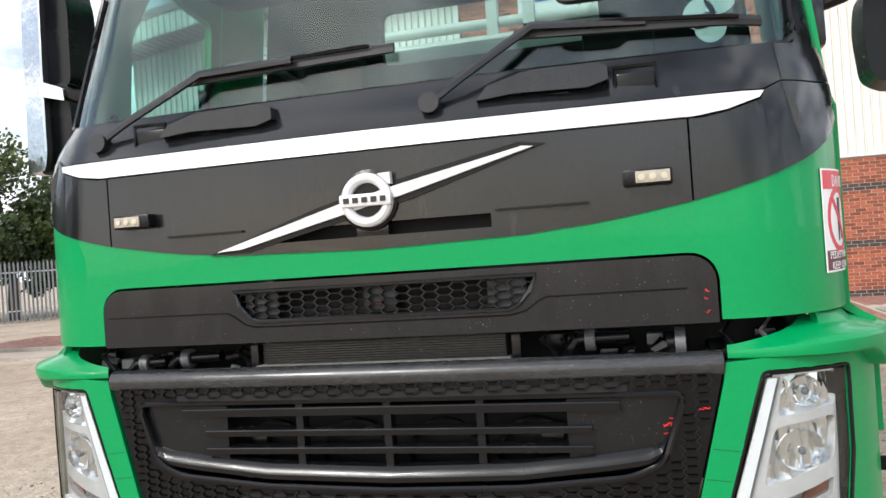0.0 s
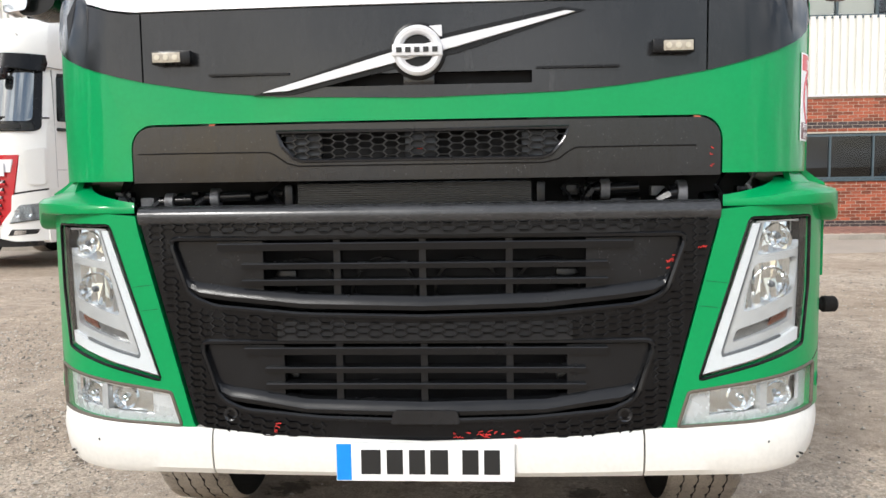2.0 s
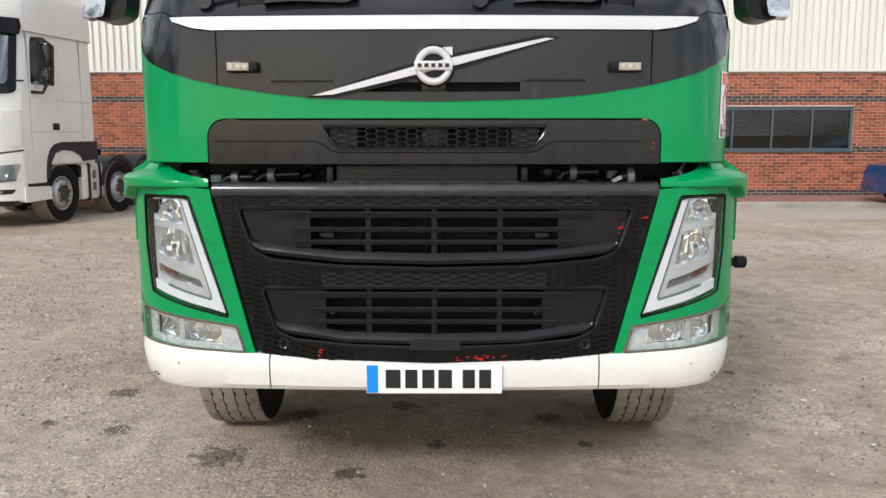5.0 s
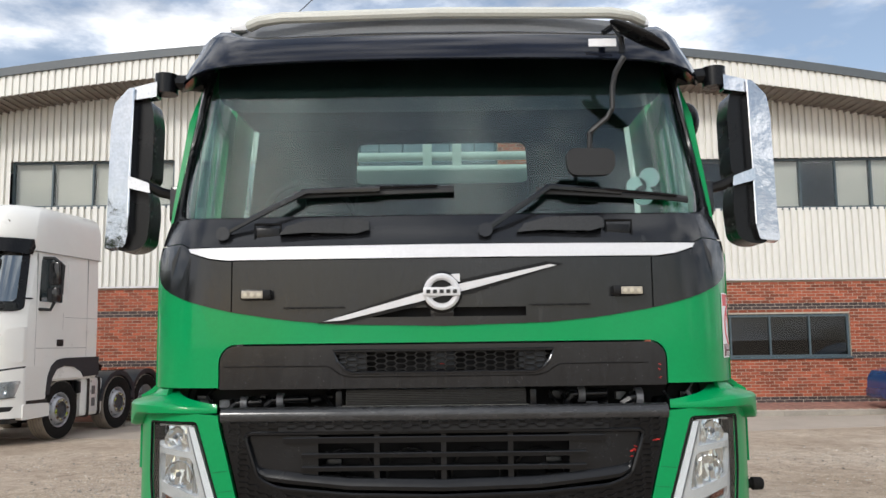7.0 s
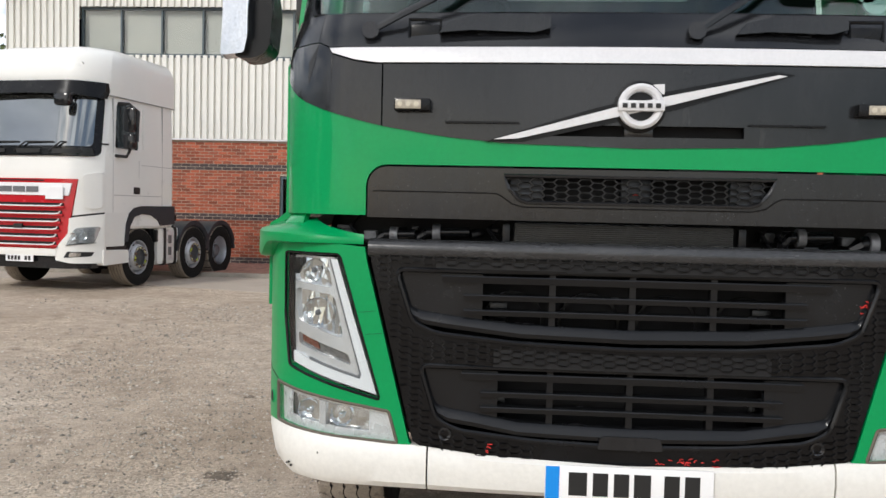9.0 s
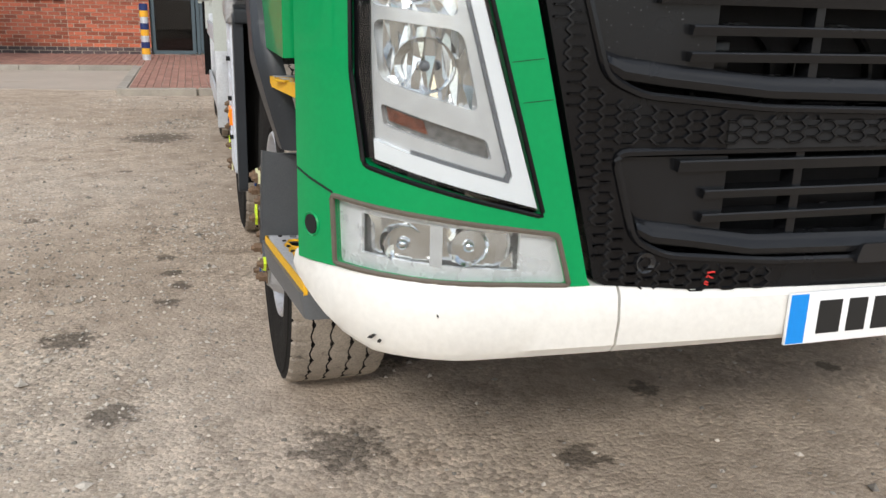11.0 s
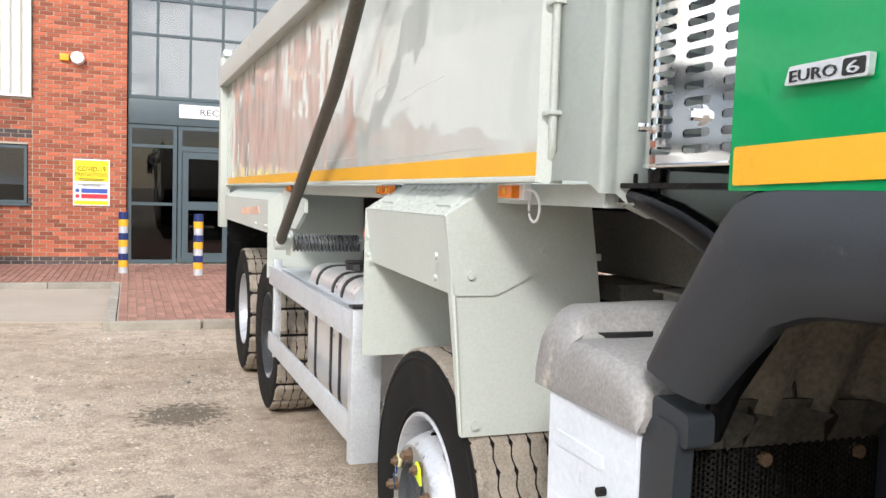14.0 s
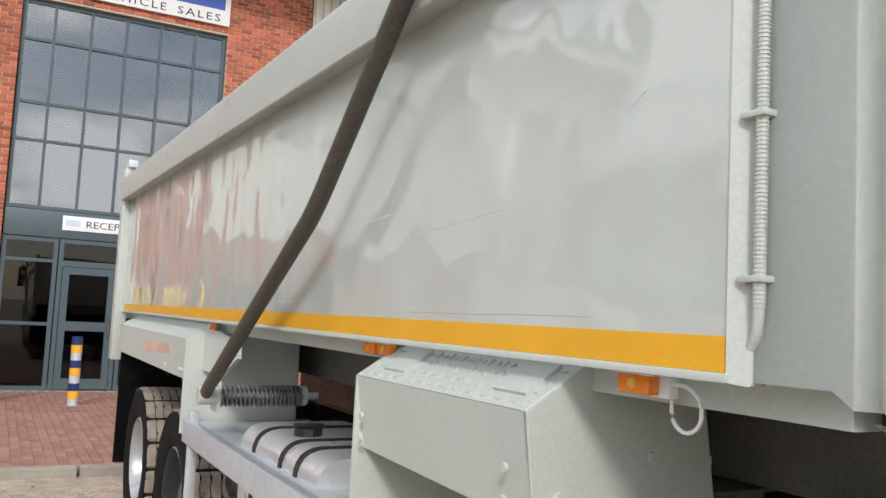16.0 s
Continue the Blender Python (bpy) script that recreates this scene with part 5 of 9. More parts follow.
        part("reflector", facets(s, 0.92, 1.132, 1.03, 1.194, 14, 3, 0.046, 0.005, 8, 0.008), REFL_F, h, "fluted chrome reflector", smooth=False)
        part("light_strip", sheet(B(), on_skin(-0.006), f(drl), (), 0.02, CUTS), LAMPW, h, "white angled light strip")
        part("outer_void", sheet(B(), on_skin(-0.012), f([(1.122, 0.945), (1.165, 0.94), (1.168, 1.308), (1.134, 1.302), (1.132, 1.1)]), (), 0.03, CUTS), BLACK_G, h, "black outer side of the lamp")
        for (u, z, r) in ((1.05, 1.252, 0.036), (1.03, 1.112, 0.050)):
            c = skin(s * u, z, -0.03)
            ang = math.degrees(math.atan2(s * math.sin(max(0, (u - 0.88) / 0.36)), math.cos(max(0, (u - 0.88) / 0.36)))) * 0.45
            at = Matrix.Translation(c) @ pose(0, 0, 0, 0, 0, ang)
            bm = lathe(B(), [(0.012, 0.045), (r * 0.4, 0.038), (r * 0.7, 0.024), (r * 0.9, 0.010), (r, -0.002)], "y", 26)
            bmesh.ops.scale(bm, vec=(1.1, 1, 1), verts=bm.verts)
            part("reflector_bowl", bm, REFL_F, h, "fluted chrome reflector bowl", smooth=False).matrix_local = at
            part("bulb", cyl(B(), (0, 0.04, 0), (0, 0.0, 0), 0.009, 12), CHROME, h).matrix_local = at
            part("bulb_tip", bmesh_sphere(0.010, (0, -0.002, 0)), HUB, h).matrix_local = at
        ts = part("turn_signal", sheet(B(), on_skin(-0.034), f([(0.886, 0.940), (1.112, 1.0), (1.118, 1.05), (0.90, 0.99)]), (), 0.012, CUTS), LAMP_GREY, h, "unlit turn signal with a reddish inner part")
        part("signal_glow", sheet(B(), on_skin(-0.030), f([(1.02, 0.990), (1.10, 1.012), (1.106, 1.036), (1.03, 1.014)]), (), 0.004, CUTS), mat("dull_amber", (0.15, 0.05, 0.03), 0.2, var=0.6, scale=60), ts, "dull amber inner part")
        part("lens", sheet(B(), on_skin(-0.001), f(hl), (), 0.004, CUTS), LENS, h, "clear lamp cover").visible_shadow = False
        # fog lamp
        fl = part("fog_lamp", sheet(B(), on_skin(-0.05), f(hole_f), (), 0.02, CUTS), FOG_IN, truck, "clear fog lamp set in a grey rim")
        part("reflector", facets(s, 0.82, 0.985, 0.725, 0.83, 3, 2, 0.04, 0.007, 12), REFL_F, fl, "faceted chrome reflector", smooth=False)
        part("reflector", facets(s, 1.01, 1.165, 0.745, 0.845, 4, 2, 0.04, 0.005, 14), REFL_F, fl, "faceted chrome reflector", smooth=False)
        part("rim", tube(B(), [skin(a, b, 0.0) for a, b in dense(f(hole_f))], 0.0055, 6, True), mat("lamp_rim", (0.11, 0.09, 0.07), 0.6), fl, "weathered grey rim")
        part("inner_frame", sheet(B(), on_skin(-0.02), f(hole_f), [f([(0.83, 0.732), (1.155, 0.758), (1.155, 0.836), (0.83, 0.806)])], 0.01, CUTS), FOG_IN, fl)
        for u in (0.93, 1.07):
            c = skin(s * u, 0.78, -0.035)
            bm = lathe(B(), [(0.008, 0.025), (0.025, 0.015), (0.038, -0.008), (0.04, 0.02)], "y", 18)
            part("reflector_bowl", bm, REFL, fl, smooth=False).matrix_local = Matrix.Translation(c)
            part("bulb", bmesh_sphere(0.012, (0, 0.0, 0)), CHROME, fl).matrix_local = Matrix.Translation(c)
        part("divider", sheet(B(), on_skin(-0.018), f([(0.985, 0.742), (1.01, 0.745), (1.01, 0.825), (0.985, 0.822)]), (), 0.03, CUTS), LAMP_SATIN, fl)
        part("lens", sheet(B(), on_skin(0.0), f(fog), (), 0.004, CUTS), LENS, fl, "clear lamp cover").visible_shadow = False
    # white bumper in three pieces
    def bump(u0, u1, top, bot, seg):
        bm, rows = B(), []
        for i in range(seg + 1):
            u = u0 + (u1 - u0) * i / seg
            a, b = top(abs(u)), bot(abs(u))
            h = a - b
            prof = [(-0.07, a), (0.004, a + 0.001), (0.016, a - 0.1 * h), (0.022, a - 0.45 * h), (0.014, b + 0.18 * h), (-0.004, b + 0.04 * h), (-0.03, b), (-0.09, b)]
            tuck = 0.024 * max(0.0, min(1.0, (abs(u) - 1.1) / 0.2))
            rows.append([bm.verts.new(skin(u, z, o - tuck)) for o, z in prof])
        for a, b in zip(rows, rows[1:]):
            for j in range(len(prof)):
                bm.faces.new((a[j], a[(j + 1) % len(prof)], b[(j + 1) % len(prof)], b[j]))
        bm.faces.new(rows[0]), bm.faces.new(rows[-1])
        return bm
    top = lambda u: float(np.interp(u, [0, 0.46, 0.67, 0.74, 1.19, 1.28, 1.36], [0.666, 0.68, 0.701, 0.700, 0.728, 0.733, 0.728]))
    bot = lambda u: float(np.interp(u, [0, 0.6, 0.95, 1.12, 1.22, 1.30, 1.36], [0.553, 0.553, 0.553, 0.560, 0.585, 0.625, 0.66]))
    bp = part("bumper", bump(-0.632, 0.632, top, bot, 16), WHITE_B, truck, "white-painted steel bumper")
    for s in (-1, 1):
        c = part("bumper_corner", bump(s * 0.638, s * 1.36, top, lambda u: bot(u), 18), WHITE_B, truck, "white-painted bumper corner with scuffs")
        for u, z, w in ((1.11, 0.607, 0.009), (1.095, 0.6, 0.004), (0.99, 0.66, 0.0015)):
            q = skin(s * u, z, 0.0215)
            o = part("scuff", prism(B(), [(-w, 0.001), (0, -0.003), (w, 0.0), (w * 0.4, 0.004), (-w * 0.6, 0.003)], lambda a, b, d: Vector((a, -0.003 + d, b)), 0.006), INK, c, "dark scrape")
            o.matrix_local = Matrix.Translation(q) @ pose(0, 0, 0, 0, -25 if s < 0 else 25, s * 35 if u > 1.05 else s * 8)
    # number plate, lettering masked by bars
    pl = part("number_plate", box(B(), -0.26, 0.26, -0.03, -0.022, 0.556, 0.670, 0.002), PLATE_W, truck, "white front number plate with a blue band")
    part("country_band", box(B(), -0.258, -0.215, -0.0315, -0.0301, 0.559, 0.667), PLATE_B, pl, "blue band")
    for x0, x1 in ((-0.19, -0.125), (-0.115, -0.06), (-0.05, 0.005), (0.012, 0.072), (0.105, 0.16), (0.168, 0.222), (0.0, 0.0)):
        if x1 > x0:
            part("plate_bar", box(B(), x0 + 0.004, x1 - 0.004, -0.0318, -0.0301, 0.577, 0.650), INK, pl)


def bmesh_sphere(r, at, u=12, v=8):
    bm = B()
    bmesh.ops.create_uvsphere(bm, u_segments=u, v_segments=v, radius=r, matrix=Matrix.Translation(at))
    return bm


lamps_and_bumper()


def flare(y):
    """The cab's sides widen towards the rear."""
    t = max(0.0, min(1.0, (y - 0.72) / 0.5))
    return 0.068 * t * t * (3 - 2 * t)


def screen_and_roof():
    # windscreen, its seal, sun visor and roof
    ws = rounded([(-1.165, 2.105), (1.165, 2.105), (1.20, 2.4), (1.16, 2.86), (-1.16, 2.86), (-1.20, 2.4)], 0.07)
    seal_out = [(-1.30, 2.098), (1.30, 2.098), (1.325, 2.4), (1.29, 2.93), (-1.29, 2.93), (-1.325, 2.4)]
    zc = [2.2, 2.3, 2.4, 2.5, 2.6, 2.7, 2.8]
    panel("windscreen_surround", rounded(seal_out, 0.08), BLACK_G, truck, -0.004, 0.03, holes=[ws], label="black windscreen surround", zc=zc)
    g = panel("windscreen", ws, SCREEN, truck, -0.012, 0.006, label="tinted windscreen", zc=zc)
    g.visible_shadow = False
    part("windscreen_seal", tube(B(), [skin(a, b, -0.006) for a, b in ws], 0.010, 6, True), BLACK_G, truck)
    for s in (-1, 1):
        q = [(1.305, 2.1), (1.44, 2.12), (1.44, 2.95), (1.295, 2.95), (1.33, 2.4)]
        panel("pillar", q if s > 0 else mirror(q), GREEN, truck, -0.006, 0.03, label="green windscreen pillar", zc=zc)
    # visor: a bowed dark band
    bm, rows = B(), []
    for i in range(29):
        u = -1.30 + 2.6 * i / 28
        e = abs(u) / 1.30
        drop = 0.02 * e ** 4
        pts = []
        w = max(0.0, min(1.0, (e - 0.70) / 0.14))
        for o, z in ((0.01, 2.805), (0.122, 2.764), (0.136, 2.769), (0.136, 2.79), (0.118, 2.845), (0.088, 2.895 + 0.015 * w), (0.050 + 0.015 * w, 2.93 + 0.045 * w), (0.022 - 0.012 * w, 2.944 + 0.076 * w), (0.0 - 0.08 * w, 2.945 + 0.10 * w), (0.02, 2.88)):
            p = skin(u, z, o * (1 - 0.35 * e ** 4))
            p.z -= drop
            pts.append(bm.verts.new(p))
        rows.append(pts)
    for a, b in zip(rows, rows[1:]):
        for j in range(len(a)):
            bm.faces.new((a[j], a[(j + 1) % len(a)], b[(j + 1) % len(a)], b[j]))
    bm.faces.new(rows[0]), bm.faces.new(rows[-1])
    v = part("sun_visor", bm, NAVY, truck, "dark navy glossy sun visor")
    part("visor_label", box(B(), 0.62, 0.735, 0.186, 0.192, 2.812, 2.845), SIGN_W, v, "small white sticker").matrix_local = pose(0, -0.005, 0)
    # roof shell
    bm, rows = B(), []
    for y, zt, k in ((0.56, 2.93, 0.985), (0.60, 2.99, 0.98), (0.68, 3.05, 0.975), (1.2, 3.09, 0.97), (1.77, 3.05, 0.97)):
        row = []
        for i in range(25):
            f = -1 + 2 * i / 24
            x = 1.10 * k * f
            row.append(bm.verts.new((x, y + 0.13 * abs(f) ** 4 * (1 if y < 0.6 else 0), zt - 0.16 * abs(f) ** 6)))
        rows.append(row)
    for a, b in zip(rows, rows[1:]):
        for j in range(24):
            bm.faces.new((a[j], a[j + 1], b[j + 1], b[j]))
    bmesh.ops.solidify(bm, geom=bm.faces[:], thickness=0.03)
    part("roof", bm, GREEN, truck, "green cab roof")
    bm = B()
    sheet(bm, lambda a, b, d: Vector((a, 0.42 + 0.16 * abs(a) ** 3 + 0.5 * (b - 3.0) + d, b)), rounded([(-0.95, 2.94), (-0.2, 2.935), (0.2, 2.935), (0.95, 2.94), (0.94, 3.03), (0.90, 3.056), (-0.90, 3.056), (-0.94, 3.03)], 0.02), (), 0.1, [-0.8, -0.6, -0.4, -0.2, 0, 0.2, 0.4, 0.6, 0.8])
    rf = part("roof_front", bm, GREY_ROOF, truck, "grey roof front panel")
    part("light_bar", tube(B(), [(-0.86, 0.48, 3.035), (-0.80, 0.44, 3.042), (-0.7, 0.42, 3.048), (0, 0.40, 3.054), (0.76, 0.42, 3.052), (0.86, 0.44, 3.045), (0.92, 0.48, 3.035)], 0.026, 10), CREAM, truck, "pale tubular roof bar")
    for s in (-1, 1):
        part("marker_lamp", box(B(), s * 0.925 - 0.04, s * 0.925 + 0.04, 0.53, 0.60, 3.035, 3.07, 0.010), LAMPW, truck, "clear roof marker lamp")
    part("antenna", tube(B(), [(-0.70, 0.62, 3.12), (-0.57, 0.7, 3.29)], 0.0022, 6), INK, truck, "thin rod antenna")
    # cab sides and back
    for s in (-1, 1):
        sx = lambda a, b, d, s=s: Vector((s * (half_width(b) * taper(b) - 0.001 - d + flare(a)), a, b))
        zc2 = (1.40, 1.42, 1.44, 2.1, 2.3, 2.5, 2.7, 2.9)
        arch_y = [(0.675, 1.11), (0.725, 1.18), (0.82, 1.31), (0.88, 1.365), (0.96, 1.43), (1.05, 1.475), (1.16, 1.52), (1.28, 1.532), (1.355, 1.535)]
        win = rounded([(0.62, 2.08), (1.28, 2.08), (1.28, 2.72), (0.78, 2.76), (0.62, 2.5)], 0.05)
        d = part("door", sheet(B(), sx, [(0.30, 1.11)] + arch_y + [(1.355, 2.85), (0.7, 2.9), (0.5, 2.6), (0.42, 2.2), (0.40, 2.02), (0.30, 1.95)], [win], 0.035, (0.8, 0.9, 1.0, 1.1, 1.2, 1.3), zc2), GREEN, truck, "green cab door")
        part("door_glass", sheet(B(), lambda a, b, dd, s=s: Vector((s * (half_width(b) * taper(b) - 0.015 - dd + flare(a)), a, b)), win, (), 0.005, (0.8, 0.9, 1.0, 1.1, 1.2), zc2), SCREEN, d).visible_shadow = False
        if s < 0:
            part("reflective_tape", sheet(B(), lambda a, b, dd: Vector((-1.1845 - flare(a) + dd, a, b)), rounded([(0.85, 1.558), (1.348, 1.555), (1.348, 1.604), (0.85, 1.612)], 0.008), (), 0.002, (0.9, 1.0, 1.1, 1.2, 1.3)), TAPE, d, "amber reflective tape")
            part("door_handle", box(B(), -1.26, -1.23, 1.18, 1.33, 1.79, 1.83, 0.01), BLACK, d, "black door handle")
        q = [(1.372, 1.535), (1.768, 1.535), (1.768, 2.95), (1.372, 2.95)]
        sp = part("side_panel", sheet(B(), sx, q, (), 0.035, (), zc2), GREEN, truck, "green panel behind the door")
        if s < 0:
            part("reflective_tape", sheet(B(), lambda a, b, dd: Vector((-1.1845 - flare(a) + dd, a, b)), rounded([(1.378, 1.553), (1.756, 1.542), (1.756, 1.597), (1.378, 1.606)], 0.006), (), 0.002), TAPE, sp, "amber reflective tape")
            bd = part("emission_badge", prism(B(), rounded([(1.522, 1.670), (1.656, 1.672), (1.648, 1.696), (1.520, 1.698)], 0.004), lambda a, b, dd: Vector((-1.2595 + dd, a, b)), 0.010), GALV, sp, "silver emission badge")
            part("badge_field", prism(B(), rounded([(1.526, 1.6735), (1.561, 1.6735), (1.559, 1.694), (1.525, 1.694)], 0.004), lambda a, b, dd: Vector((-1.2602 + dd, a, b)), 0.002), INK, bd)
            text("lettering", "EURO", 0.021, Matrix.Translation((-1.2605, 1.607, 1.6755)) @ pose(0, 0, 0, 90, 0, -90), INK, bd, 0.001, width=0.078)
            text("lettering", "6", 0.021, Matrix.Translation((-1.2612, 1.543, 1.6755)) @ pose(0, 0, 0, 90, 0, -90), GALV, bd, 0.001, width=0.018)
        # the lower part of the skin under the door, hidden behind the steps
        part("sill", box(B(), s * 0.88 - 0.02, s * 0.88 + 0.02, 0.3, 0.8, 0.6, 1.5), DARK, truck)
    rw = rounded([(-0.535, 2.54), (0.535, 2.54), (0.535, 2.79), (-0.535, 2.79)], 0.05)
    part("rear_wall", sheet(B(), lambda a, b, d: Vector((a * taper(b), 1.725 + d, b)), [(-1.17, 1.44), (1.17, 1.44), (1.17, 2.1), (1.17, 2.5), (1.17, 2.93), (-1.17, 2.93), (-1.17, 2.5), (-1.17, 2.1)], [rw], 0.04), INTER, truck, "dark cab rear wall with a small window")
    part("floor_pan", box(B(), -1.15, 1.15, 0.25, 1.72, 1.44, 1.5), DARK, truck)
    # interior
    d = assembly("cab_interior", "dark dashboard, wheel and seats inside the cab")
    bm = B()
    prism(bm, [(0.30, 1.9), (0.30, 2.10), (0.48, 2.13), (0.62, 2.06), (0.66, 1.9)], lambda a, b, dd: Vector((-1.05 + dd, a, b)), 2.1)
    part("dashboard", bm, INTER, d, "dark dashboard")
    part("steering_wheel", lathe(B(), [(0.20 + 0.014 * math.cos(t), 0.014 * math.sin(t)) for t in (2 * math.pi * i / 8 for i in range(8))], "y", 36, closed=True), INK, d).matrix_local = pose(-0.6, 0.62, 2.17, 45, 0, 0)
    for x in (-0.6, 0.6):
        part("seat_back", box(B(), x - 0.24, x + 0.24, 1.25, 1.42, 1.6, 2.3, 0.06), INTER, d)
        part("headrest", box(B(), x - 0.14, x + 0.14, 1.28, 1.38, 2.3, 2.5, 0.04), INTER, d)
    part("header_shelf", box(B(), -1.0, 1.0, 0.55, 1.2, 2.72, 2.9, 0.03), INTER, d)
    part("sunblind", sheet(B(), on_skin(-0.022), rounded([(-0.92, 2.585), (-0.5, 2.572), (0, 2.568), (0.5, 2.572), (0.92, 2.585), (1.06, 2.66), (1.13, 2.85), (-1.13, 2.85), (-1.06, 2.66)], 0.10), (), 0.01, CUTS), DARK, d, "dark tinted top band")
    for i, (z, x) in enumerate(((2.32, 0.93), (2.24, 0.90), (2.28, 0.87))):
        part("card_disc", cyl(B(), (x, 0.5, z), (x, 0.51, z), 0.045, 18), SIGN_W, d)
    # wipers
    for x, sweep, blade in ((-0.85, (-0.545, 2.205), (0.054, 2.214)), (0.171, (0.44, 2.212), (1.033, 2.168))):
        w = assembly("wiper", "black windscreen wiper")
        p0, p1 = skin(x, 2.03, 0.02), skin(sweep[0], sweep[1], 0.035)
        part("pivot", cyl(B(), skin(x, 2.025, -0.02), skin(x, 2.03, 0.035), 0.028, 14), BLACK, w)
        part("arm", tube(B(), [p0, p0.lerp(p1, 0.3) + Vector((0, -0.012, 0)), p1, skin(*blade, 0.04).lerp(p1, 0.5)], 0.0085, 6, flat=1.5), BLACK, w)
        a0, a1 = skin(sweep[0] - 0.14, sweep[1] - 0.015, 0.012), skin(*blade, 0.012)
        part("blade", tube(B(), [skin(sweep[0] - 0.05 + (blade[0] - sweep[0] + 0.05) * t, sweep[1] - 0.012 + (blade[1] - sweep[1] + 0.008) * t, 0.010) for t in [i / 10 for i in range(11)]], 0.008, 6, flat=2.0), INK, w)
        part("blade_frame", tube(B(), [skin(sweep[0] - 0.02 + (blade[0] - sweep[0] - 0.05) * t, sweep[1] + (blade[1] - sweep[1]) * t + 0.006, 0.028) for t in [i / 6 for i in range(7)]], 0.006, 6), BLACK_G, w)
    # kerb view mirror under the visor, inner arm
    m = assembly("front_mirror", "black kerb-view mirror on a bent arm before the windscreen")
    part("arm", tube(B(), [(0.70, 0.25, 2.90), (0.715, 0.13, 2.88), (0.74, 0.11, 2.82), (0.745, 0.12, 2.76)], 0.014, 8), BLACK_G, m)
    bm = bmesh_sphere(1.0, (0, 0, 0), 18, 10)
    bmesh.ops.scale(bm, vec=(0.135, 0.045, 0.020), verts=bm.verts)
    part("housing", bm, BLACK_G, m).matrix_local = pose(0.80, 0.05, 2.808, -20, 31, -12)
    m2 = assembly("lower_mirror", "black rectangular mirror hung on a bent arm before the windscreen")
    part("arm", tube(B(), [(0.735, 0.05, 2.72), (0.70, 0.055, 2.66), (0.687, 0.06, 2.60), (0.683, 0.06, 2.51), (0.66, 0.06, 2.475), (0.605, 0.06, 2.43), (0.59, 0.06, 2.41), (0.59, 0.06, 2.35)], 0.011, 8), INK, m2)
    part("housing", prism(B(), rounded([(0.50, 2.243), (0.68, 2.243), (0.69, 2.348), (0.493, 2.353)], 0.045), lambda a, b, dd: Vector((a, 0.045 + dd, b)), 0.035), INK, m2)


screen_and_roof()


def side_mirror(s):
    m = assembly("side_mirror", "tall black door mirror with a chrome-plated cover dimmed for dark reflections")
    def pt(x, y, z):
        return Vector((s * x, y, z))
    # upper and lower black shells, hollow look by an inset front
    up = rounded([(1.30, 2.335), (1.42, 2.335), (1.44, 2.4), (1.44, 2.66), (1.41, 2.725), (1.315, 2.72), (1.295, 2.62)], 0.035)
    part("housing", prism(B(), up, lambda a, b, d: pt(a, 0.52 + d, b), 0.15), BLACK_G, m, "black mirror housing")
    lo = rounded([(1.315, 2.05), (1.37, 2.02), (1.45, 2.02), (1.45, 2.31), (1.315, 2.31), (1.30, 2.2)], 0.045)
    part("lower_housing", prism(B(), lo, lambda a, b, d: pt(a, 0.515 + d, b), 0.15), BLACK_G, m, "black wide-angle mirror housing")
    cov = rounded([(1.385, 2.10), (1.40, 2.035), (1.50, 2.03), (1.492, 2.16), (1.485, 2.60), (1.47, 2.69), (1.40, 2.755), (1.375, 2.755), (1.382, 2.4)], 0.015)
    part("chrome_cover", prism(B(), cov, lambda a, b, d: pt(a + 0.2 * d, 0.475 + d + 0.35 * (a - 1.375) ** 1.1, b), 0.10), CHROME_M, m, "chrome mirror cover, dimmed and mottled in colour for tree reflections")
    part("cover_edge", tube(B(), [pt(1.384, 0.472, 2.1), pt(1.381, 0.472, 2.4), pt(1.374, 0.472, 2.752)], 0.005, 6), CHROME, m)
    part("mirror_glass", prism(B(), rounded([(1.31, 2.36), (1.43, 2.36), (1.43, 2.70), (1.32, 2.70)], 0.03), lambda a, b, d: pt(a, 0.672 + d, b), 0.006), CHROME, m)
    part("mirror_glass", prism(B(), rounded([(1.325, 2.06), (1.44, 2.06), (1.44, 2.29), (1.325, 2.29)], 0.03), lambda a, b, d: pt(a, 0.667 + d, b), 0.006), CHROME, m)
    part("upper_arm", tube(B(), [pt(1.08, 0.56, 2.79), pt(1.2, 0.55, 2.80), pt(1.27, 0.54, 2.785)], 0.035, 10), BLACK_G, m)
    part("arm_knuckle", cyl(B(), pt(1.25, 0.54, 2.74), pt(1.25, 0.54, 2.83), 0.052, 16), BLACK_G, m)
    part("arm_plate", prism(B(), rounded([(1.275, 2.715), (1.275, 2.785), (1.385, 2.757), (1.385, 2.70)], 0.006), lambda a, b, d: pt(a, 0.485 + d, b), 0.06), CHROME_M, m, "chrome arm cover")
    part("lower_arm", tube(B(), [pt(1.17, 0.52, 2.26), pt(1.25, 0.5, 2.28), pt(1.33, 0.49, 2.32)], 0.024, 8), BLACK_G, m)
    part("lower_plate", prism(B(), rounded([(1.285, 2.27), (1.29, 2.315), (1.385, 2.35), (1.385, 2.295)], 0.006), lambda a, b, d: pt(a, 0.46 + d, b), 0.05), CHROME_M, m, "chrome arm cover")
    part("foot", box(B(), *sorted((s * 1.13, s * 1.20)), 0.46, 0.56, 2.14, 2.3, 0.015), BLACK, m)
    if s > 0:
        bm = bmesh_sphere(1.0, (0, 0, 0), 16, 10)
        bmesh.ops.scale(bm, vec=(0.06, 0.05, 0.09), verts=bm.verts)
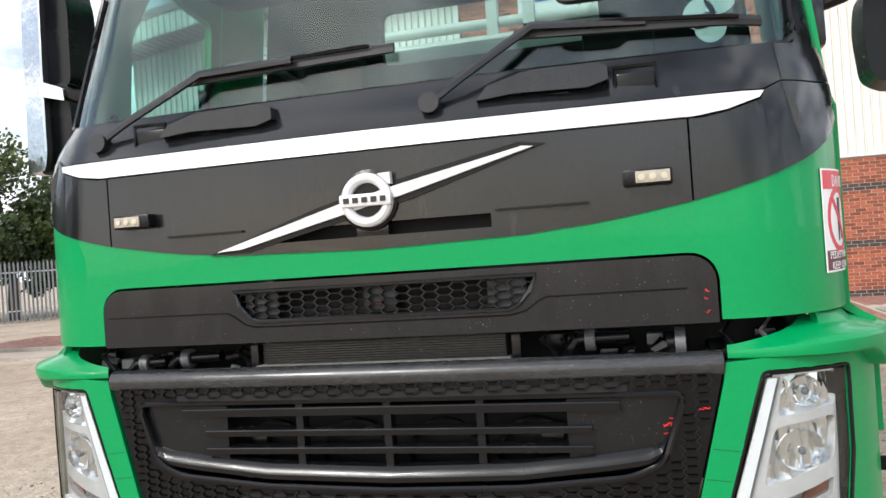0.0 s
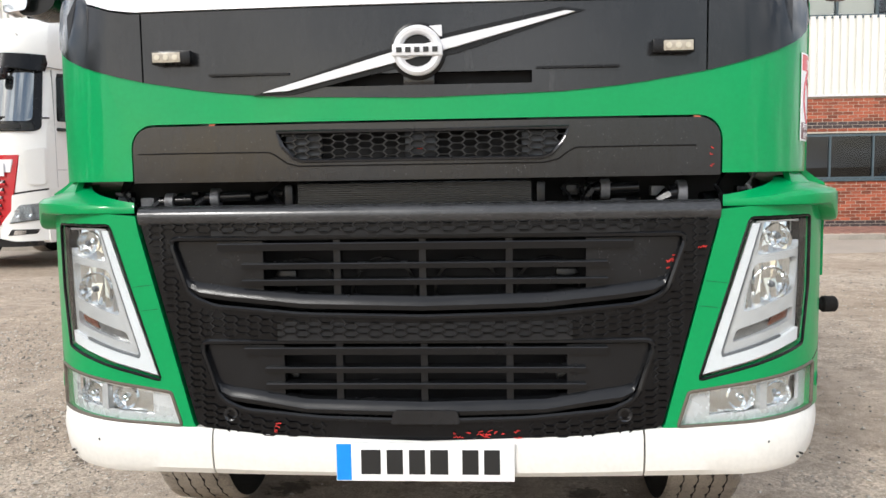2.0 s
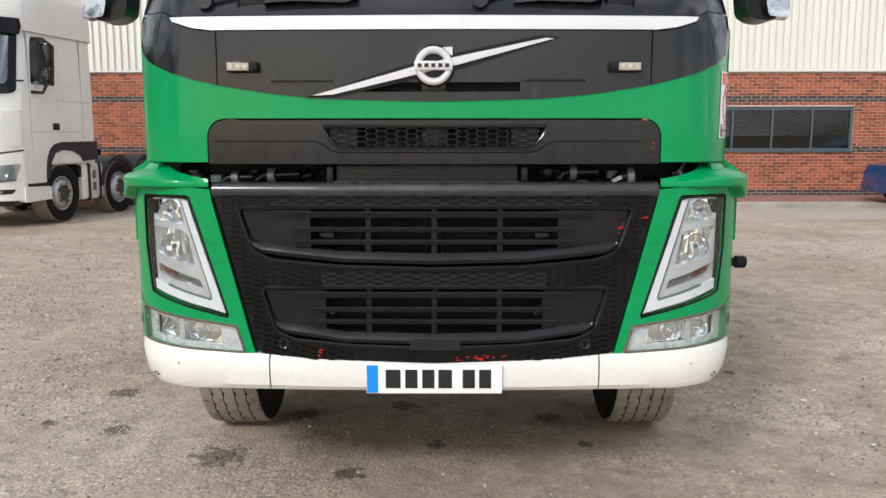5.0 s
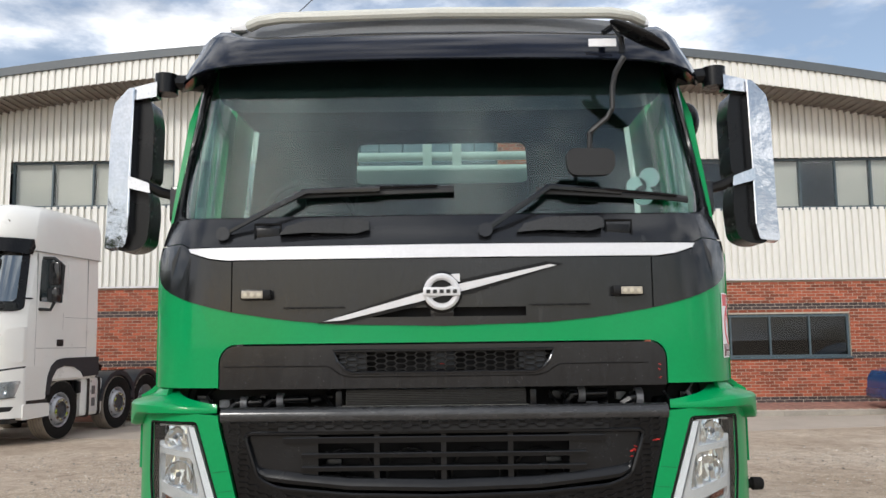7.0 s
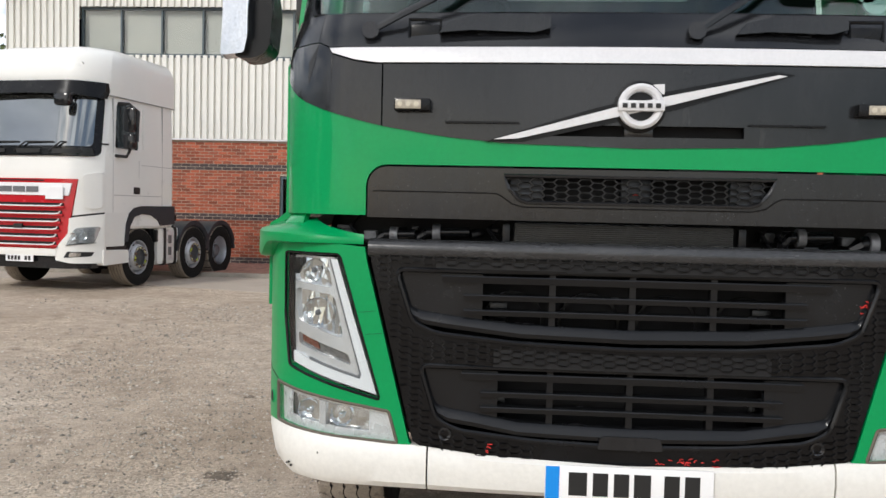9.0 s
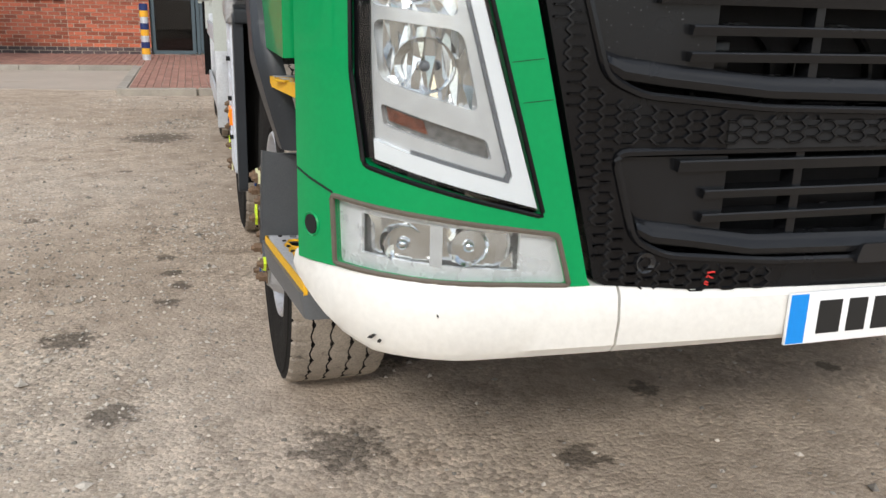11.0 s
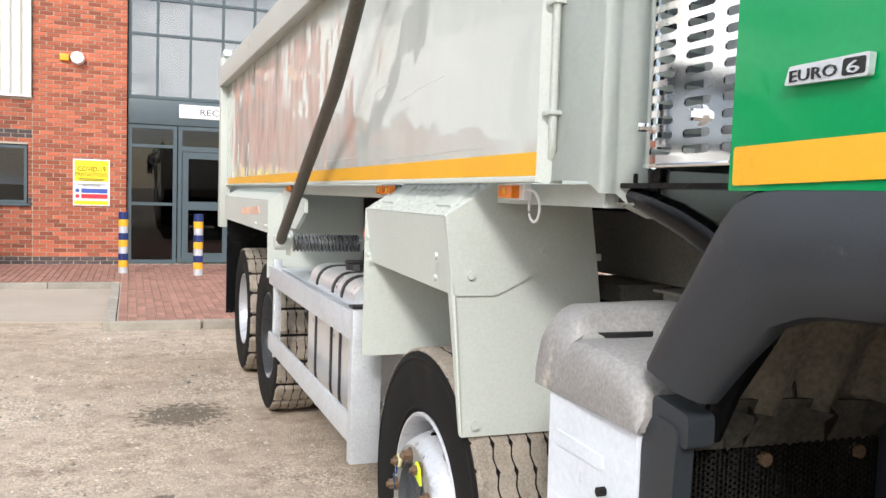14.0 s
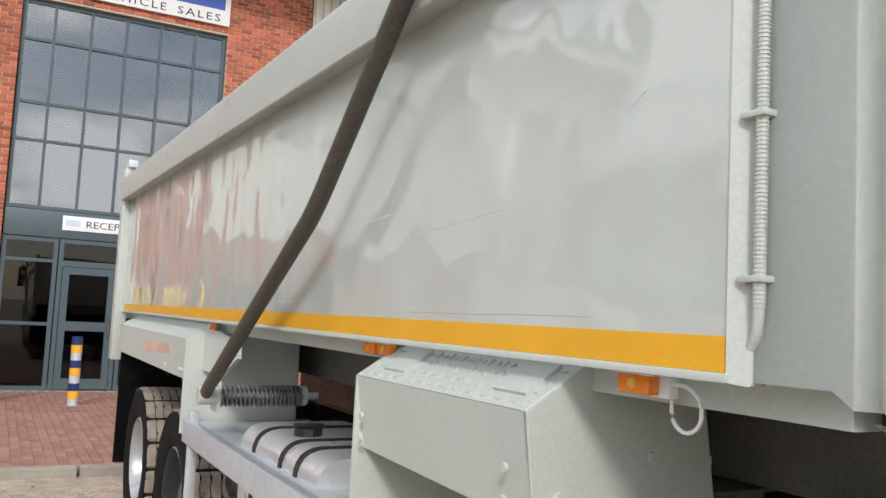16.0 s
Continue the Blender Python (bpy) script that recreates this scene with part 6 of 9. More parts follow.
        part("close_mirror", bm, BLACK_G, m).matrix_local = pose(1.18, 0.75, 2.64)


side_mirror(-1)
side_mirror(1)
part("bump_stop", cyl(B(), (1.2, 0.75, 0.90), (1.31, 0.75, 0.90), 0.035, 14), BLACK_G, truck)
U_S, Z_S, W_S, H_S = 1.183, 1.527, 0.205, 0.255


def sign_field(name, u0, u1, z0, z1, material, parent, off, label=""):
    q = [(U_S + u0 * W_S, Z_S + z0 * H_S), (U_S + u1 * W_S, Z_S + z0 * H_S), (U_S + u1 * W_S, Z_S + z1 * H_S), (U_S + u0 * W_S, Z_S + z1 * H_S)]
    return part(name, sheet(B(), on_skin(off), q, (), 0.002, [U_S + W_S * k / 10 for k in range(1, 10)]), material, parent, label)


def on_corner(ob, u, z, off):
    """Bends a flat piece of lettering onto the cab's corner."""
    for v in ob.data.vertices:
        v.co = skin(U_S + u * W_S + v.co.x, Z_S + z * H_S + v.co.y, off + v.co.z)


ds = sign_field("safety_sign", 0, 1, 0, 1, SIGN_W, truck, 0.0035, "red and white DANGER sign on the cab corner")
sign_field("red_band", 0.03, 0.97, 0.80, 0.98, SIGN_R, ds, 0.0042)
sign_field("dark_band", 0.03, 0.97, 0.02, 0.21, mat("sign_maroon", (0.12, 0.012, 0.02), 0.4, var=0.03), ds, 0.0042)
ring = [(0.5 + 0.40 * math.cos(a), 0.505 + 0.33 * math.sin(a)) for a in (2 * math.pi * k / 28 for k in range(28))]
hole = [(0.5 + 0.32 * math.cos(a), 0.505 + 0.265 * math.sin(a)) for a in (2 * math.pi * k / 28 for k in range(28))]
to = lambda pts: [(U_S + a * W_S, Z_S + b * H_S) for a, b in pts]
part("ring", sheet(B(), on_skin(0.0042), to(ring), [to(hole)], 0.002, [U_S + W_S * k / 10 for k in range(1, 10)]), SIGN_R, ds)
part("slash", sheet(B(), on_skin(0.0046), to([(0.24, 0.70), (0.30, 0.735), (0.77, 0.315), (0.71, 0.275)]), (), 0.002, [U_S + W_S * k / 10 for k in range(1, 10)]), SIGN_R, ds)
part("symbol", sheet(B(), on_skin(0.0040), to([(0.44, 0.30), (0.50, 0.30), (0.53, 0.48), (0.58, 0.31), (0.64, 0.33), (0.58, 0.55), (0.58, 0.72), (0.46, 0.72), (0.44, 0.52)]), (), 0.001, [U_S + W_S * k / 10 for k in range(1, 10)]), INK, ds)
on_corner(text("lettering", "DANGER", 0.042, Matrix(), SIGN_W, ds, 0.0003, width=0.125), 0.60, 0.825, 0.0046)
on_corner(text("lettering", "PEDESTRIANS\nKEEP CLEAR", 0.026, Matrix(), SIGN_W, ds, 0.0003, width=0.165), 0.5, 0.13, 0.0046)

# ---- wheels ----


def tread_bm(n, blocky):
    """The running surface: five ribs parted by narrow zigzag grooves with sipes, or separate blocks. Groove floors come last."""
    bm = B()
    zig = [0.0036 * (0.4, 1.0, 0.8, -0.2, -1.0, -0.6)[k % 6] for k in range(n)]
    lines = [(-0.138, 0.470, 0), (-0.1425, 0.505, 0), (-0.130, 0.511, 0)]
    for c in (-0.084, -0.029, 0.029, 0.084):
        lines += [(c - 0.0024, 0.5145 if abs(c) < 0.05 else 0.513, 1), (c - 0.0016, 0.498, 1), (c + 0.0016, 0.498, 1), (c + 0.0024, 0.5145 if abs(c) < 0.05 else 0.513, 1)]
    lines += [(0.130, 0.511, 0), (0.1425, 0.505, 0), (0.138, 0.470, 0)]
    last = len(lines) - 1
    rings = []
    for i, (s, r, z) in enumerate(lines):
        ring = []
        for k in range(n):
            rr, ss = r, s
            if i in (1, last - 1) and k % 6 == 0:
                rr -= 0.012
            if i in (2, last - 2) and k % 6 == 0:
                rr -= 0.004
            if 2 < i < last - 2 and (i - 3) % 4 in (0, 3) and k % 6 == 1:
                ss += 0.0045 * (-1 if (i - 3) % 4 == 0 else 1)
            if blocky and k % 10 in (0, 1) and r > 0.5:
                rr -= 0.015
            a = 2 * math.pi * k / n
            ring.append(bm.verts.new((ss + z * zig[k], rr * math.cos(a), rr * math.sin(a))))
        rings.append(ring)
    for i, (a, b) in enumerate(zip(rings, rings[1:])):
        floor = lines[i][1] < 0.5 or lines[i + 1][1] < 0.5
        for k in range(n):
            f = bm.faces.new((a[k], a[(k + 1) % n], b[(k + 1) % n], b[k]))
            # groove floors and block gaps get undusted black, painting in deep-groove shade
            f.material_index = 1 if floor and 2 < i < last - 3 or (blocky and k % 10 == 0 and not floor) else 0
    return bm


def rim_disc(n, profile, skip):
    bm, rings = B(), []
    for r, s in profile:
        rings.append([bm.verts.new((s, r * math.cos(2 * math.pi * k / n), r * math.sin(2 * math.pi * k / n))) for k in range(n)])
    for i in range(len(rings) - 1):
        for k in range(n):
            if not skip(i, k):
                a, b = rings[i], rings[i + 1]
                bm.faces.new((a[k], a[(k + 1) % n], b[(k + 1) % n], b[k]))
    bmesh.ops.solidify(bm, geom=bm.faces[:], thickness=0.008)
    return bm


def tyre(w, blocky):
    t = part("tyre", lathe(B(), [(0.285, 0.10), (0.30, 0.125), (0.36, 0.148), (0.43, 0.152), (0.482, 0.1475), (0.500, 0.1435), (0.500, 0.13), (0.495, 0.12), (0.495, -0.12), (0.500, -0.13), (0.500, -0.1435), (0.482, -0.1475), (0.43, -0.152), (0.36, -0.148), (0.315, -0.135), (0.30, -0.128), (0.285, -0.10)], "x", 72), RUBBER, w, "worn black tyre")
    part("tread", tread_bm(240 if not blocky else 180, blocky), TREAD, t, "dusty worn tread", smooth=False).data.materials.append(RUBBER)
    part("sidewall_rib", lathe(B(), [(0.470, -0.149), (0.474, -0.1515), (0.479, -0.1515), (0.483, -0.147)], "x", 72), RUBBER, t)
    part("bead_ring", lathe(B(), [(0.312, -0.134), (0.316, -0.139), (0.322, -0.139), (0.327, -0.138)], "x", 72), RUBBER, t)
    return t


def pierced_disc(profile, rc, sc, wide, high, n=10, phase=0.0):
    """A dished disc turned round x with n oval holes; profile runs (radius, along) from the outside in."""
    pts = [Vector(p) for p in profile]
    run = [0.0]
    for p, q in zip(pts, pts[1:]):
        run.append(run[-1] + (q - p).length)
    mid = min(range(201), key=lambda k: abs(float(np.interp(run[-1] * k / 200, run, [p.x for p in pts])) - rc)) * run[-1] / 200

    def put(u, t, d):
        u, t = u / rc, max(0.0, min(run[-1], t))
        r, s = float(np.interp(t, run, [p.x for p in pts])) - 0.4 * d, float(np.interp(t, run, [p.y for p in pts])) + d
        return Vector((s, r * math.cos(u), r * math.sin(u)))
    bm, length, top = B(), 2 * math.pi * rc / n, run[-1]

    def frame_point(a):
        """Where a ray from the hole's middle leaves its sector."""
        c, s = math.cos(a), math.sin(a)
        k = min(length / 2 / abs(c) if abs(c) > 1e-6 else 9, (top - mid) / s if s > 1e-6 else mid / -s if s < -1e-6 else 9)
        return k * c, k * s
    cs, cw = math.atan2(top - mid, length / 2), math.atan2(mid, length / 2)
    angles = sorted({round(2 * math.pi * q / 28, 6) for q in range(28)} | {round(a % (2 * math.pi), 6) for a in (cs, math.pi - cs, math.pi + cw, -cw)})
    for k in range(n):
        c0, rings = length * (k + 0.5 + phase), []
        for f in (0.0, 0.15, 0.35, 0.6, 0.8, 1.0):
            row = []
            for a in angles:
                e, o = (wide * math.cos(a), high * math.sin(a)), frame_point(a)
                row.append((c0 + e[0] + (o[0] - e[0]) * f, mid + e[1] + (o[1] - e[1]) * f))
            rings.append((row, [bm.verts.new(put(u, t, 0)) for u, t in row], [bm.verts.new(put(u, t, 0.010)) for u, t in row]))
        for (_, a, c), (_, b, d) in zip(rings, rings[1:]):
            for q in range(len(angles)):
                w = (q + 1) % len(angles)
                bm.faces.new((a[q], a[w], b[w], b[q]))
                bm.faces.new((c[q], d[q], d[w], c[w]))
        _, a, c = rings[0]
        for q in range(len(angles)):
            w = (q + 1) % len(angles)
            bm.faces.new((a[q], c[q], c[w], a[w]))
    bmesh.ops.remove_doubles(bm, verts=bm.verts, dist=0.0004)
    return bm


def steer_wheel(name="front_wheel"):
    w = new(name)
    tyre(w, False)
    r = part("rim", lathe(B(), [(0.300, -0.124), (0.302, -0.134), (0.297, -0.140), (0.289, -0.138), (0.284, -0.126), (0.278, -0.085), (0.268, -0.03), (0.262, 0.02), (0.255, 0.02)], "x", 72), RIM, w, "scuffed silver-painted steel rim")
    part("wheel_disc", pierced_disc([(0.266, -0.020), (0.260, -0.030), (0.250, -0.058), (0.236, -0.105), (0.222, -0.143), (0.210, -0.164), (0.198, -0.171), (0.150, -0.171)], 0.238, -0.06, 0.031, 0.022), RIM, r, "dished silver disc with round hand holes")
    # added near-black cone and barrel colour give the hand holes their inner shade
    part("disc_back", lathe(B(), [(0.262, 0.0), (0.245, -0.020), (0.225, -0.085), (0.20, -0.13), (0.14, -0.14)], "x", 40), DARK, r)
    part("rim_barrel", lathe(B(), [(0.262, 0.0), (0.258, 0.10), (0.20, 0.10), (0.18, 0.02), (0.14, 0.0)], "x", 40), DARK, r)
    part("wheel_flange", lathe(B(), [(0.199, -0.1710), (0.197, -0.1735), (0.144, -0.1735), (0.140, -0.1545)], "x", 48), FLANGE, r, "grimy grey bolt flange")
    h = part("hub", lathe(B(), [(0.146, -0.1735), (0.141, -0.1755), (0.136, -0.1645), (0.132, -0.1485), (0.09, -0.1455), (0.06, -0.1505), (0.03, -0.1525), (0.0, -0.1525)], "x", 40), HUB_D, w, "dark recessed hub cover")
    for k in range(5):
        a = 2 * math.pi * k / 5 + 0.4
        part("hub_rib", box(B(), -0.1565, -0.1465, -0.006, 0.006, 0.03, 0.13, 0.003), HUB_D, h).matrix_local = pose(0, 0, 0, math.degrees(a), 0, 0)
    for k in range(10):
        a = 2 * math.pi * (k + 0.35) / 10
        c = Vector((0, 0.1675 * math.cos(a), 0.1675 * math.sin(a)))
        nut = part("wheel_nut", cyl(B(), c + Vector((-0.1705, 0, 0)), c + Vector((-0.2005, 0, 0)), 0.0175, 6), RUST, w, "rusty wheel nut", smooth=False)
        part("washer", cyl(B(), c + Vector((-0.1715, 0, 0)), c + Vector((-0.1785, 0, 0)), 0.024, 16), RUST, nut)
        part("stud", cyl(B(), c + Vector((-0.2005, 0, 0)), c + Vector((-0.2105, 0, 0)), 0.0105, 10, 0.008), RUST, nut)
        if k % 10 in (1, 2, 3, 5, 7, 9):
            b = a + (1.9 if k % 2 else -1.7)
            tip = Vector((0, math.cos(b), math.sin(b)))
            sd = Vector((0, -math.sin(b), math.cos(b)))
            bm = B()
            lo = [c + tip * 0.055, c + sd * 0.022 + tip * 0.01, c - tip * 0.022 + sd * 0.012, c - tip * 0.022 - sd * 0.012, c - sd * 0.022 + tip * 0.01]
            f = [bm.verts.new(p + Vector((-0.1905, 0, 0))) for p in lo]
            g = [bm.verts.new(p + Vector((-0.1825, 0, 0))) for p in lo]
            bm.faces.new(f), bm.faces.new(g[::-1])
            for i in range(5):
                bm.faces.new((f[i], g[i], g[(i + 1) % 5], f[(i + 1) % 5]))
            part("nut_pointer", bm, INDIC_Y if k in (5, 9) else INDIC, nut, "lime plastic nut pointer" if k in (5, 9) else "pale plastic nut pointer", smooth=False)
        elif k in (0, 6):
            a2 = 2 * math.pi * (k + 1.35) / 10
            c2 = Vector((0, 0.1675 * math.cos(a2), 0.1675 * math.sin(a2)))
            part("nut_link", tube(B(), [c + Vector((-0.1845, 0, 0.02)), c.lerp(c2, 0.4) * 1.04 + Vector((-0.1905, 0, 0)), c.lerp(c2, 0.6) * 0.90 + Vector((-0.1905, 0, 0)), c2 + Vector((-0.1845, 0, -0.02))], 0.0035, 5), BLUE, nut, "blue wire nut link")
    return w


def drive_wheel(name="rear_wheel"):
    w = new(name)
    tyre(w, True)
    r = part("rim", rim_disc(60, [(0.298, -0.128), (0.292, -0.136), (0.284, -0.128), (0.268, -0.08), (0.258, 0.02), (0.245, 0.04), (0.22, 0.045), (0.19, 0.05), (0.12, 0.055), (0.09, 0.055)],
                                  lambda i, k: i == 6 and k % 6 in (0, 1, 2)), RIM, w, "silver-painted dished steel rim")
    part("hub", lathe(B(), [(0.125, 0.055), (0.12, -0.06), (0.09, -0.08), (0.0, -0.082)], "x", 30), HUB, w, "grimy drive hub")
    for k in range(10):
        a = 2 * math.pi * k / 10
        c = Vector((0, 0.1675 * math.cos(a), 0.1675 * math.sin(a)))
        part("wheel_nut", cyl(B(), c + Vector((0.05, 0, 0)), c + Vector((0.015, 0, 0)), 0.0185, 6), RUST, w, smooth=False)
    inner = part("inner_tyre", lathe(B(), [(0.285, 0.20), (0.36, 0.18), (0.45, 0.178), (0.50, 0.19), (0.512, 0.21), (0.512, 0.44), (0.50, 0.46), (0.36, 0.47), (0.285, 0.45)], "x", 60), TREAD, w, "dusty inner twin tyre")
    return w


def put_wheel(w, m):
    w.parent = truck
    w.matrix_local = m


W1 = steer_wheel()
put_wheel(W1, pose(-1.035, 1.32, 0.512, 18, 0, 0))
for x, y, a, turn in ((-1.035, 3.26, 140, 0), (1.035, 1.32, 60, 180), (1.035, 3.26, 20, 180)):
    c = copy_thing(W1, Matrix())
    put_wheel(c, pose(x, y, 0.512, a if not turn else -a, 0, turn))
W3 = drive_wheel()
put_wheel(W3, pose(-1.03, 6.6, 0.512, 10, 0, 0))
for x, y, a, turn in ((-1.03, 7.95, 77, 0), (1.03, 6.6, 15, 180), (1.03, 7.95, 40, 180)):
    c = copy_thing(W3, Matrix())
    put_wheel(c, pose(x, y, 0.512, a if not turn else -a, 0, turn))

# ---- chassis, steps, arch ----


def yz(x):
    return lambda a, b, d: Vector((x + d, a, b))


def chassis():
    for x in (-0.42, 0.42):
        part("chassis_rail", box(B(), x - 0.04, x + 0.04, 0.5, 9.0, 0.82, 1.1), BLACK_G, truck, "black steel chassis rail")
    part("engine", box(B(), -0.55, 0.55, 0.35, 1.7, 0.6, 1.45, 0.05), BLACK_G, truck, "dark engine block")
    rc = random.Random(21)
    for _ in range(16):
        y, z, w = rc.uniform(0.85, 1.6), rc.uniform(0.75, 1.35), rc.uniform(0.03, 0.09)
        part("engine_fitting", box(B(), -0.56 - rc.uniform(0.02, 0.08), -0.5, y, y + w * 1.6, z, z + w, 0.008), rc.choice((BLACK_G, HUB, GREY_P, MUD)), truck)
    for _ in range(7):
        y, z = rc.uniform(0.8, 1.5), rc.uniform(0.8, 1.3)
        part("engine_hose", tube(B(), [(-0.58, y, z), (-0.62, y + 0.1, z + rc.uniform(-0.08, 0.08)), (-0.6, y + 0.25, z + rc.uniform(-0.1, 0.1))], rc.uniform(0.01, 0.02), 8), rc.choice((BLACK_G, GREY_P)), truck)
    for y in (1.32, 3.26):
        part("axle", cyl(B(), (-0.85, y, 0.46), (0.85, y, 0.46), 0.07, 12), BLACK_G, truck)
    for y in (6.6, 7.95):
        part("axle", cyl(B(), (-0.85, y, 0.512), (0.85, y, 0.512), 0.11, 14), BLACK_G, truck)
    # added near-black block stands in for the shade between the chassis rails
    part("gearbox", box(B(), -0.5, 0.5, 1.7, 3.6, 0.62, 1.2, 0.06), DARK, truck, "near-black block standing in for the dark depth under the body")
    for x, y, z, r in ((-0.56, 2.0, 1.12, 0.03), (-0.60, 2.5, 1.16, 0.025), (-0.58, 3.0, 1.10, 0.035)):
        part("air_line", tube(B(), [(x, y - 0.25, z), (x - 0.03, y, z + 0.03), (x, y + 0.3, z - 0.02)], r, 8), BLACK_G, truck)
    part("cab_underside", box(B(), -0.58, 1.0, 0.75, 1.78, 1.30, 1.43), DARK, truck)
    part("sump_guard", box(B(), -0.7, 0.7, 0.1, 0.4, 0.6, 0.64), DARK, truck)


def arch(s):
    outer = [(0.650, 0.868), (0.652, 0.92), (0.645, 1.03), (0.651, 1.07), (0.664, 1.115), (0.692, 1.17), (0.735, 1.24), (0.785, 1.302), (0.845, 1.362), (0.923, 1.43), (1.02, 1.484), (1.14, 1.527), (1.29, 1.541), (1.53, 1.545), (1.69, 1.545), (1.745, 1.536), (1.775, 1.512), (1.852, 1.40), (1.915, 1.315), (1.955, 1.25)]
    inner = [(0.752, 0.868), (0.758, 0.94), (0.762, 1.02), (0.793, 1.092), (0.828, 1.152), (0.868, 1.203), (0.928, 1.254), (0.99, 1.303), (1.061, 1.342), (1.169, 1.37), (1.31, 1.379), (1.47, 1.380), (1.59, 1.372), (1.66, 1.350), (1.735, 1.28), (1.797, 1.212)]
    bm = B()

    # a rounded cross-section carried along the arch
    def along(poly, t):
        pts = [Vector(p) for p in poly]
        run = [0.0]
        for p, q in zip(pts, pts[1:]):
            run.append(run[-1] + (q - p).length)
        f = t * run[-1]
        return Vector((float(np.interp(f, run, [p.x for p in pts])), float(np.interp(f, run, [p.y for p in pts]))))
    shares = [i / 44 for i in range(45)]
    rows = []
    for t in shares:
        a, b = along(outer, t), along(inner, t)
        sec = [(0.0, -1.21), (0.0, -1.23), (0.06, -1.252), (0.22, -1.268), (0.7, -1.272), (0.88, -1.262), (0.97, -1.25), (1.0, -1.236), (0.985, -1.222), (0.1, -1.212)]
        row = []
        for k, x in sec:
            p = Vector((x + 0.06 * max(0.0, 1 - t / 0.14) ** 1.2, *a.lerp(b, k)))
            row.append(bm.verts.new((-s * p.x, p.y, p.z)))
        rows.append(row)
    for p, q in zip(rows, rows[1:]):
        for j in range(len(p) - 1):
            bm.faces.new((p[j], p[j + 1], q[j + 1], q[j]))
    bm.faces.new(rows[0]), bm.faces.new(rows[-1])
    a = part("wheel_arch", bm, GREY_P, truck, "scuffed dark grey plastic wheel arch")
    # muddy liner and the rear flap
    bm, rows = B(), []
    for i in range(25):
        t = radians(100 + 32 * i / 24)
        rr = 0.74
        rows.append([bm.verts.new((s * x, 1.36 + rr * math.cos(t), 0.56 + rr * 1.06 * math.sin(t))) for x in (1.2, 1.05, 0.9, 0.7)])
    for p, q in zip(rows, rows[1:]):
        for j in range(3):
            bm.faces.new((p[j], p[j + 1], q[j + 1], q[j]))
    bmesh.ops.solidify(bm, geom=bm.faces[:], thickness=0.012)
    part("arch_liner", bm, BLACK_G, truck, "black plastic inner wheel liner")
    # the torn liner flap behind the wheel, with folded pockets along its lower edge
    bm, rows = B(), []
    for i in range(15):
        t = i / 14
        yy, zz = 1.79 + 0.14 * t ** 0.75, 1.43 - 0.285 * t ** 1.1
        x0, x1 = 1.12 - 0.012 * t, 0.70 + 0.012 * t
        rows.append([bm.verts.new((s * (x0 + (x1 - x0) * k / 16), yy + 0.012 * math.sin(k * 1.15 + 0.6) * (0.3 + t), zz + 0.010 * math.sin(k * 0.7) * t)) for k in range(17)])
    for p, q in zip(rows, rows[1:]):
        for j in range(16):
            bm.faces.new((p[j], p[j + 1], q[j + 1], q[j]))
    bmesh.ops.solidify(bm, geom=bm.faces[:], thickness=0.006)
    part("liner_flap", bm, MUD, truck, "mud-caked hanging liner flap")
    # a ledge under it with folded webs, resting on the cooler
    lp = part("liner_ledge", sheet(B(), lambda a2, b2, d: Vector((s * a2, 1.948 - 0.03 * (b2 - 1.09) / 0.08 + d, b2)), rounded([(1.16, 1.088), (0.70, 1.078), (0.70, 1.155), (0.93, 1.175), (1.14, 1.185)], 0.01), (), 0.008, [0.75 + 0.05 * k for k in range(9)]), MUD_D, truck, "dark folded ledge of the liner")
    for x0, dx, dz in ((1.10, -0.03, 0.0), (1.045, 0.04, 0.005), (0.97, -0.05, 0.0), (0.86, 0.05, -0.004), (0.79, -0.03, 0.0)):
        bm = B()
        vs = [bm.verts.new((s * x, y, z + dz)) for x, y, z in ((x0, 1.945, 1.168), (x0 + dx, 1.865, 1.158), (x0 + dx * 0.3, 1.930, 1.088))]
        bm.faces.new(vs)
        bmesh.ops.solidify(bm, geom=bm.faces[:], thickness=0.006)
        part("web", bm, MUD_D, lp, smooth=False)
    part("liner_strip", tube(B(), [(s * 1.14, 1.76, 1.38), (s * 1.15, 1.79, 1.31), (s * 1.165, 1.85, 1.21), (s * 1.175, 1.88, 1.13)], 0.03, 8, flat=0.3), BLACK_G, truck)
    fl = part("mud_flap", prism(B(), rounded([(1.885, 0.50), (1.945, 0.50), (1.945, 1.12), (1.915, 1.17), (1.85, 1.16)], 0.015), lambda a2, b2, d: Vector((s * (1.255 - d), a2, b2)), 0.035), GREY_P, truck, "dark grey flap edge")
    part("flap_bracket", prism(B(), rounded([(1.83, 1.13), (1.925, 1.15), (1.925, 1.20), (1.83, 1.185)], 0.012), lambda a2, b2, d: Vector((s * (1.250 - d), a2, b2)), 0.05), GREY_P, truck)
    ms = part("mesh_panel", box(B(), *sorted((s * 0.55, s * 1.22)), 1.955, 1.985, 0.52, 1.17, 0.006), mat("black_cooler", (0.008, 0.008, 0.008), 0.7, spec=0.2, var=0.4, fine=60, bump=0.5), truck, "black finned cooler panel")
    for i in range(13):
        x = 0.60 + i * 0.05
        part("fin", box(B(), *sorted((s * x, s * (x + 0.014))), 1.949, 1.956, 0.56, 1.08), DARK, ms)
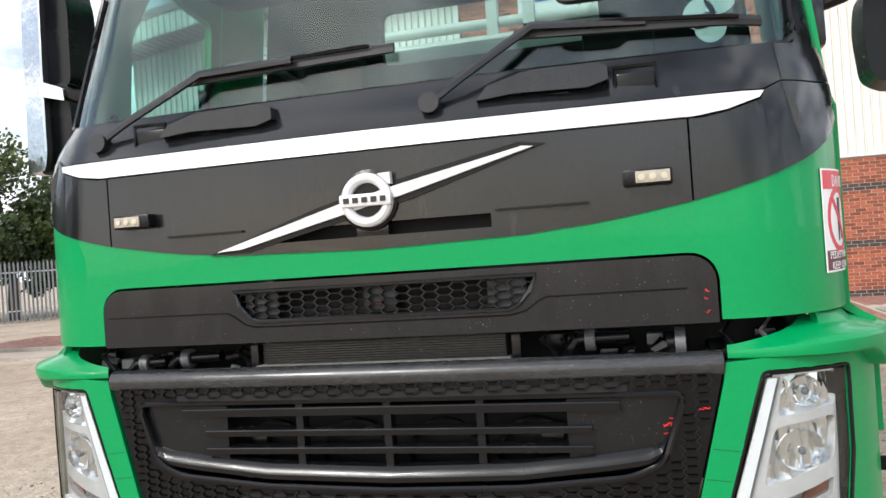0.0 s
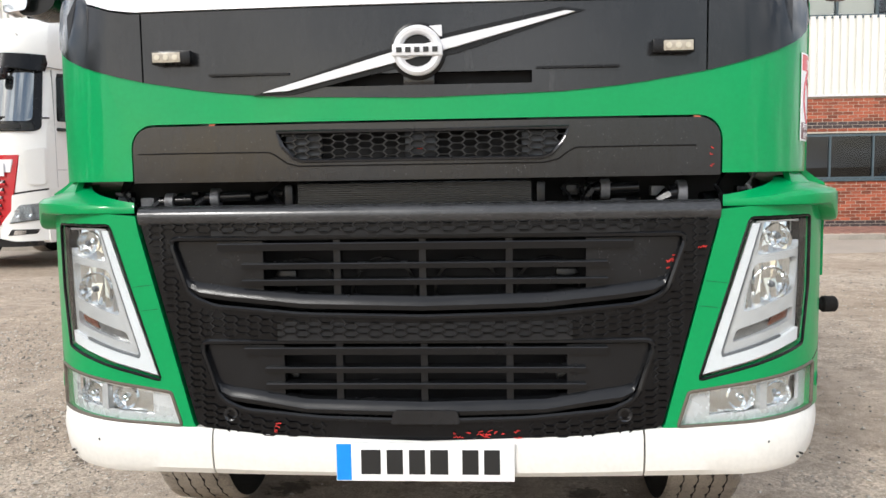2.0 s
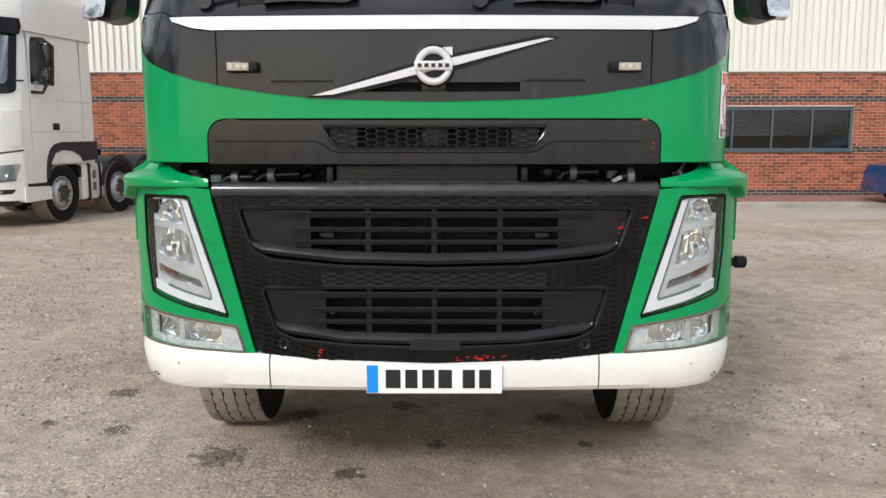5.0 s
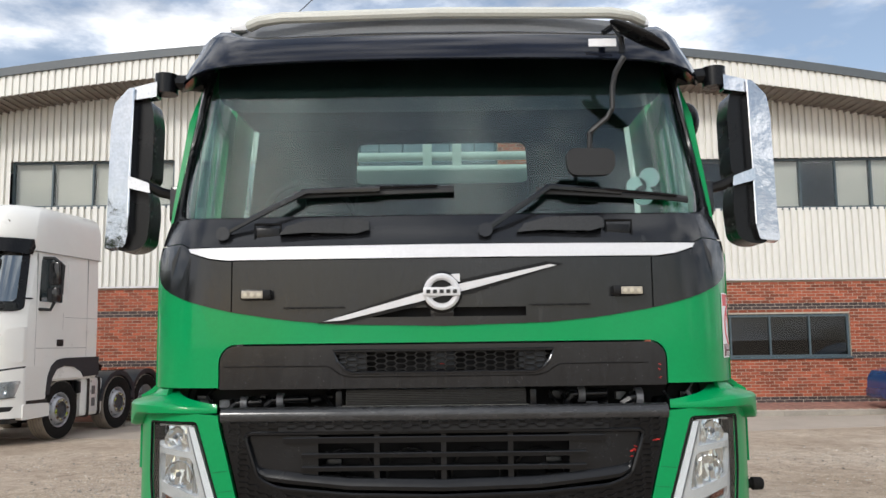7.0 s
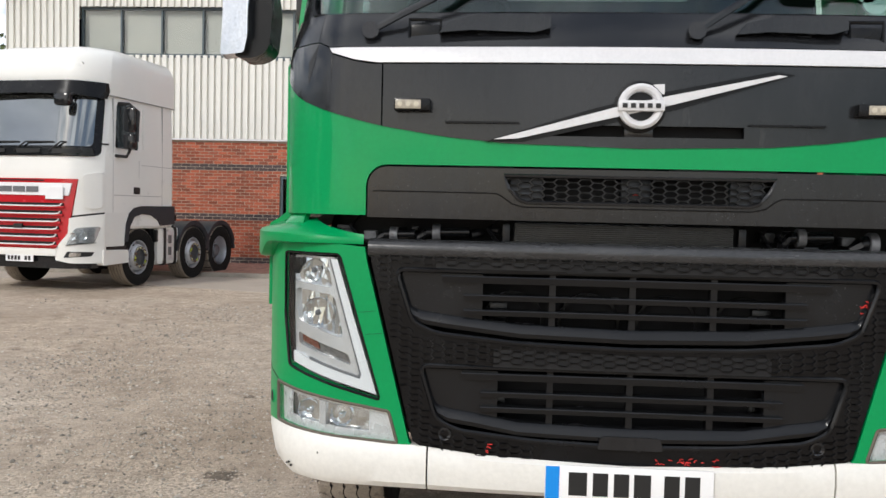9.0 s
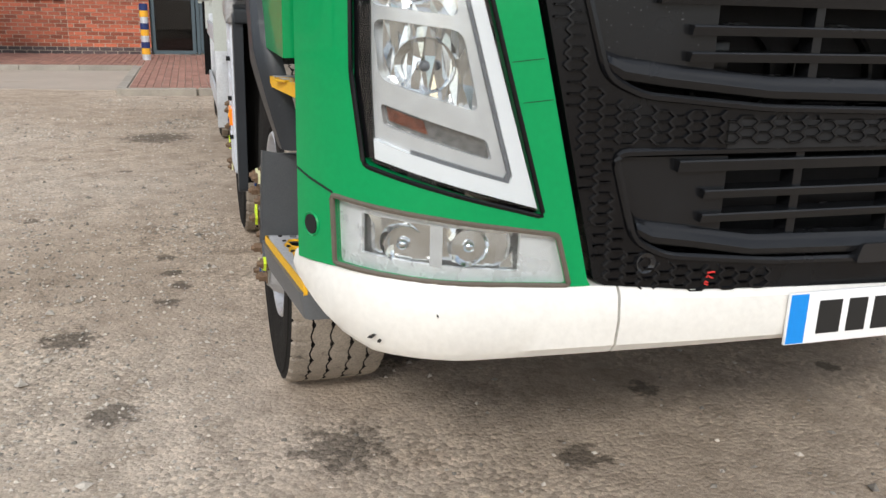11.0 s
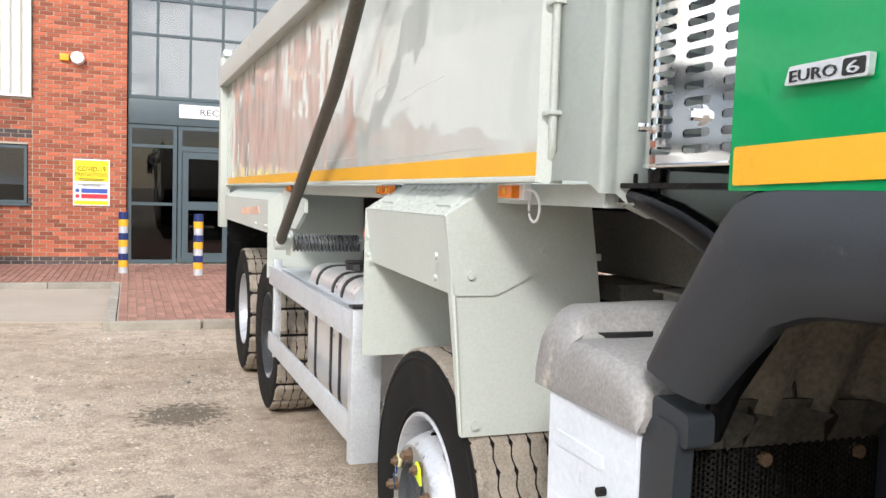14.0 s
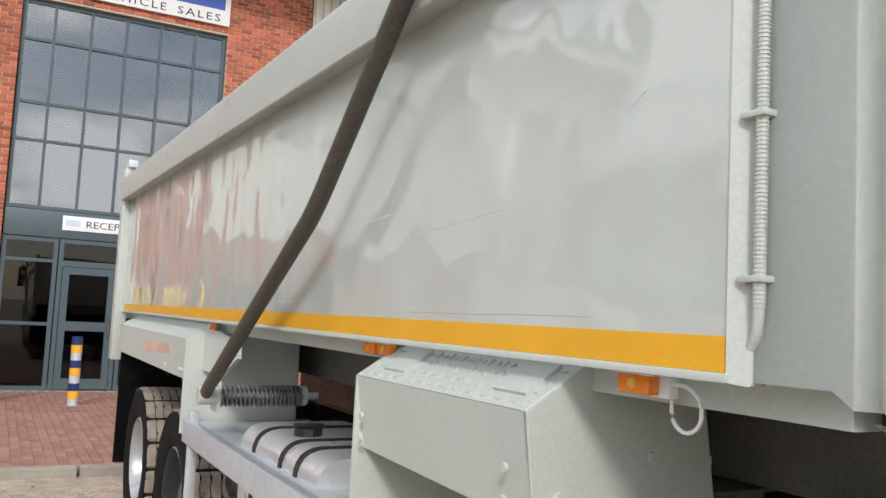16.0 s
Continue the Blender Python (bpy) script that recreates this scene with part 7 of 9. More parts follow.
    if s < 0:
        bm = B()
        hex_lines(bm, lambda a2, b2: 0.56 < a2 < 1.21 and 0.54 < b2 < 1.085, 0.56, 1.21, 0.54, 1.085, 0.013, 0.011, lambda a2, b2, d: Vector((-a2, 1.945 + d, b2)), 0.0016, 0.003)
        part("mesh_screen", bm, mat("dusty_mesh", (0.016, 0.015, 0.013), 0.8, var=0.6, scale=5, spec=0.2, spots=[((0.09, 0.075, 0.055), 0.16, 3.5), ((0.006, 0.006, 0.006), 0.34, 4.0)]), ms, "fine dusty perforated mesh", smooth=False, kind="stuff")
        part("label_tag", box(B(), -1.13, -1.07, 1.935, 1.944, 0.60, 0.63), GALV, ms, "small metal tag")
    for (x, z) in ((0.995, 1.062), (0.775, 1.06), (1.013, 0.89), (0.779, 0.90), (1.15, 0.61)):
        part("bolt", cyl(B(), (s * x, 1.957, z), (s * x, 1.938, z), 0.013, 10), RUST, ms, "rusty bolt")
    part("strut", box(B(), *sorted((s * 0.665, s * 0.735)), 1.895, 1.94, 0.62, 1.135, 0.01), GREY_P, truck)
    part("pipe", tube(B(), [(s * 0.60, 1.30, 1.36), (s * 0.66, 1.40, 1.335), (s * 0.75, 1.51, 1.285), (s * 0.84, 1.60, 1.227)], 0.050, 14), mat("clay_pipe", (0.20, 0.085, 0.05), 0.7, var=0.3), truck, "rusty brown pipe")
    part("pipe_sleeve", tube(B(), [(s * 0.835, 1.595, 1.232), (s * 0.86, 1.63, 1.17), (s * 0.885, 1.67, 1.09)], 0.045, 14), mat("braided_sleeve", (0.05, 0.047, 0.043), 0.55, metal=0.3, var=0.3, fine=200, bump=0.6), truck, "braided steel sleeve")
    part("pipe_clamp", tube(B(), [(s * 0.828, 1.584, 1.240), (s * 0.843, 1.602, 1.219)], 0.054, 18), GREY_STEP, truck)


def slot(cx, cy, w, h, ang=0.0, n=3):
    pts = []
    for sx, a0 in ((1, -90), (-1, 90)):
        for i in range(n + 1):
            t = radians(a0 + 180 * i / n)
            pts.append((sx * (w / 2 - h / 2) + h / 2 * math.cos(t), h / 2 * math.sin(t)))
    c, s = math.cos(ang), math.sin(ang)
    return [(cx + x * c - y * s, cy + x * s + y * c) for x, y in pts]


def steps_offside():
    s = -1
    # lower step: housing, tread plate with slots
    bm = B()
    prism(bm, rounded([(-1.258, 0.765), (-1.262, 0.690), (-1.218, 0.285), (-0.95, 0.28), (-0.95, 0.765)], 0.02), lambda a, b, d: Vector((a + 0.35 * max(0.0, d - 0.03), b + 0.5 * max(0.0, d - 0.03) * (b < 0.4), 0.632 - d)), 0.068)
    ls = part("lower_step", bm, GREY_STEP, truck, "grey plastic lower cab step")
    # flat black sheet on the housing paints the shade seen through the slots
    part("step_well", sheet(B(), lambda a, b, d: Vector((a, b, 0.636 - d)), [(-1.235, 0.665), (-1.195, 0.29), (-0.99, 0.29), (-0.99, 0.63)], (), 0.003), DARK, ls, "black sheet standing in for the shade under the tread plate", smooth=False)
    def flat(z):
        return lambda a, b, d: Vector((a, b, z - d))
    tread = [(-1.252, 0.681), (-1.207, 0.285), (-1.03, 0.275), (-1.04, 0.413), (-1.052, 0.638), (-1.119, 0.657)]
    holes = [slot(-1.177 + 0.047 * i - 0.006 * j, 0.429 + 0.083 * j - 0.004 * i, 0.066, 0.031, radians(100)) for i in range(3) for j in range(3)]
    tp = part("tread_plate", sheet(B(), flat(0.652), tread, holes, 0.003), YELLOW, ls, "worn yellow tread plate with slots", smooth=False)
    for h in holes:
        cx, cy = sum(p[0] for p in h) / len(h), sum(p[1] for p in h) / len(h)
        part("slot_collar", tube(B(), [(cx + (a - cx) * 1.06, cy + (b - cy) * 1.03, 0.652) for a, b in h], 0.0026, 5, True), YELLOW, tp)
    part("tread_lip", prism(B(), rounded([(0.285, 0.652), (0.285, 0.626), (0.30, 0.622), (0.685, 0.634), (0.685, 0.652)], 0.006), lambda a, b, d: Vector((-1.2555 + 0.113 * (0.690 - a) + d, a, b)), 0.008), YELLOW, ls, "yellow folded step edge")
    for i in range(9):
        y = 0.30 + 0.045 * i
        part("grip_stud", cyl(B(), (-1.222 + 0.113 * (0.681 - y), y, 0.652), (-1.222 + 0.113 * (0.681 - y), y, 0.656), 0.005, 8), DARK, ls)
    rw = random.Random(7)
    ys = [0.29 + 0.02 * i for i in range(19)]
    worn = [(-1.251 + 0.113 * (0.681 - y), y) for y in ys] + [(-1.247, 0.676), (-1.12, 0.652), (-1.118, 0.645), (-1.16, 0.64), (-1.2, 0.628)]
    worn += [(-1.226 + 0.113 * (0.681 - y) + rw.uniform(-0.007, 0.006), y) for y in reversed(ys[:-3])]
    part("bare_edge", sheet(B(), flat(0.6535), worn, (), 0.002), BARE, tp, "bare worn metal along the step edge", smooth=False)
    for x, y in ((-1.19, 0.648), (-1.10, 0.637), (-1.055, 0.32), (-1.19, 0.33)):
        part("rivet", cyl(B(), (x, y, 0.652), (x, y, 0.657), 0.008, 10), HUB, tp)
    # wall behind it
    bm = B()
    path = [(-1.252, 0.765), (-1.25, 0.738), (-1.225, 0.724), (-1.15, 0.716), (-1.08, 0.706), (-1.03, 0.686), (-1.002, 0.652), (-0.99, 0.60), (-0.985, 0.40), (-0.985, 0.20)]
    tops = [0.852, 0.857, 0.854, 0.846, 0.838, 0.829, 0.820, 0.815, 0.812, 0.812]
    lo = [bm.verts.new((x - 0.012, y - 0.02, 0.62)) for x, y in path]
    hi = [bm.verts.new((x, y, z)) for (x, y), z in zip(path, tops)]
    for i in range(len(path) - 1):
        bm.faces.new((lo[i], lo[i + 1], hi[i + 1], hi[i]))
    bmesh.ops.solidify(bm, geom=bm.faces[:], thickness=0.025)
    part("step_wall", bm, GREY_STEP, ls, "scuffed grey plastic step wall")
    part("wall_rear", box(B(), -1.244, -1.0, 0.735, 0.775, 0.55, 0.846, 0.018), GREY_STEP, ls)
    # upper step
    us = part("upper_step", box(B(), -1.165, -0.93, 0.35, 0.64, 0.985, 1.03, 0.01), BLACK_G, truck, "black housing of the upper cab step")
    tread = [(-1.232, 0.665), (-1.172, 0.335), (-0.94, 0.30), (-0.94, 0.60)]
    holes = [slot(-1.15 + 0.08 * i - 0.03 * j, 0.375 + 0.09 * j, 0.074, 0.038, radians(100)) for i in range(3) for j in range(3)]
    tp = part("tread_plate", sheet(B(), flat(1.046), tread, holes, 0.003), YELLOW, us, "worn yellow tread plate with slots", smooth=False)
    for h in holes:
        cx, cy = sum(p[0] for p in h) / len(h), sum(p[1] for p in h) / len(h)
        part("slot_collar", tube(B(), [(cx + (a - cx) * 1.05, cy + (b - cy) * 1.03, 1.046) for a, b in h], 0.0028, 5, True), YELLOW, tp)
    part("tread_lip", prism(B(), rounded([(0.335, 1.046), (0.335, 1.016), (0.345, 1.012), (0.64, 1.022), (0.668, 1.046)], 0.006), lambda a, b, d: Vector((-1.236 + 0.182 * (0.665 - a) + d, a, b)), 0.008), YELLOW, us, "yellow folded step edge")
    ys = [0.34 + 0.022 * i for i in range(15)]
    worn = [(-1.231 + 0.182 * (0.665 - y), y) for y in ys] + [(-1.21, 0.655), (-1.15, 0.645), (-1.17, 0.625)]
    worn += [(-1.196 + 0.182 * (0.665 - y) + rw.uniform(-0.012, 0.012), y) for y in reversed(ys[:-2])]
    part("bare_edge", sheet(B(), flat(1.0475), worn, (), 0.002), BARE, tp, "bare worn metal along the step edge", smooth=False)
    part("step_back", box(B(), -0.95, -0.92, 0.2, 0.8, 0.62, 1.12), BLACK_G, truck, "black plastic recess behind the steps")
    part("recess_rear", prism(B(), [(0.735, 0.80), (0.75, 0.80), (0.75, 1.12), (0.735, 1.12)], lambda a, b, d: Vector((-1.145 + d, a, b)), 0.2), GREY_P, truck, "dark plastic panel behind the steps")
    part("door_bottom", box(B(), -1.215, -0.95, 0.33, 0.66, 1.118, 1.16), DARK, truck)


chassis()
arch(-1)
arch(1)
steps_offside()

# ---- tipper body and its fittings ----


def offside_cover():
    c = part("side_cover", prism(B(), rounded([(1.95, 0.56), (2.25, 0.56), (2.26, 1.15), (2.22, 1.19), (1.95, 1.16)], 0.02), lambda a, b, d: Vector((-1.262 + d, a, b)), 0.04), PALE, truck, "pale blue-white moulded side cover")
    part("cover_body", box(B(), -1.222, -0.76, 2.0, 2.25, 0.56, 1.16, 0.01), PALE, c)
    for z in (0.66, 0.90, 1.03):
        part("moulding", prism(B(), rounded([(2.05, z), (2.22, z), (2.22, z + 0.03), (2.05, z + 0.025)], 0.006), lambda a, b, d: Vector((-1.265 + d, a, b)), 0.006), PALE, c)
    for y, z in ((2.014, 0.695), (2.029, 0.844), (2.042, 0.995)):
        part("clip", cyl(B(), (-1.262, y, z), (-1.277, y, z), 0.009, 8), BLACK_G, c, "black rubber clip")
    part("marker_lamp", prism(B(), rounded([(2.035, 0.735), (2.105, 0.742), (2.113, 0.808), (2.043, 0.801)], 0.006), lambda a, b, d: Vector((-1.274 + d, a, b)), 0.012), ORANGE, c, "orange side marker lamp")
    part("lamp_dot", cyl(B(), (-1.274, 2.074, 0.772), (-1.277, 2.074, 0.772), 0.010, 10), YEL_B, c)
    # worn moulded cap: a low front lobe and a higher ridge behind it, rounded at the outer end
    prof = [(1.935, 1.13), (1.93, 1.165), (1.94, 1.195), (1.965, 1.225), (2.0, 1.242), (2.06, 1.250), (2.13, 1.252), (2.17, 1.246), (2.185, 1.244), (2.195, 1.262), (2.21, 1.290), (2.24, 1.302), (2.29, 1.300), (2.315, 1.285), (2.325, 1.25), (2.325, 1.13)]
    bm, rows = B(), []
    for x, drop, ridge in ((-1.276, 0.085, 0.13), (-1.276, 0.045, 0.09), (-1.270, 0.022, 0.06), (-1.258, 0.007, 0.035), (-1.240, 0.001, 0.012), (-1.215, 0.0, 0.0), (-1.05, 0.0, -0.004), (-0.84, -0.002, -0.006)):
        rows.append([bm.verts.new((x + (0.012 if y > 2.19 else 0), y, max(1.13, z - (ridge if y > 2.19 else drop)) + 0.003 * noise.noise(Vector((x * 9, y * 9, z * 9))))) for y, z in prof])
    for a, b in zip(rows, rows[1:]):
        for k in range(len(prof) - 1):
            bm.faces.new((a[k], a[k + 1], b[k + 1], b[k]))
    bm.faces.new(rows[0]), bm.faces.new(rows[-1])
    cap = part("top_cap", bm, WORN, c, "worn grey plastic cap with bare patches")
    part("cap_slot", prism(B(), rounded([(-1.225, 2.20), (-1.16, 2.176), (-1.07, 2.186), (-1.10, 2.204)], 0.008), lambda a, b, d: Vector((a, b, 1.256 - d)), 0.02), DARK, c)
    part("cap_slot", prism(B(), rounded([(-1.06, 2.255), (-1.02, 2.25), (-1.015, 2.268), (-1.05, 2.272)], 0.006), lambda a, b, d: Vector((a, b, 1.3045 - d)), 0.01), DARK, c)
    part("cap_bolt", cyl(B(), (-1.10, 1.985, 1.235), (-1.10, 1.985, 1.252), 0.010, 8), HUB, c)


def tipper_body():
    b = part("body_side", sheet(B(), yz(-1.222), [(2.43, 1.56), (8.86, 1.56), (8.86, 2.51), (2.43, 2.39)], (), 0.03), PANEL_SIDE, truck, "glossy dented pale grey body side")
    part("body_side", sheet(B(), lambda a, c, d: Vector((1.222 - d, a, c)), [(2.43, 1.56), (8.86, 1.56), (8.86, 2.51), (2.43, 2.39)], (), 0.03), PANEL_SIDE, truck, "glossy pale grey body side")
    for s in (-1, 1):
        # deep top rail with a sloped underside
        prof = [(1.205, 2.37), (1.236, 2.362), (1.296, 2.352), (1.30, 2.356), (1.30, 2.515), (1.28, 2.55), (1.2, 2.55)]
        bm = B()
        rows = [[bm.verts.new((s * x, y, z + dz)) for x, z in prof] for y, dz in ((2.42, 0.0), (4.5, 0.035), (6.7, 0.075), (8.9, 0.11))]
        for p, q in zip(rows, rows[1:]):
            for j in range(len(prof)):
                bm.faces.new((p[j], p[(j + 1) % len(prof)], q[(j + 1) % len(prof)], q[j]))
        bm.faces.new(rows[0]), bm.faces.new(rows[-1])
        part("top_rail", bm, RAIL_R, truck, "worn and stained pale grey top rail, darkened in colour for its shade")
        part("bottom_rail", box(B(), *sorted((s * 1.19, s * 1.230)), 2.43, 8.88, 1.551, 1.5655, 0.004), BODY_R, truck)
        part("reflective_tape", box(B(), *sorted((s * 1.2225, s * 1.2255)), 2.437, 8.8, 1.566, 1.618), TAPE, truck, "amber reflective tape along the body")
        rs = random.Random(12)
        for y0, z0, ln, dz in ((3.05, 1.86, 0.42, 0.03), (3.6, 1.90, 0.16, 0.012), (2.75, 1.64, 0.9, 0.004), (4.0, 1.66, 0.6, 0.003), (2.62, 2.02, 0.05, 0.03)):
            part("scratch", tube(B(), [(s * 1.2222, y0 + ln * k / 4, z0 - dz * k / 4 + rs.uniform(-0.002, 0.002)) for k in range(5)], 0.0009, 4), SIGN_W if dz > 0.01 else BODY_R, b, "thin scratch")
        part("rear_post", box(B(), *sorted((s * 1.19, s * 1.285)), 8.86, 9.02, 1.16, 2.74, 0.012), BODY_R, truck, "pale grey rear corner post")
        part("post_hinge", box(B(), *sorted((s * 1.2, s * 1.27)), 8.80, 9.0, 2.74, 2.80, 0.008), GALV, truck)
    # front wall: flat corner plate and a bowed front sheet
    for s in (-1, 1):
        part("corner_plate", sheet(B(), lambda a, c, d: Vector((s * (1.226 - d - 0.7 * max(0.0, 2.434 - a)), a, c)), rounded([(2.405, 1.548), (2.434, 1.552), (2.434, 2.40), (2.405, 2.40)], 0.006), (), 0.03), BODY_R, truck, "painted front corner plate")
    bm = B()
    half = [(1.003 + 0.2 * math.cos(radians(a)), 2.41 - 0.2 * math.sin(radians(a)), 1.555 if a < 40 else 1.50 if a > 55 else 1.53) for a in (0, 8, 16, 24, 32, 40, 50, 60, 70, 80, 90)] + [(0.88, 2.206, 1.50), (0.7, 2.202, 1.50), (0.4, 2.198, 1.50)]
    plan = [(-x, y, b) for x, y, b in half] + [(0.0, 2.196, 1.50)] + [(x, y, b) for x, y, b in half[::-1]]
    zs = (None, 1.58, 2.0, 2.36, 2.6, 2.72)
    rows = [[bm.verts.new((x, y, b if z is None else z)) for x, y, b in plan] for z in zs]
    for p, q in zip(rows, rows[1:]):
        for j in range(len(plan) - 1):
            bm.faces.new((p[j], p[j + 1], q[j + 1], q[j]))
    bmesh.ops.solidify(bm, geom=bm.faces[:], thickness=-0.03)
    part("front_wall", bm, BODY, truck, "pale grey bowed front wall")
    part("wall_foot", prism(B(), [(-1.12, 1.512), (1.12, 1.512), (1.04, 1.48), (-1.04, 1.48)], lambda a, c, d: Vector((a, 2.22 + d, c)), 0.06), BODY_R, truck)
    part("floor", box(B(), -1.13, 1.13, 2.3, 8.95, 1.50, 1.55), BODY_R, truck, "grey body floor")
    # sub-frame and blocks: darker than the body paint, with under-body shade in the colour
    part("sub_frame", box(B(), -0.5, 0.5, 2.3, 8.9, 1.262, 1.48), UNDER, truck, "stained tipping sub-frame, its grey darkened for the shade under the body")
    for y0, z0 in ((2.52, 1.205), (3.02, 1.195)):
        fb = part("frame_block", box(B(), -0.62, -0.46, y0, y0 + 0.28, z0, z0 + 0.05, 0.004), UNDER, truck, "stained mounting block on the frame, its grey darkened for shade")
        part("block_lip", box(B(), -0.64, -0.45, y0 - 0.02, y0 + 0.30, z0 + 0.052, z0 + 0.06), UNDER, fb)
    part("tailgate", box(B(), -1.19, 1.19, 8.93, 8.99, 1.5, 2.7, 0.01), BODY, truck)
    # tubes over the front wall, seen through the rear window
    for z, y, r in ((2.765, 2.40, 0.03), (2.86, 2.42, 0.03)):
        part("headboard_tube", cyl(B(), (-1.1, y, z), (1.1, y, z), r, 14), CREAM, truck, "pale headboard tube")
    for x in (-1.1, -0.1, 0.1, 1.1):
        part("headboard_post", box(B(), x - 0.03, x + 0.03, 2.38, 2.44, 2.55, 2.98), CREAM, truck)
    # corrugated conduit with clamps
    cx, cy = -1.213, 2.388
    cd = part("conduit", tube(B(), [(cx, cy, 2.6), (cx, cy, 1.66), (cx + 0.004, cy + 0.006, 1.625), (cx + 0.01, cy + 0.022, 1.605)], 0.0085, 10), BODY_R, truck, "ribbed grey conduit")
    bm = B()
    for i in range(150):
        z = 1.66 + i * 0.0062
        lathe_z(bm, cx, cy, z, 0.0098, 0.0026)
    part("conduit_ribs", bm, BODY_R, cd, kind="stuff")
    for z in (1.70, 1.935, 2.17, 2.4):
        cl2 = part("clamp", box(B(), cx - 0.013, cx + 0.016, cy - 0.014, cy + 0.03, z - 0.005, z + 0.005, 0.003), BODY_R, cd, "painted pipe clamp")
        part("clamp_screw", cyl(B(), (cx - 0.002, cy + 0.026, z), (cx + 0.016, cy + 0.026, z), 0.008, 8), BODY_R, cl2)
    part("hook_rod", tube(B(), [(-1.02, 2.27, 1.62), (-1.03, 2.24, 1.622), (-1.05, 2.1, 1.61)], 0.009, 8), BODY_R, truck, "painted rod")
    part("rod_boss", cyl(B(), (-1.02, 2.27, 1.62), (-1.03, 2.235, 1.622), 0.02, 10), BODY_R, truck)


def lathe_z(bm, x, y, z, r, h, n=10):
    a = [bm.verts.new((x + r * math.cos(2 * math.pi * k / n), y + r * math.sin(2 * math.pi * k / n), z)) for k in range(n)]
    b = [bm.verts.new((x + r * math.cos(2 * math.pi * k / n), y + r * math.sin(2 * math.pi * k / n), z + h)) for k in range(n)]
    for k in range(n):
        bm.faces.new((a[k], a[(k + 1) % n], b[(k + 1) % n], b[k]))
    bm.faces.new(a), bm.faces.new(b)


def heat_shield():
    """Perforated chrome cover behind the cab: a flat outer face rounding off to the rear."""
    cx, cy, r = -1.063, 2.045, 0.12

    def put(u, z, d):
        if u <= 0.0:
            return Vector((cx - r + d + 0.04 * u * u, cy + u, z))
        t = u / r
        if t <= math.pi / 2:
            return Vector((cx - (r - d) * math.cos(t), cy + (r - d) * math.sin(t), z))
        return Vector((cx + u - r * math.pi / 2, cy + r - d, z))
    lo, hi, z0, z1 = -0.27, 0.36, 1.578, 2.75
    holes = []
    for j in range(43):
        for i, uc in enumerate((-0.205, -0.107, -0.007, 0.082, 0.155, 0.225, 0.295)):
            z = z0 + 0.028 + 0.0265 * j
            if not (i == 1 and j == 2):
                holes.append(slot(uc, z, 0.072 if i < 3 else 0.055, 0.0145))
    hs = part("heat_shield", sheet(B(), put, rect(lo, hi, z0, z1), holes, 0.003, [-0.2, -0.1] + [0.02 * i for i in range(18)]), CHROME, truck, "polished slotted exhaust cover", smooth=True)
    part("exhaust_pipe", cyl(B(), (-0.98, 1.96, 1.6), (-0.98, 1.96, 2.8), 0.14, 24), GALV, truck, "dull grey exhaust silencer")
    part("pipe_band", cyl(B(), (-0.98, 1.96, 1.86), (-0.98, 1.96, 1.90), 0.146, 24), HUB, truck)
    part("shield_edge", tube(B(), [put(lo + (hi - lo) * i / 30, z0 + 0.002, -0.001) for i in range(31)], 0.004, 6), CHROME, hs)
    part("shield_nut", cyl(B(), (-1.182, 1.93, 1.661), (-1.205, 1.93, 1.661), 0.010, 6), CHROME, hs, smooth=False)
    part("nut_washer", cyl(B(), (-1.182, 1.93, 1.661), (-1.189, 1.93, 1.661), 0.018, 14), CHROME, hs)
    part("shield_screw", cyl(B(), (-1.155, 2.112, 1.655), (-1.176, 2.120, 1.655), 0.009, 8), CHROME, hs)
    # support: thin plate, clamping bolts and a forged arm going down to the chassis
    part("stay_plate", prism(B(), rounded([(-1.125, 2.29), (-1.125, 2.24), (-1.10, 1.80), (-0.90, 1.80), (-1.06, 2.29)], 0.02), lambda a, b, d: Vector((a, b, 1.552 - d)), 0.010), BLACK_G, truck, "black support plate", smooth=False)
    bm, rows = B(), []
    for x, y, z, h, w in ((-1.10, 2.275, 1.53, 0.018, 0.02), (-1.095, 2.23, 1.522, 0.022, 0.024), (-1.085, 2.18, 1.507, 0.028, 0.026), (-1.07, 2.11, 1.482, 0.033, 0.028), (-1.05, 2.05, 1.45, 0.036, 0.03), (-1.02, 1.99, 1.40, 0.038, 0.03), (-0.98, 1.94, 1.31, 0.04, 0.03), (-0.94, 1.93, 1.20, 0.04, 0.03)):
        rows.append([bm.verts.new((x + w * math.cos(a) * 0.8, y + w * math.cos(a) * 0.5, z + h * math.sin(a))) for a in (2 * math.pi * k / 10 for k in range(10))])
    for a, b in zip(rows, rows[1:]):
        for k in range(10):
            bm.faces.new((a[k], a[(k + 1) % 10], b[(k + 1) % 10], b[k]))
    bm.faces.new(rows[0]), bm.faces.new(rows[-1])
    part("stay", bm, BLACK_G, truck, "black forged arm below the exhaust cover")
    for x, y, z0b, z1b in ((-1.10, 2.262, 1.505, 1.590), (-1.075, 2.19, 1.50, 1.56)):
        st = part("stay_bolt", cyl(B(), (x, y, z0b), (x, y, z1b), 0.008, 8), BLACK_G, truck, "dark clamping bolt")
        part("stay_nut", cyl(B(), (x, y, 1.553), (x, y, 1.570), 0.017, 6), HUB if x < -1.09 else BLACK_G, st, smooth=False)
        part("stay_nut", cyl(B(), (x, y, z0b + 0.004), (x, y, z0b + 0.024), 0.017, 6), BLACK_G, st, smooth=False)
    part("stay_pin", cyl(B(), (-1.10, 2.235, 1.54), (-1.10, 2.235, 1.572), 0.005, 8), BLACK_G, truck)
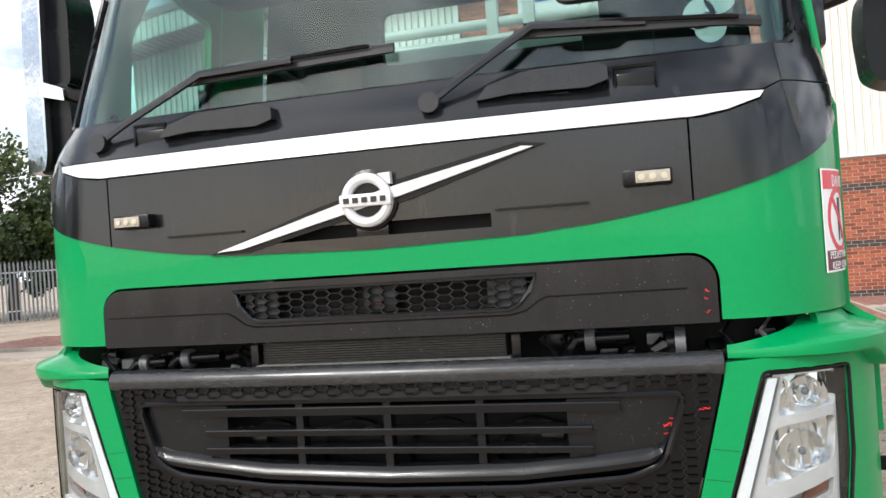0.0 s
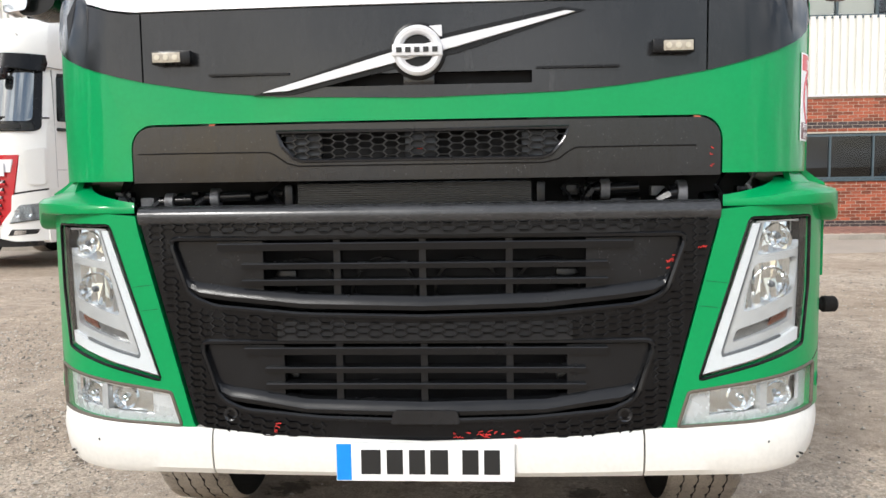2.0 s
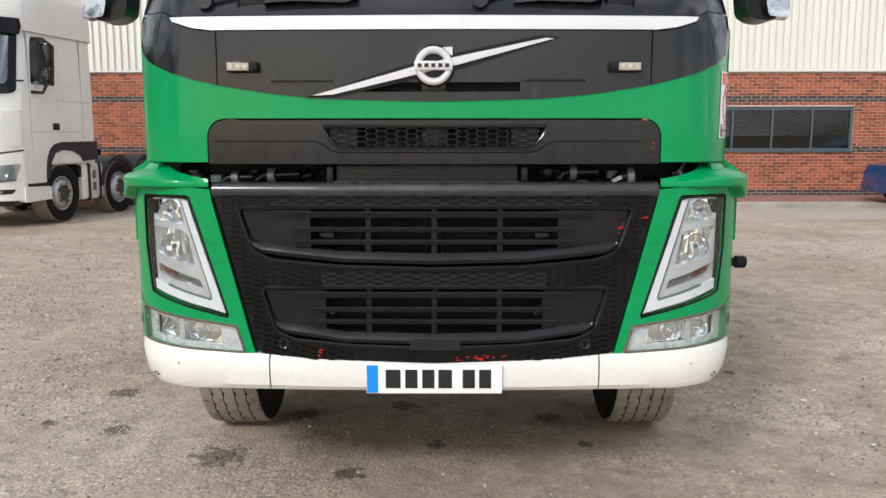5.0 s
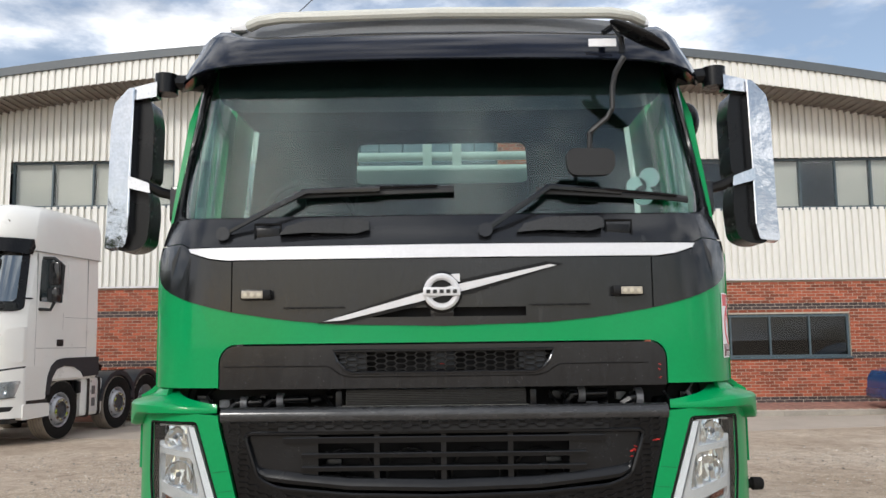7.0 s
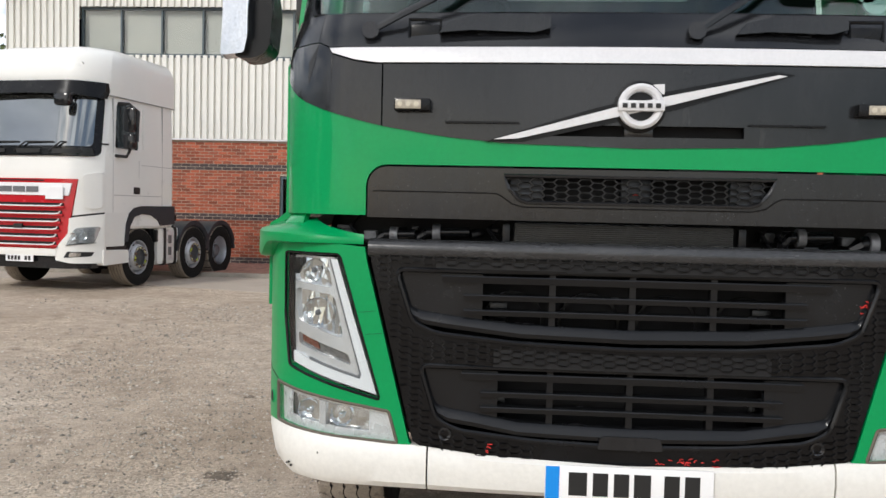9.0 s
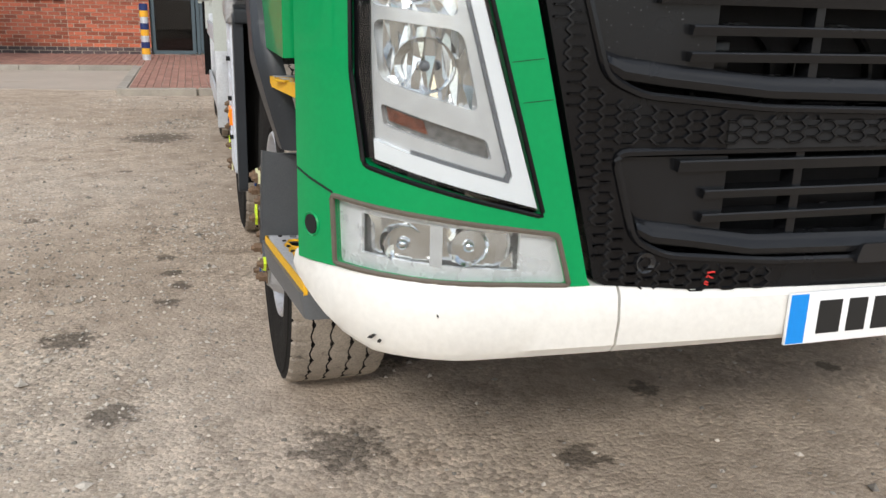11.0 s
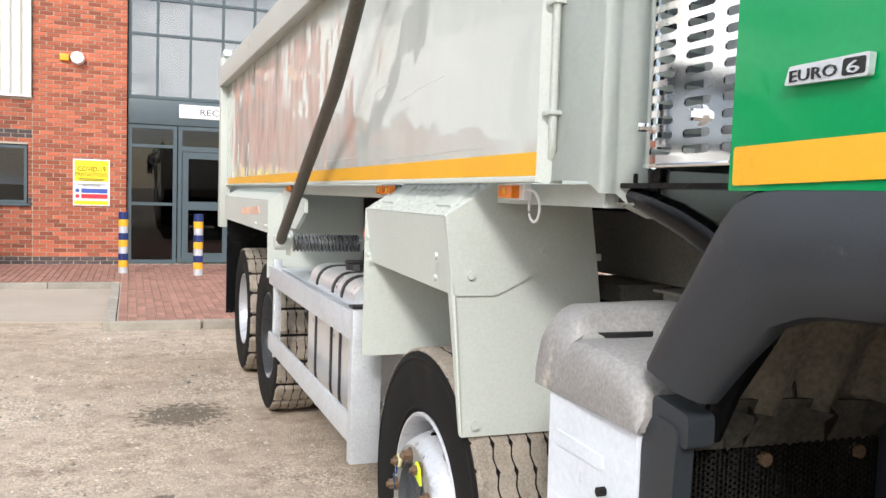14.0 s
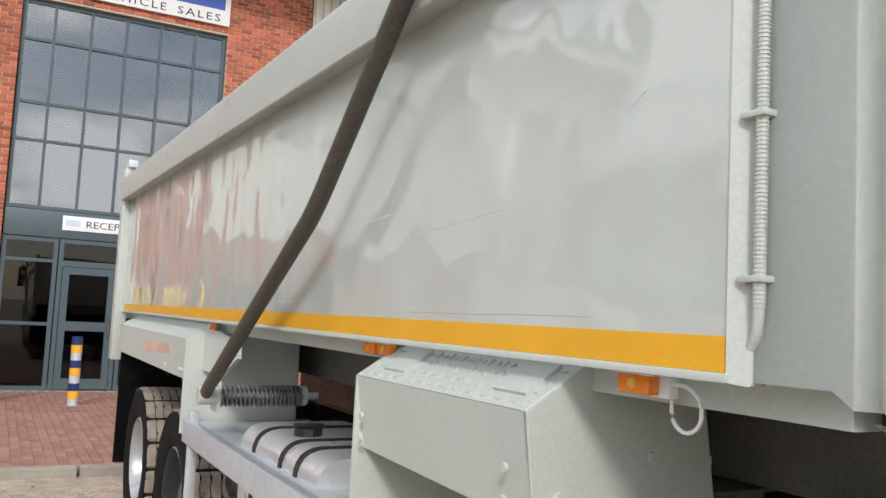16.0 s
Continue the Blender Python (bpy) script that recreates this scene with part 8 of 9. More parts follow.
    part("rubber_stop", cyl(B(), (-1.09, 2.17, 1.552), (-1.09, 2.17, 1.58), 0.02, 12, 0.022), BLACK_G, truck)


def guard(y0, y1, zc, leg_rear, xo=-1.275):
    """Folded steel wing over a wheel: sloped chequer top, leaning side skirt, tapered front plate."""
    g = part("wing", sheet(B(), lambda a, b, d: Vector((xo + 0.15 * (zc - b) + d, a, b)), [(y0 - 0.012, zc), (y1, zc), (y1, zc - 0.19), (y0 - 0.012, zc - 0.213)], (), 0.010), BODY_R, truck, "pale grey folded steel wheel wing", smooth=False)
    bm = B()
    prism(bm, [(xo, zc + 0.002), (xo + 0.15, zc + 0.10), (xo + 0.15, zc + 0.09), (xo + 0.01, zc - 0.006)], lambda a, b, d: Vector((a, y0 + d, b)), y1 - y0)
    top = part("wing_top", bm, BODY_R, g, "raised-pattern top plate", smooth=False)
    bm = B()
    for i in range(int((y1 - y0) / 0.03)):
        for j in range(5):
            t = (j + 0.5) / 5
            c = Vector((xo + 0.15 * t, y0 + 0.02 + 0.03 * i, zc + 0.10 * t + 0.003))
            w = 0.009 if (i + j) % 2 else 0.003
            v = 0.012 - w
            a = [c + Vector((-v, -w, -0.66 * v)), c + Vector((v, -w, 0.66 * v)), c + Vector((v, w, 0.66 * v)), c + Vector((-v, w, -0.66 * v))]
            f = [bm.verts.new(p + Vector((0, 0, 0.0025))) for p in a]
            e = [bm.verts.new(p - Vector((0, 0, 0.002))) for p in a]
            bm.faces.new(f)
            for k in range(4):
                bm.faces.new((f[k], e[k], e[(k + 1) % 4], f[(k + 1) % 4]))
    part("chequer", bm, BODY_R, top, "raised tread pattern", smooth=False, kind="stuff")
    for yy in (y0 + 0.1, y1 - 0.16):
        part("hinge_plate", box(B(), -0.05, 0.05, -0.06, 0.06, -0.003, 0.006), BODY_R, top).matrix_local = Matrix.Translation((xo + 0.075, yy, zc + 0.053)) @ pose(0, 0, 0, 0, -34, 0)
    part("front_plate", prism(B(), [(xo + 0.066, zc - 0.605), (xo + 0.54, zc - 0.605), (xo + 0.485, zc - 0.237), (xo + 0.443, zc + 0.045), (xo + 0.40, zc + 0.09), (xo + 0.15, zc + 0.10), (xo + 0.002, zc)], lambda a, b, d: Vector((a, y0 - 0.01 + d, b)), 0.01), BODY_R, g, "pale grey tapered front plate")
    part("cover_plate", prism(B(), [(xo + 0.030, zc - 0.213), (xo + 0.153, zc - 0.213), (xo + 0.408, zc - 0.09), (xo + 0.391, zc + 0.021), (xo + 0.36, zc + 0.09), (xo + 0.15, zc + 0.102), (xo, zc)], lambda a, b, d: Vector((a, y0 - 0.017 + d, b)), 0.006), BODY_R, g)
    part("edge_bead", tube(B(), [(xo + 0.15, y0 - 0.012, zc + 0.10), (xo, y0 - 0.012, zc), (xo + 0.031, y0 - 0.012, zc - 0.21), (xo + 0.066, y0 - 0.006, zc - 0.60)], 0.006, 6), BODY_R, g)
    part("return_edge", prism(B(), [(y0, zc - 0.21), (y0 + 0.022, zc - 0.21), (y0 + 0.022, zc - 0.60), (y0, zc - 0.605)], lambda a, b, d: Vector((xo + 0.15 * (zc - b) * 0.73 + d + 0.003, a, b)), 0.01), BODY_R, g, smooth=False)
    part("rear_plate", prism(B(), [(xo, leg_rear), (xo + 0.5, leg_rear), (xo + 0.5, zc + 0.09), (xo + 0.15, zc + 0.10), (xo, zc)], lambda a, b, d: Vector((a, y1 + d, b)), 0.01), BODY_R, g)
    part("inner_arch", box(B(), xo + 0.02, xo + 0.5, y0 + 0.02, y1 - 0.02, zc - 0.12, zc - 0.10), BODY_R, g)
    part("inner_wall", box(B(), xo + 0.42, xo + 0.43, y0, y1, zc - 0.5, zc + 0.07), BODY_R, g)
    for x, z in ((xo + 0.075, zc - 0.157), (xo + 0.30, zc - 0.09), (xo + 0.10, zc - 0.57)):
        part("bolt", cyl(B(), (x, y0 - 0.017, z), (x, y0 - 0.026, z), 0.012, 8), BODY_R, g)
    for y, z in ((y0 + 0.05, zc - 0.11), (y0 + 0.05, zc - 0.17), (y1 - 0.05, zc - 0.1), (y1 - 0.05, zc - 0.16)):
        part("bolt", cyl(B(), (xo, y, z), (xo - 0.008, y, z), 0.010, 8), BODY_R, g)
    return g


def rear_wing():
    xo, zc, y0, y1 = -1.272, 1.455, 5.98, 8.5
    g = part("wing", box(B(), xo, xo + 0.012, y0, y1, zc - 0.20, zc), BODY_R, truck, "pale grey folded steel wing over the rear wheels")
    part("wing_top", prism(B(), [(xo, zc + 0.002), (xo + 0.13, zc + 0.08), (xo + 0.13, zc + 0.07), (xo + 0.01, zc - 0.006)], lambda a, b, d: Vector((a, y0 + d, b)), y1 - y0), BODY_R, g, smooth=False)
    part("front_plate", prism(B(), [(xo, 0.98), (xo + 0.6, 0.98), (xo + 0.6, zc + 0.09), (xo + 0.13, zc + 0.08), (xo, zc)], lambda a, b, d: Vector((a, y0 - 0.01 + d, b)), 0.01), BODY_R, g)
    part("gusset", prism(B(), [(5.3, 1.47), (5.98, 1.53), (5.98, 1.30), (5.55, 1.30), (5.3, 1.40)], lambda a, b, d: Vector((-1.18 + d, a, b)), 0.02), BODY_R, g, "angled grey gusset plate")
    part("sticker", prism(B(), rounded([(6.3, 1.36), (7.3, 1.33), (7.3, 1.38), (6.4, 1.41)], 0.02), lambda a, b, d: Vector((xo - 0.002 + d, a, b)), 0.002), mat("faded_sticker", (0.66, 0.42, 0.34), 0.5, var=0.3, spots=[((0.75, 0.6, 0.2), 0.4, 3.0)]), g, "faded coloured sticker")
    part("inner_wall", box(B(), xo + 0.6, xo + 0.61, y0, y1, 0.9, zc + 0.09), BODY_R, g)
    part("rear_flap", box(B(), xo + 0.02, xo + 0.5, y1, y1 + 0.012, 0.4, zc), BLACK_G, g)
    for y in (y0 + 0.04, y0 + 0.1, y0 + 0.5):
        part("bolt", cyl(B(), (xo, y, zc - 0.16), (xo - 0.008, y, zc - 0.16), 0.010, 8), BODY_R, g)


def side_guard():
    g = part("side_guard", box(B(), -1.262, -1.245, 3.90, 5.95, 0.945, 1.055, 0.004), GALV, truck, "galvanised side guard with two rails")
    part("lower_rail", box(B(), -1.262, -1.245, 3.90, 5.95, 0.54, 0.65, 0.004), GALV, g)
    part("end_post", box(B(), -1.268, -1.15, 3.845, 3.90, 0.47, 1.075, 0.006), GALV, g, "galvanised end post")
    part("end_cap", box(B(), -1.27, -1.148, 3.84, 3.905, 1.075, 1.085), INK, g)
    part("rear_post", box(B(), -1.245, -1.2, 5.86, 5.90, 0.5, 1.1, 0.004), GALV, g)
    part("top_frame", box(B(), -1.2, -0.6, 3.9, 5.95, 1.02, 1.045), GALV, g)
    t = part("tank", sheet(B(), lambda a, b, d: Vector((a, 4.22 + d, b)), rounded([(-1.17, 0.50), (-0.62, 0.50), (-0.62, 1.14), (-1.17, 1.14)], 0.11, 6), (), 0.95), ALU, truck, "pale aluminium tank with black straps")
    for y in (4.42, 4.60, 4.95):
        q = rounded([(-1.175, 0.495), (-0.615, 0.495), (-0.615, 1.146), (-1.175, 1.146)], 0.112, 6)
        part("strap", sheet(B(), lambda a, b, d: Vector((a, y + d, b)), q, [rounded([(-1.168, 0.503), (-0.622, 0.503), (-0.622, 1.138), (-1.168, 1.138)], 0.108, 6)], 0.035), INK, t, "black strap")
    part("filler_cap", cyl(B(), (-1.02, 4.75, 1.14), (-1.02, 4.75, 1.17), 0.055, 10), INK, t, "black filler cap")
    part("cap_grip", box(B(), -1.08, -0.96, 4.735, 4.765, 1.168, 1.188, 0.008), INK, t)
    part("air_tank", cyl(B(), (-0.9, 5.3, 0.75), (-0.9, 5.9, 0.75), 0.14, 18), BLACK_G, truck)


def sheet_arm():
    a = part("sheeting_arm", tube(B(), [(-1.30, 5.33, 1.24), (-1.303, 5.25, 1.285), (-1.33, 3.99, 1.897), (-1.332, 3.92, 1.94), (-1.333, 3.86, 1.985), (-1.335, 3.38, 2.39), (-1.335, 2.85, 2.84)], 0.028, 12), ARM, truck, "dark tubular sheeting arm")
    part("arm_pivot", cyl(B(), (-1.33, 5.34, 1.235), (-1.22, 5.34, 1.235), 0.04, 14), BODY_R, a)
    part("pivot_plate", box(B(), -1.25, -1.235, 5.30, 5.44, 1.16, 1.30, 0.006), BODY_R, a)
    n, pts = 19, []
    for i in range(n * 8 + 1):
        t = 2 * math.pi * i / 8
        pts.append((-1.24 + 0.38 * i / (n * 8), 5.33 + 0.042 * math.cos(t), 1.235 + 0.042 * math.sin(t)))
    part("coil_spring", tube(B(), pts, 0.0075, 6), HUB, a, "grey coil spring")
    part("spring_rod", cyl(B(), (-1.25, 5.33, 1.235), (-0.78, 5.33, 1.235), 0.016, 10), GALV, a)
    part("spring_end", cyl(B(), (-0.87, 5.33, 1.235), (-0.84, 5.33, 1.235), 0.045, 12), GALV, a)


def side_lamps():
    for y in (2.665, 3.69, 3.795, 5.78):
        l = part("side_lamp", box(B(), -1.195, -1.172, y - 0.04, y + 0.04, 1.514, 1.547, 0.004), ORANGE, truck, "orange side marker lamp")
        part("lamp_body", box(B(), -1.172, -1.15, y - (0.062 if y < 3 else 0.045), y + 0.045, 1.510, 1.551, 0.004), LAMPW if y < 3 else HUB, l)
        part("lamp_dot", cyl(B(), (-1.195, y, 1.531), (-1.1975, y, 1.531), 0.010, 10), YEL_B, l)
    part("lamp_cable", tube(B(), [(-1.165, 2.61, 1.535), (-1.165, 2.585, 1.535), *[(-1.164 + 0.0012 * k, 2.584 + 0.040 * math.cos(radians(90 + 17 * k)), 1.497 + 0.038 * math.sin(radians(90 + 17 * k))) for k in range(1, 16)], (-1.145, 2.622, 1.53)], 0.0038, 6), LAMPW, truck, "white looped cable")


offside_cover()
tipper_body()
heat_shield()
guard(2.87, 3.67, 1.46, 0.93)
rear_wing()
side_guard()
sheet_arm()
side_lamps()

# ---- the white lorry parked by the building ----


def plate(bm, poly, y, thick):
    return prism(bm, poly, lambda a, b, d: Vector((a, y - d, b)), thick)


def cab_bow(x):
    """How far the white cab's front falls back towards its corners."""
    return 0.46 * max(0.0, (abs(x) - 0.66) / 0.565) ** 2.5


def ringed(bm, levels, xs, rear):
    """A cab shell of level rings: (height, front, half width), with the bowed front."""
    rings = []
    for z, y0, w in levels:
        k = w / 1.225
        half = [(x * k, y0 + cab_bow(x)) for x in xs] + [(w, 1.2), (w, rear - 0.06), (w - 0.05, rear)]
        rings.append([bm.verts.new((x, y, z)) for x, y in half] + [bm.verts.new((-x, y, z)) for x, y in half[::-1] if x > 0])
    n = len(rings[0])
    for p, q in zip(rings, rings[1:]):
        for i in range(n):
            bm.faces.new((p[i], p[(i + 1) % n], q[(i + 1) % n], q[i]))
    bm.faces.new(rings[0][::-1]), bm.faces.new(rings[-1])
    return bm


def white_lorry():
    t = thing("tractor_unit", "white three-axle tractor unit with a red grille", "lorry", (-8.22, 10.47, 0), -9)
    xs = [0, 0.3, 0.6, 0.75, 0.85, 0.93, 1.0, 1.06, 1.11, 1.15, 1.185, 1.21, 1.225]
    bow = [s * x for x in xs[2:-1] for s in (-1, 1)] + [0, 0.3, -0.3]

    def P(name, bm, m, label="", parent=None, smooth=True):
        return part(name, bm, m, parent or t, label, smooth)

    def bowed(poly, y, thick, r=0.0, lean=None):
        """A plate that follows the bowed front."""
        return sheet(B(), lambda a, b, d: Vector((a, y + d + cab_bow(a) + (lean(b) if lean else 0.0), b)), rounded(poly, r) if r else poly, (), thick, bow)
    cab = P("cab", ringed(B(), [(1.02, 0.06, 1.2), (1.06, 0.035, 1.225), (1.5, 0.02, 1.225), (1.8, 0.02, 1.225), (2.22, 0.03, 1.225), (2.36, 0.07, 1.225), (2.8, 0.165, 1.215), (3.24, 0.26, 1.205)], xs, 2.56), WHITE, "white cab shell")
    roof = P("high_roof", ringed(B(), [(3.235, 0.24, 1.235), (3.40, 0.17, 1.24), (3.46, 0.155, 1.24), (3.65, 0.17, 1.235), (3.80, 0.21, 1.22), (3.91, 0.28, 1.18), (3.99, 0.40, 1.12), (4.04, 0.58, 1.03), (4.065, 0.85, 0.9)], xs, 2.58), WHITE, "white high roof with a panel line", cab)
    for s in (-1, 1):
        P("roof_lamp", cyl(B(), (s * 0.93, 0.36, 3.72), (s * 0.93, 0.27, 3.70), 0.035, 12), CHROME, "", roof)
        P("roof_seam", box(B(), *sorted((s * 1.19, s * 1.2395)), 0.62, 2.56, 3.228, 3.238), SEAM_W, "", roof)
        P("roof_seam", box(B(), *sorted((s * 1.19, s * 1.227)), 2.2, 2.5, 3.70, 3.712), SEAM_W, "", roof)
    P("visor", sheet(B(), lambda a, b, d: Vector((a, 0.02 + d + cab_bow(a) + (b - 3.2) * 0.35, b)), [(-1.215, 3.42), (1.215, 3.42), (1.2, 3.16), (0.95, 3.19), (0, 3.22), (-0.95, 3.19), (-1.2, 3.16)], (), 0.14, bow), BLACK_G, "glossy black sun visor", cab)
    slope = lambda z: (z - 2.33) * 0.205
    P("screen_surround", bowed([(-1.19, 2.20), (1.19, 2.20), (1.16, 3.24), (-1.16, 3.24)], 0.022, 0.02, 0.10, slope), BLACK_G, "black screen surround", cab)
    P("windscreen", bowed([(-1.12, 2.36), (1.12, 2.36), (1.10, 3.2), (-1.10, 3.2)], 0.012, 0.008, 0.08, slope), mat("dark_screen", (0.20, 0.22, 0.23), 0.03, metal=0.85, var=0.03, coat=1.0), "glossy windscreen", cab)
    P("cowl", bowed([(-1.15, 2.21), (1.15, 2.21), (1.13, 2.34), (-1.13, 2.34)], -0.02, 0.03, 0.03), BLACK, "black cowl", cab)
    km = P("kerb_mirror", box(B(), 0.72, 0.98, -0.16, 0.02, 2.98, 3.18, 0.06), BLACK, "black kerb mirror", cab)
    P("mirror_arm", tube(B(), [(0.85, 0.02, 3.14), (0.9, 0.1, 3.2), (0.95, 0.2, 3.24)], 0.025, 8), INK, "", km)
    for x in (-0.75, -0.1, 0.55):
        P("wiper", tube(B(), [(x, -0.03, 2.27), (x + 0.2, -0.01, 2.42), (x + 0.7, 0.02 + cab_bow(x + 0.7), 2.42)], 0.014, 6), INK, "", cab)
        P("grip", bowed([(x + 0.05, 2.235), (x + 0.48, 2.245), (x + 0.48, 2.31), (x + 0.05, 2.31)], -0.035, 0.02, 0.025), INK, "", cab)
    # red grille with pale edged slats
    g = P("grille", bowed([(-0.98, 1.83), (0.98, 1.83), (0.86, 0.95), (0.66, 0.70), (-0.66, 0.70), (-0.86, 0.95)], -0.01, 0.03), RED, "red grille")
    P("name_band", bowed([(-0.92, 1.76), (0.92, 1.76), (0.88, 1.56), (-0.88, 1.56)], -0.032, 0.02), SIGN_W, "white name band", g)
    P("top_slot", box(B(), -0.55, 0.45, -0.02, -0.008, 1.79, 1.81), DARK, "", g)
    for x0, x1 in ((-0.36, -0.14), (-0.11, 0.11), (0.14, 0.36)):
        P("logo_block", box(B(), x0, x1, -0.045, -0.033, 1.61, 1.70), HUB, "plain grey logo block", g)
    P("sticker", box(B(), 0.5, 0.82, -0.048, -0.034, 1.5, 1.7), SIGN_W, "", g)
    for i in range(6):
        z, w = 1.44 - 0.125 * i, 0.80 - 0.025 * i
        P("slot", box(B(), -w, w, -0.016, 0.0, z - 0.05, z), DARK, "", g)
        P("slat", box(B(), -w - 0.03, w + 0.03, -0.055, -0.012, z - 0.085, z - 0.048, 0.01), RED, "", g)
        P("slat_edge", tube(B(), [(-w - 0.0, -0.05, z - 0.005), (-w + 0.03, -0.055, z - 0.04), (-w + 0.10, -0.058, z - 0.05), (0, -0.058, z - 0.052), (w - 0.10, -0.058, z - 0.05), (w - 0.03, -0.055, z - 0.04), (w, -0.05, z - 0.005)], 0.011, 6), SIGN_W, "", g)
    P("centre_badge", box(B(), -0.08, 0.08, -0.075, -0.04, 1.02, 1.09, 0.006), INK, "", g)
    for s in (-1, 1):
        m = lambda pts: [(s * x, z) for x, z in pts]
        ck = P("cheek", bowed(m(((0.985, 1.83), (1.222, 1.93), (1.222, 1.30), (0.92, 1.24))), 0.0, 0.03), WHITE, "white cab cheek")
        P("corner_vane", bowed(m(((1.05, 1.90), (1.224, 1.96), (1.224, 1.36), (1.07, 1.36))), -0.045, 0.07, 0.05), WHITE, "", ck)
        P("cheek_gap", bowed(m(((0.90, 1.20), (1.22, 1.27), (1.22, 1.31), (0.90, 1.235))), 0.005, 0.02), INK)
        P("lower_panel", bowed(m(((0.88, 1.2), (1.224, 1.27), (1.224, 0.46), (0.9, 0.47), (0.66, 0.52), (0.66, 0.70), (0.86, 0.95))), -0.015, 0.06), WHITE, "white bumper corner")
        h = P("headlamp", bowed(m(((0.84, 0.76), (1.15, 0.80), (1.205, 1.07), (0.96, 1.04))), -0.022, 0.02, 0.04), mat("lamp_grey", (0.62, 0.63, 0.64), 0.15, metal=0.6, var=0.5, scale=14), "clear headlamp")
        for x in (0.95, 1.07):
            P("reflector", lathe(B(), [(0.015, 0.0), (0.04, -0.012), (0.062, -0.03)], "y", 16, (s * x, cab_bow(x) - 0.02, 0.91)), REFL, "", h, False)
        P("lamp_edge", bowed(m(((0.84, 0.755), (1.16, 0.795), (1.165, 0.81), (0.84, 0.77))), -0.034, 0.02), INK, "", h)
        P("lens", bowed(m(((0.85, 0.77), (1.14, 0.81), (1.19, 1.06), (0.97, 1.03))), -0.062, 0.005, 0.04), LENS, "", h)
        P("fog_lamp", bowed(m(((0.80, 0.56), (1.12, 0.58), (1.15, 0.65), (0.86, 0.66))), -0.022, 0.012, 0.015), INK)
        P("fog_glass", bowed(m(((0.88, 0.575), (1.02, 0.58), (1.03, 0.64), (0.90, 0.645))), -0.03, 0.012, 0.015), REFL)
    P("bumper", bowed([(-1.1, 0.38), (1.1, 0.38), (1.12, 0.56), (-1.12, 0.56)], 0.03, 0.2), BLACK, "black lower bumper")
    P("valance", box(B(), -0.68, 0.68, -0.03, 0.1, 0.58, 0.70, 0.02), WHITE)
    pl = P("number_plate", box(B(), -0.26, 0.26, -0.03, -0.018, 0.48, 0.59), PLATE_W, "white number plate")
    for k in range(7):
        if k != 4:
            P("plate_bar", box(B(), -0.22 + 0.064 * k, -0.175 + 0.064 * k, -0.0325, -0.0301, 0.50, 0.57), INK, "", pl)
    # sides
    for s in (-1, 1):
        sx = lambda d0: (lambda a, b, d: Vector((s * (1.225 + d0 - d - 0.017 * max(0, b - 2.36)), a, b)))
        P("door_window", prism(B(), rounded([(0.74, 2.38), (1.39, 2.38), (1.37, 3.12), (0.80, 3.12)], 0.05), sx(0.004), 0.012), mat("side_glass", (0.015, 0.02, 0.02), 0.05, coat=1.0), "dark door window", cab)
        for box_at in ((2.16, 2.17, 1.12, 3.22), (0.68, 0.69, 1.3, 3.2), (1.43, 1.438, 1.9, 2.2), (0.70, 2.16, 1.585, 1.595), (1.5, 2.5, 2.125, 2.133)):
            P("door_seam", box(B(), *sorted((s * 1.2, s * 1.2262)), *box_at), SEAM_W, "", cab)
        P("side_locker", prism(B(), rounded([(1.54, 2.40), (1.92, 2.40), (1.92, 3.12), (1.54, 3.12)], 0.05), sx(0.008), 0.016), WHITE, "", cab)
        P("door_handle", box(B(), *sorted((s * 1.215, s * 1.235)), 1.27, 1.46, 1.62, 1.74, 0.015), INK, "black door handle", cab)
        mi = P("mirror", box(B(), *sorted((s * 1.32, s * 1.52)), 0.82, 0.96, 2.66, 3.06, 0.05), BLACK, "black door mirror")
        P("wide_mirror", box(B(), *sorted((s * 1.31, s * 1.51)), 0.80, 0.95, 2.36, 2.62, 0.05), BLACK, "", mi)
        P("mirror_arm", tube(B(), [(s * 1.2, 0.84, 3.13), (s * 1.36, 0.92, 3.13), (s * 1.52, 0.95, 3.0), (s * 1.5, 0.94, 2.5)], 0.03, 8), INK, "", mi)
        P("mirror_arm", tube(B(), [(s * 1.2, 0.74, 2.25), (s * 1.36, 0.86, 2.24), (s * 1.42, 0.88, 2.38)], 0.03, 8), INK, "", mi)
        # arch and side skirts
        P("wheel_arch", prism(B(), [(1.0, 0.80), (1.04, 1.1), (1.13, 1.28), (1.28, 1.38), (1.5, 1.415), (2.57, 1.42), (2.57, 1.08), (2.10, 1.06), (2.02, 1.16), (1.8, 1.25), (1.5, 1.275), (1.28, 1.22), (1.15, 1.06), (1.09, 0.80)], sx(0.02), 0.4), GREY_P, "dark grey wheel arch")
        P("step", prism(B(), rounded([(0.42, 0.42), (1.13, 0.44), (1.11, 0.66), (0.42, 0.68)], 0.04), sx(0.01), 0.28), WHITE, "white side step")
        P("step_gap", box(B(), *sorted((s * 0.95, s * 1.215)), 0.45, 1.08, 0.67, 0.74), INK)
        P("lower_side", prism(B(), rounded([(0.46, 0.73), (1.0, 0.73), (1.05, 1.12), (1.14, 1.29), (0.46, 1.29)], 0.02), sx(0.003), 0.2), WHITE, "", cab)
        P("battery_box", box(B(), *sorted((s * 0.7, s * 1.1)), 1.98, 2.2, 0.5, 1.0, 0.03), BLACK_G)
        tk = P("fuel_tank", box(B(), *sorted((s * 0.65, s * 1.17)), 2.12, 2.86, 0.33, 1.03, 0.08), WHITE, "pale ribbed side tank")
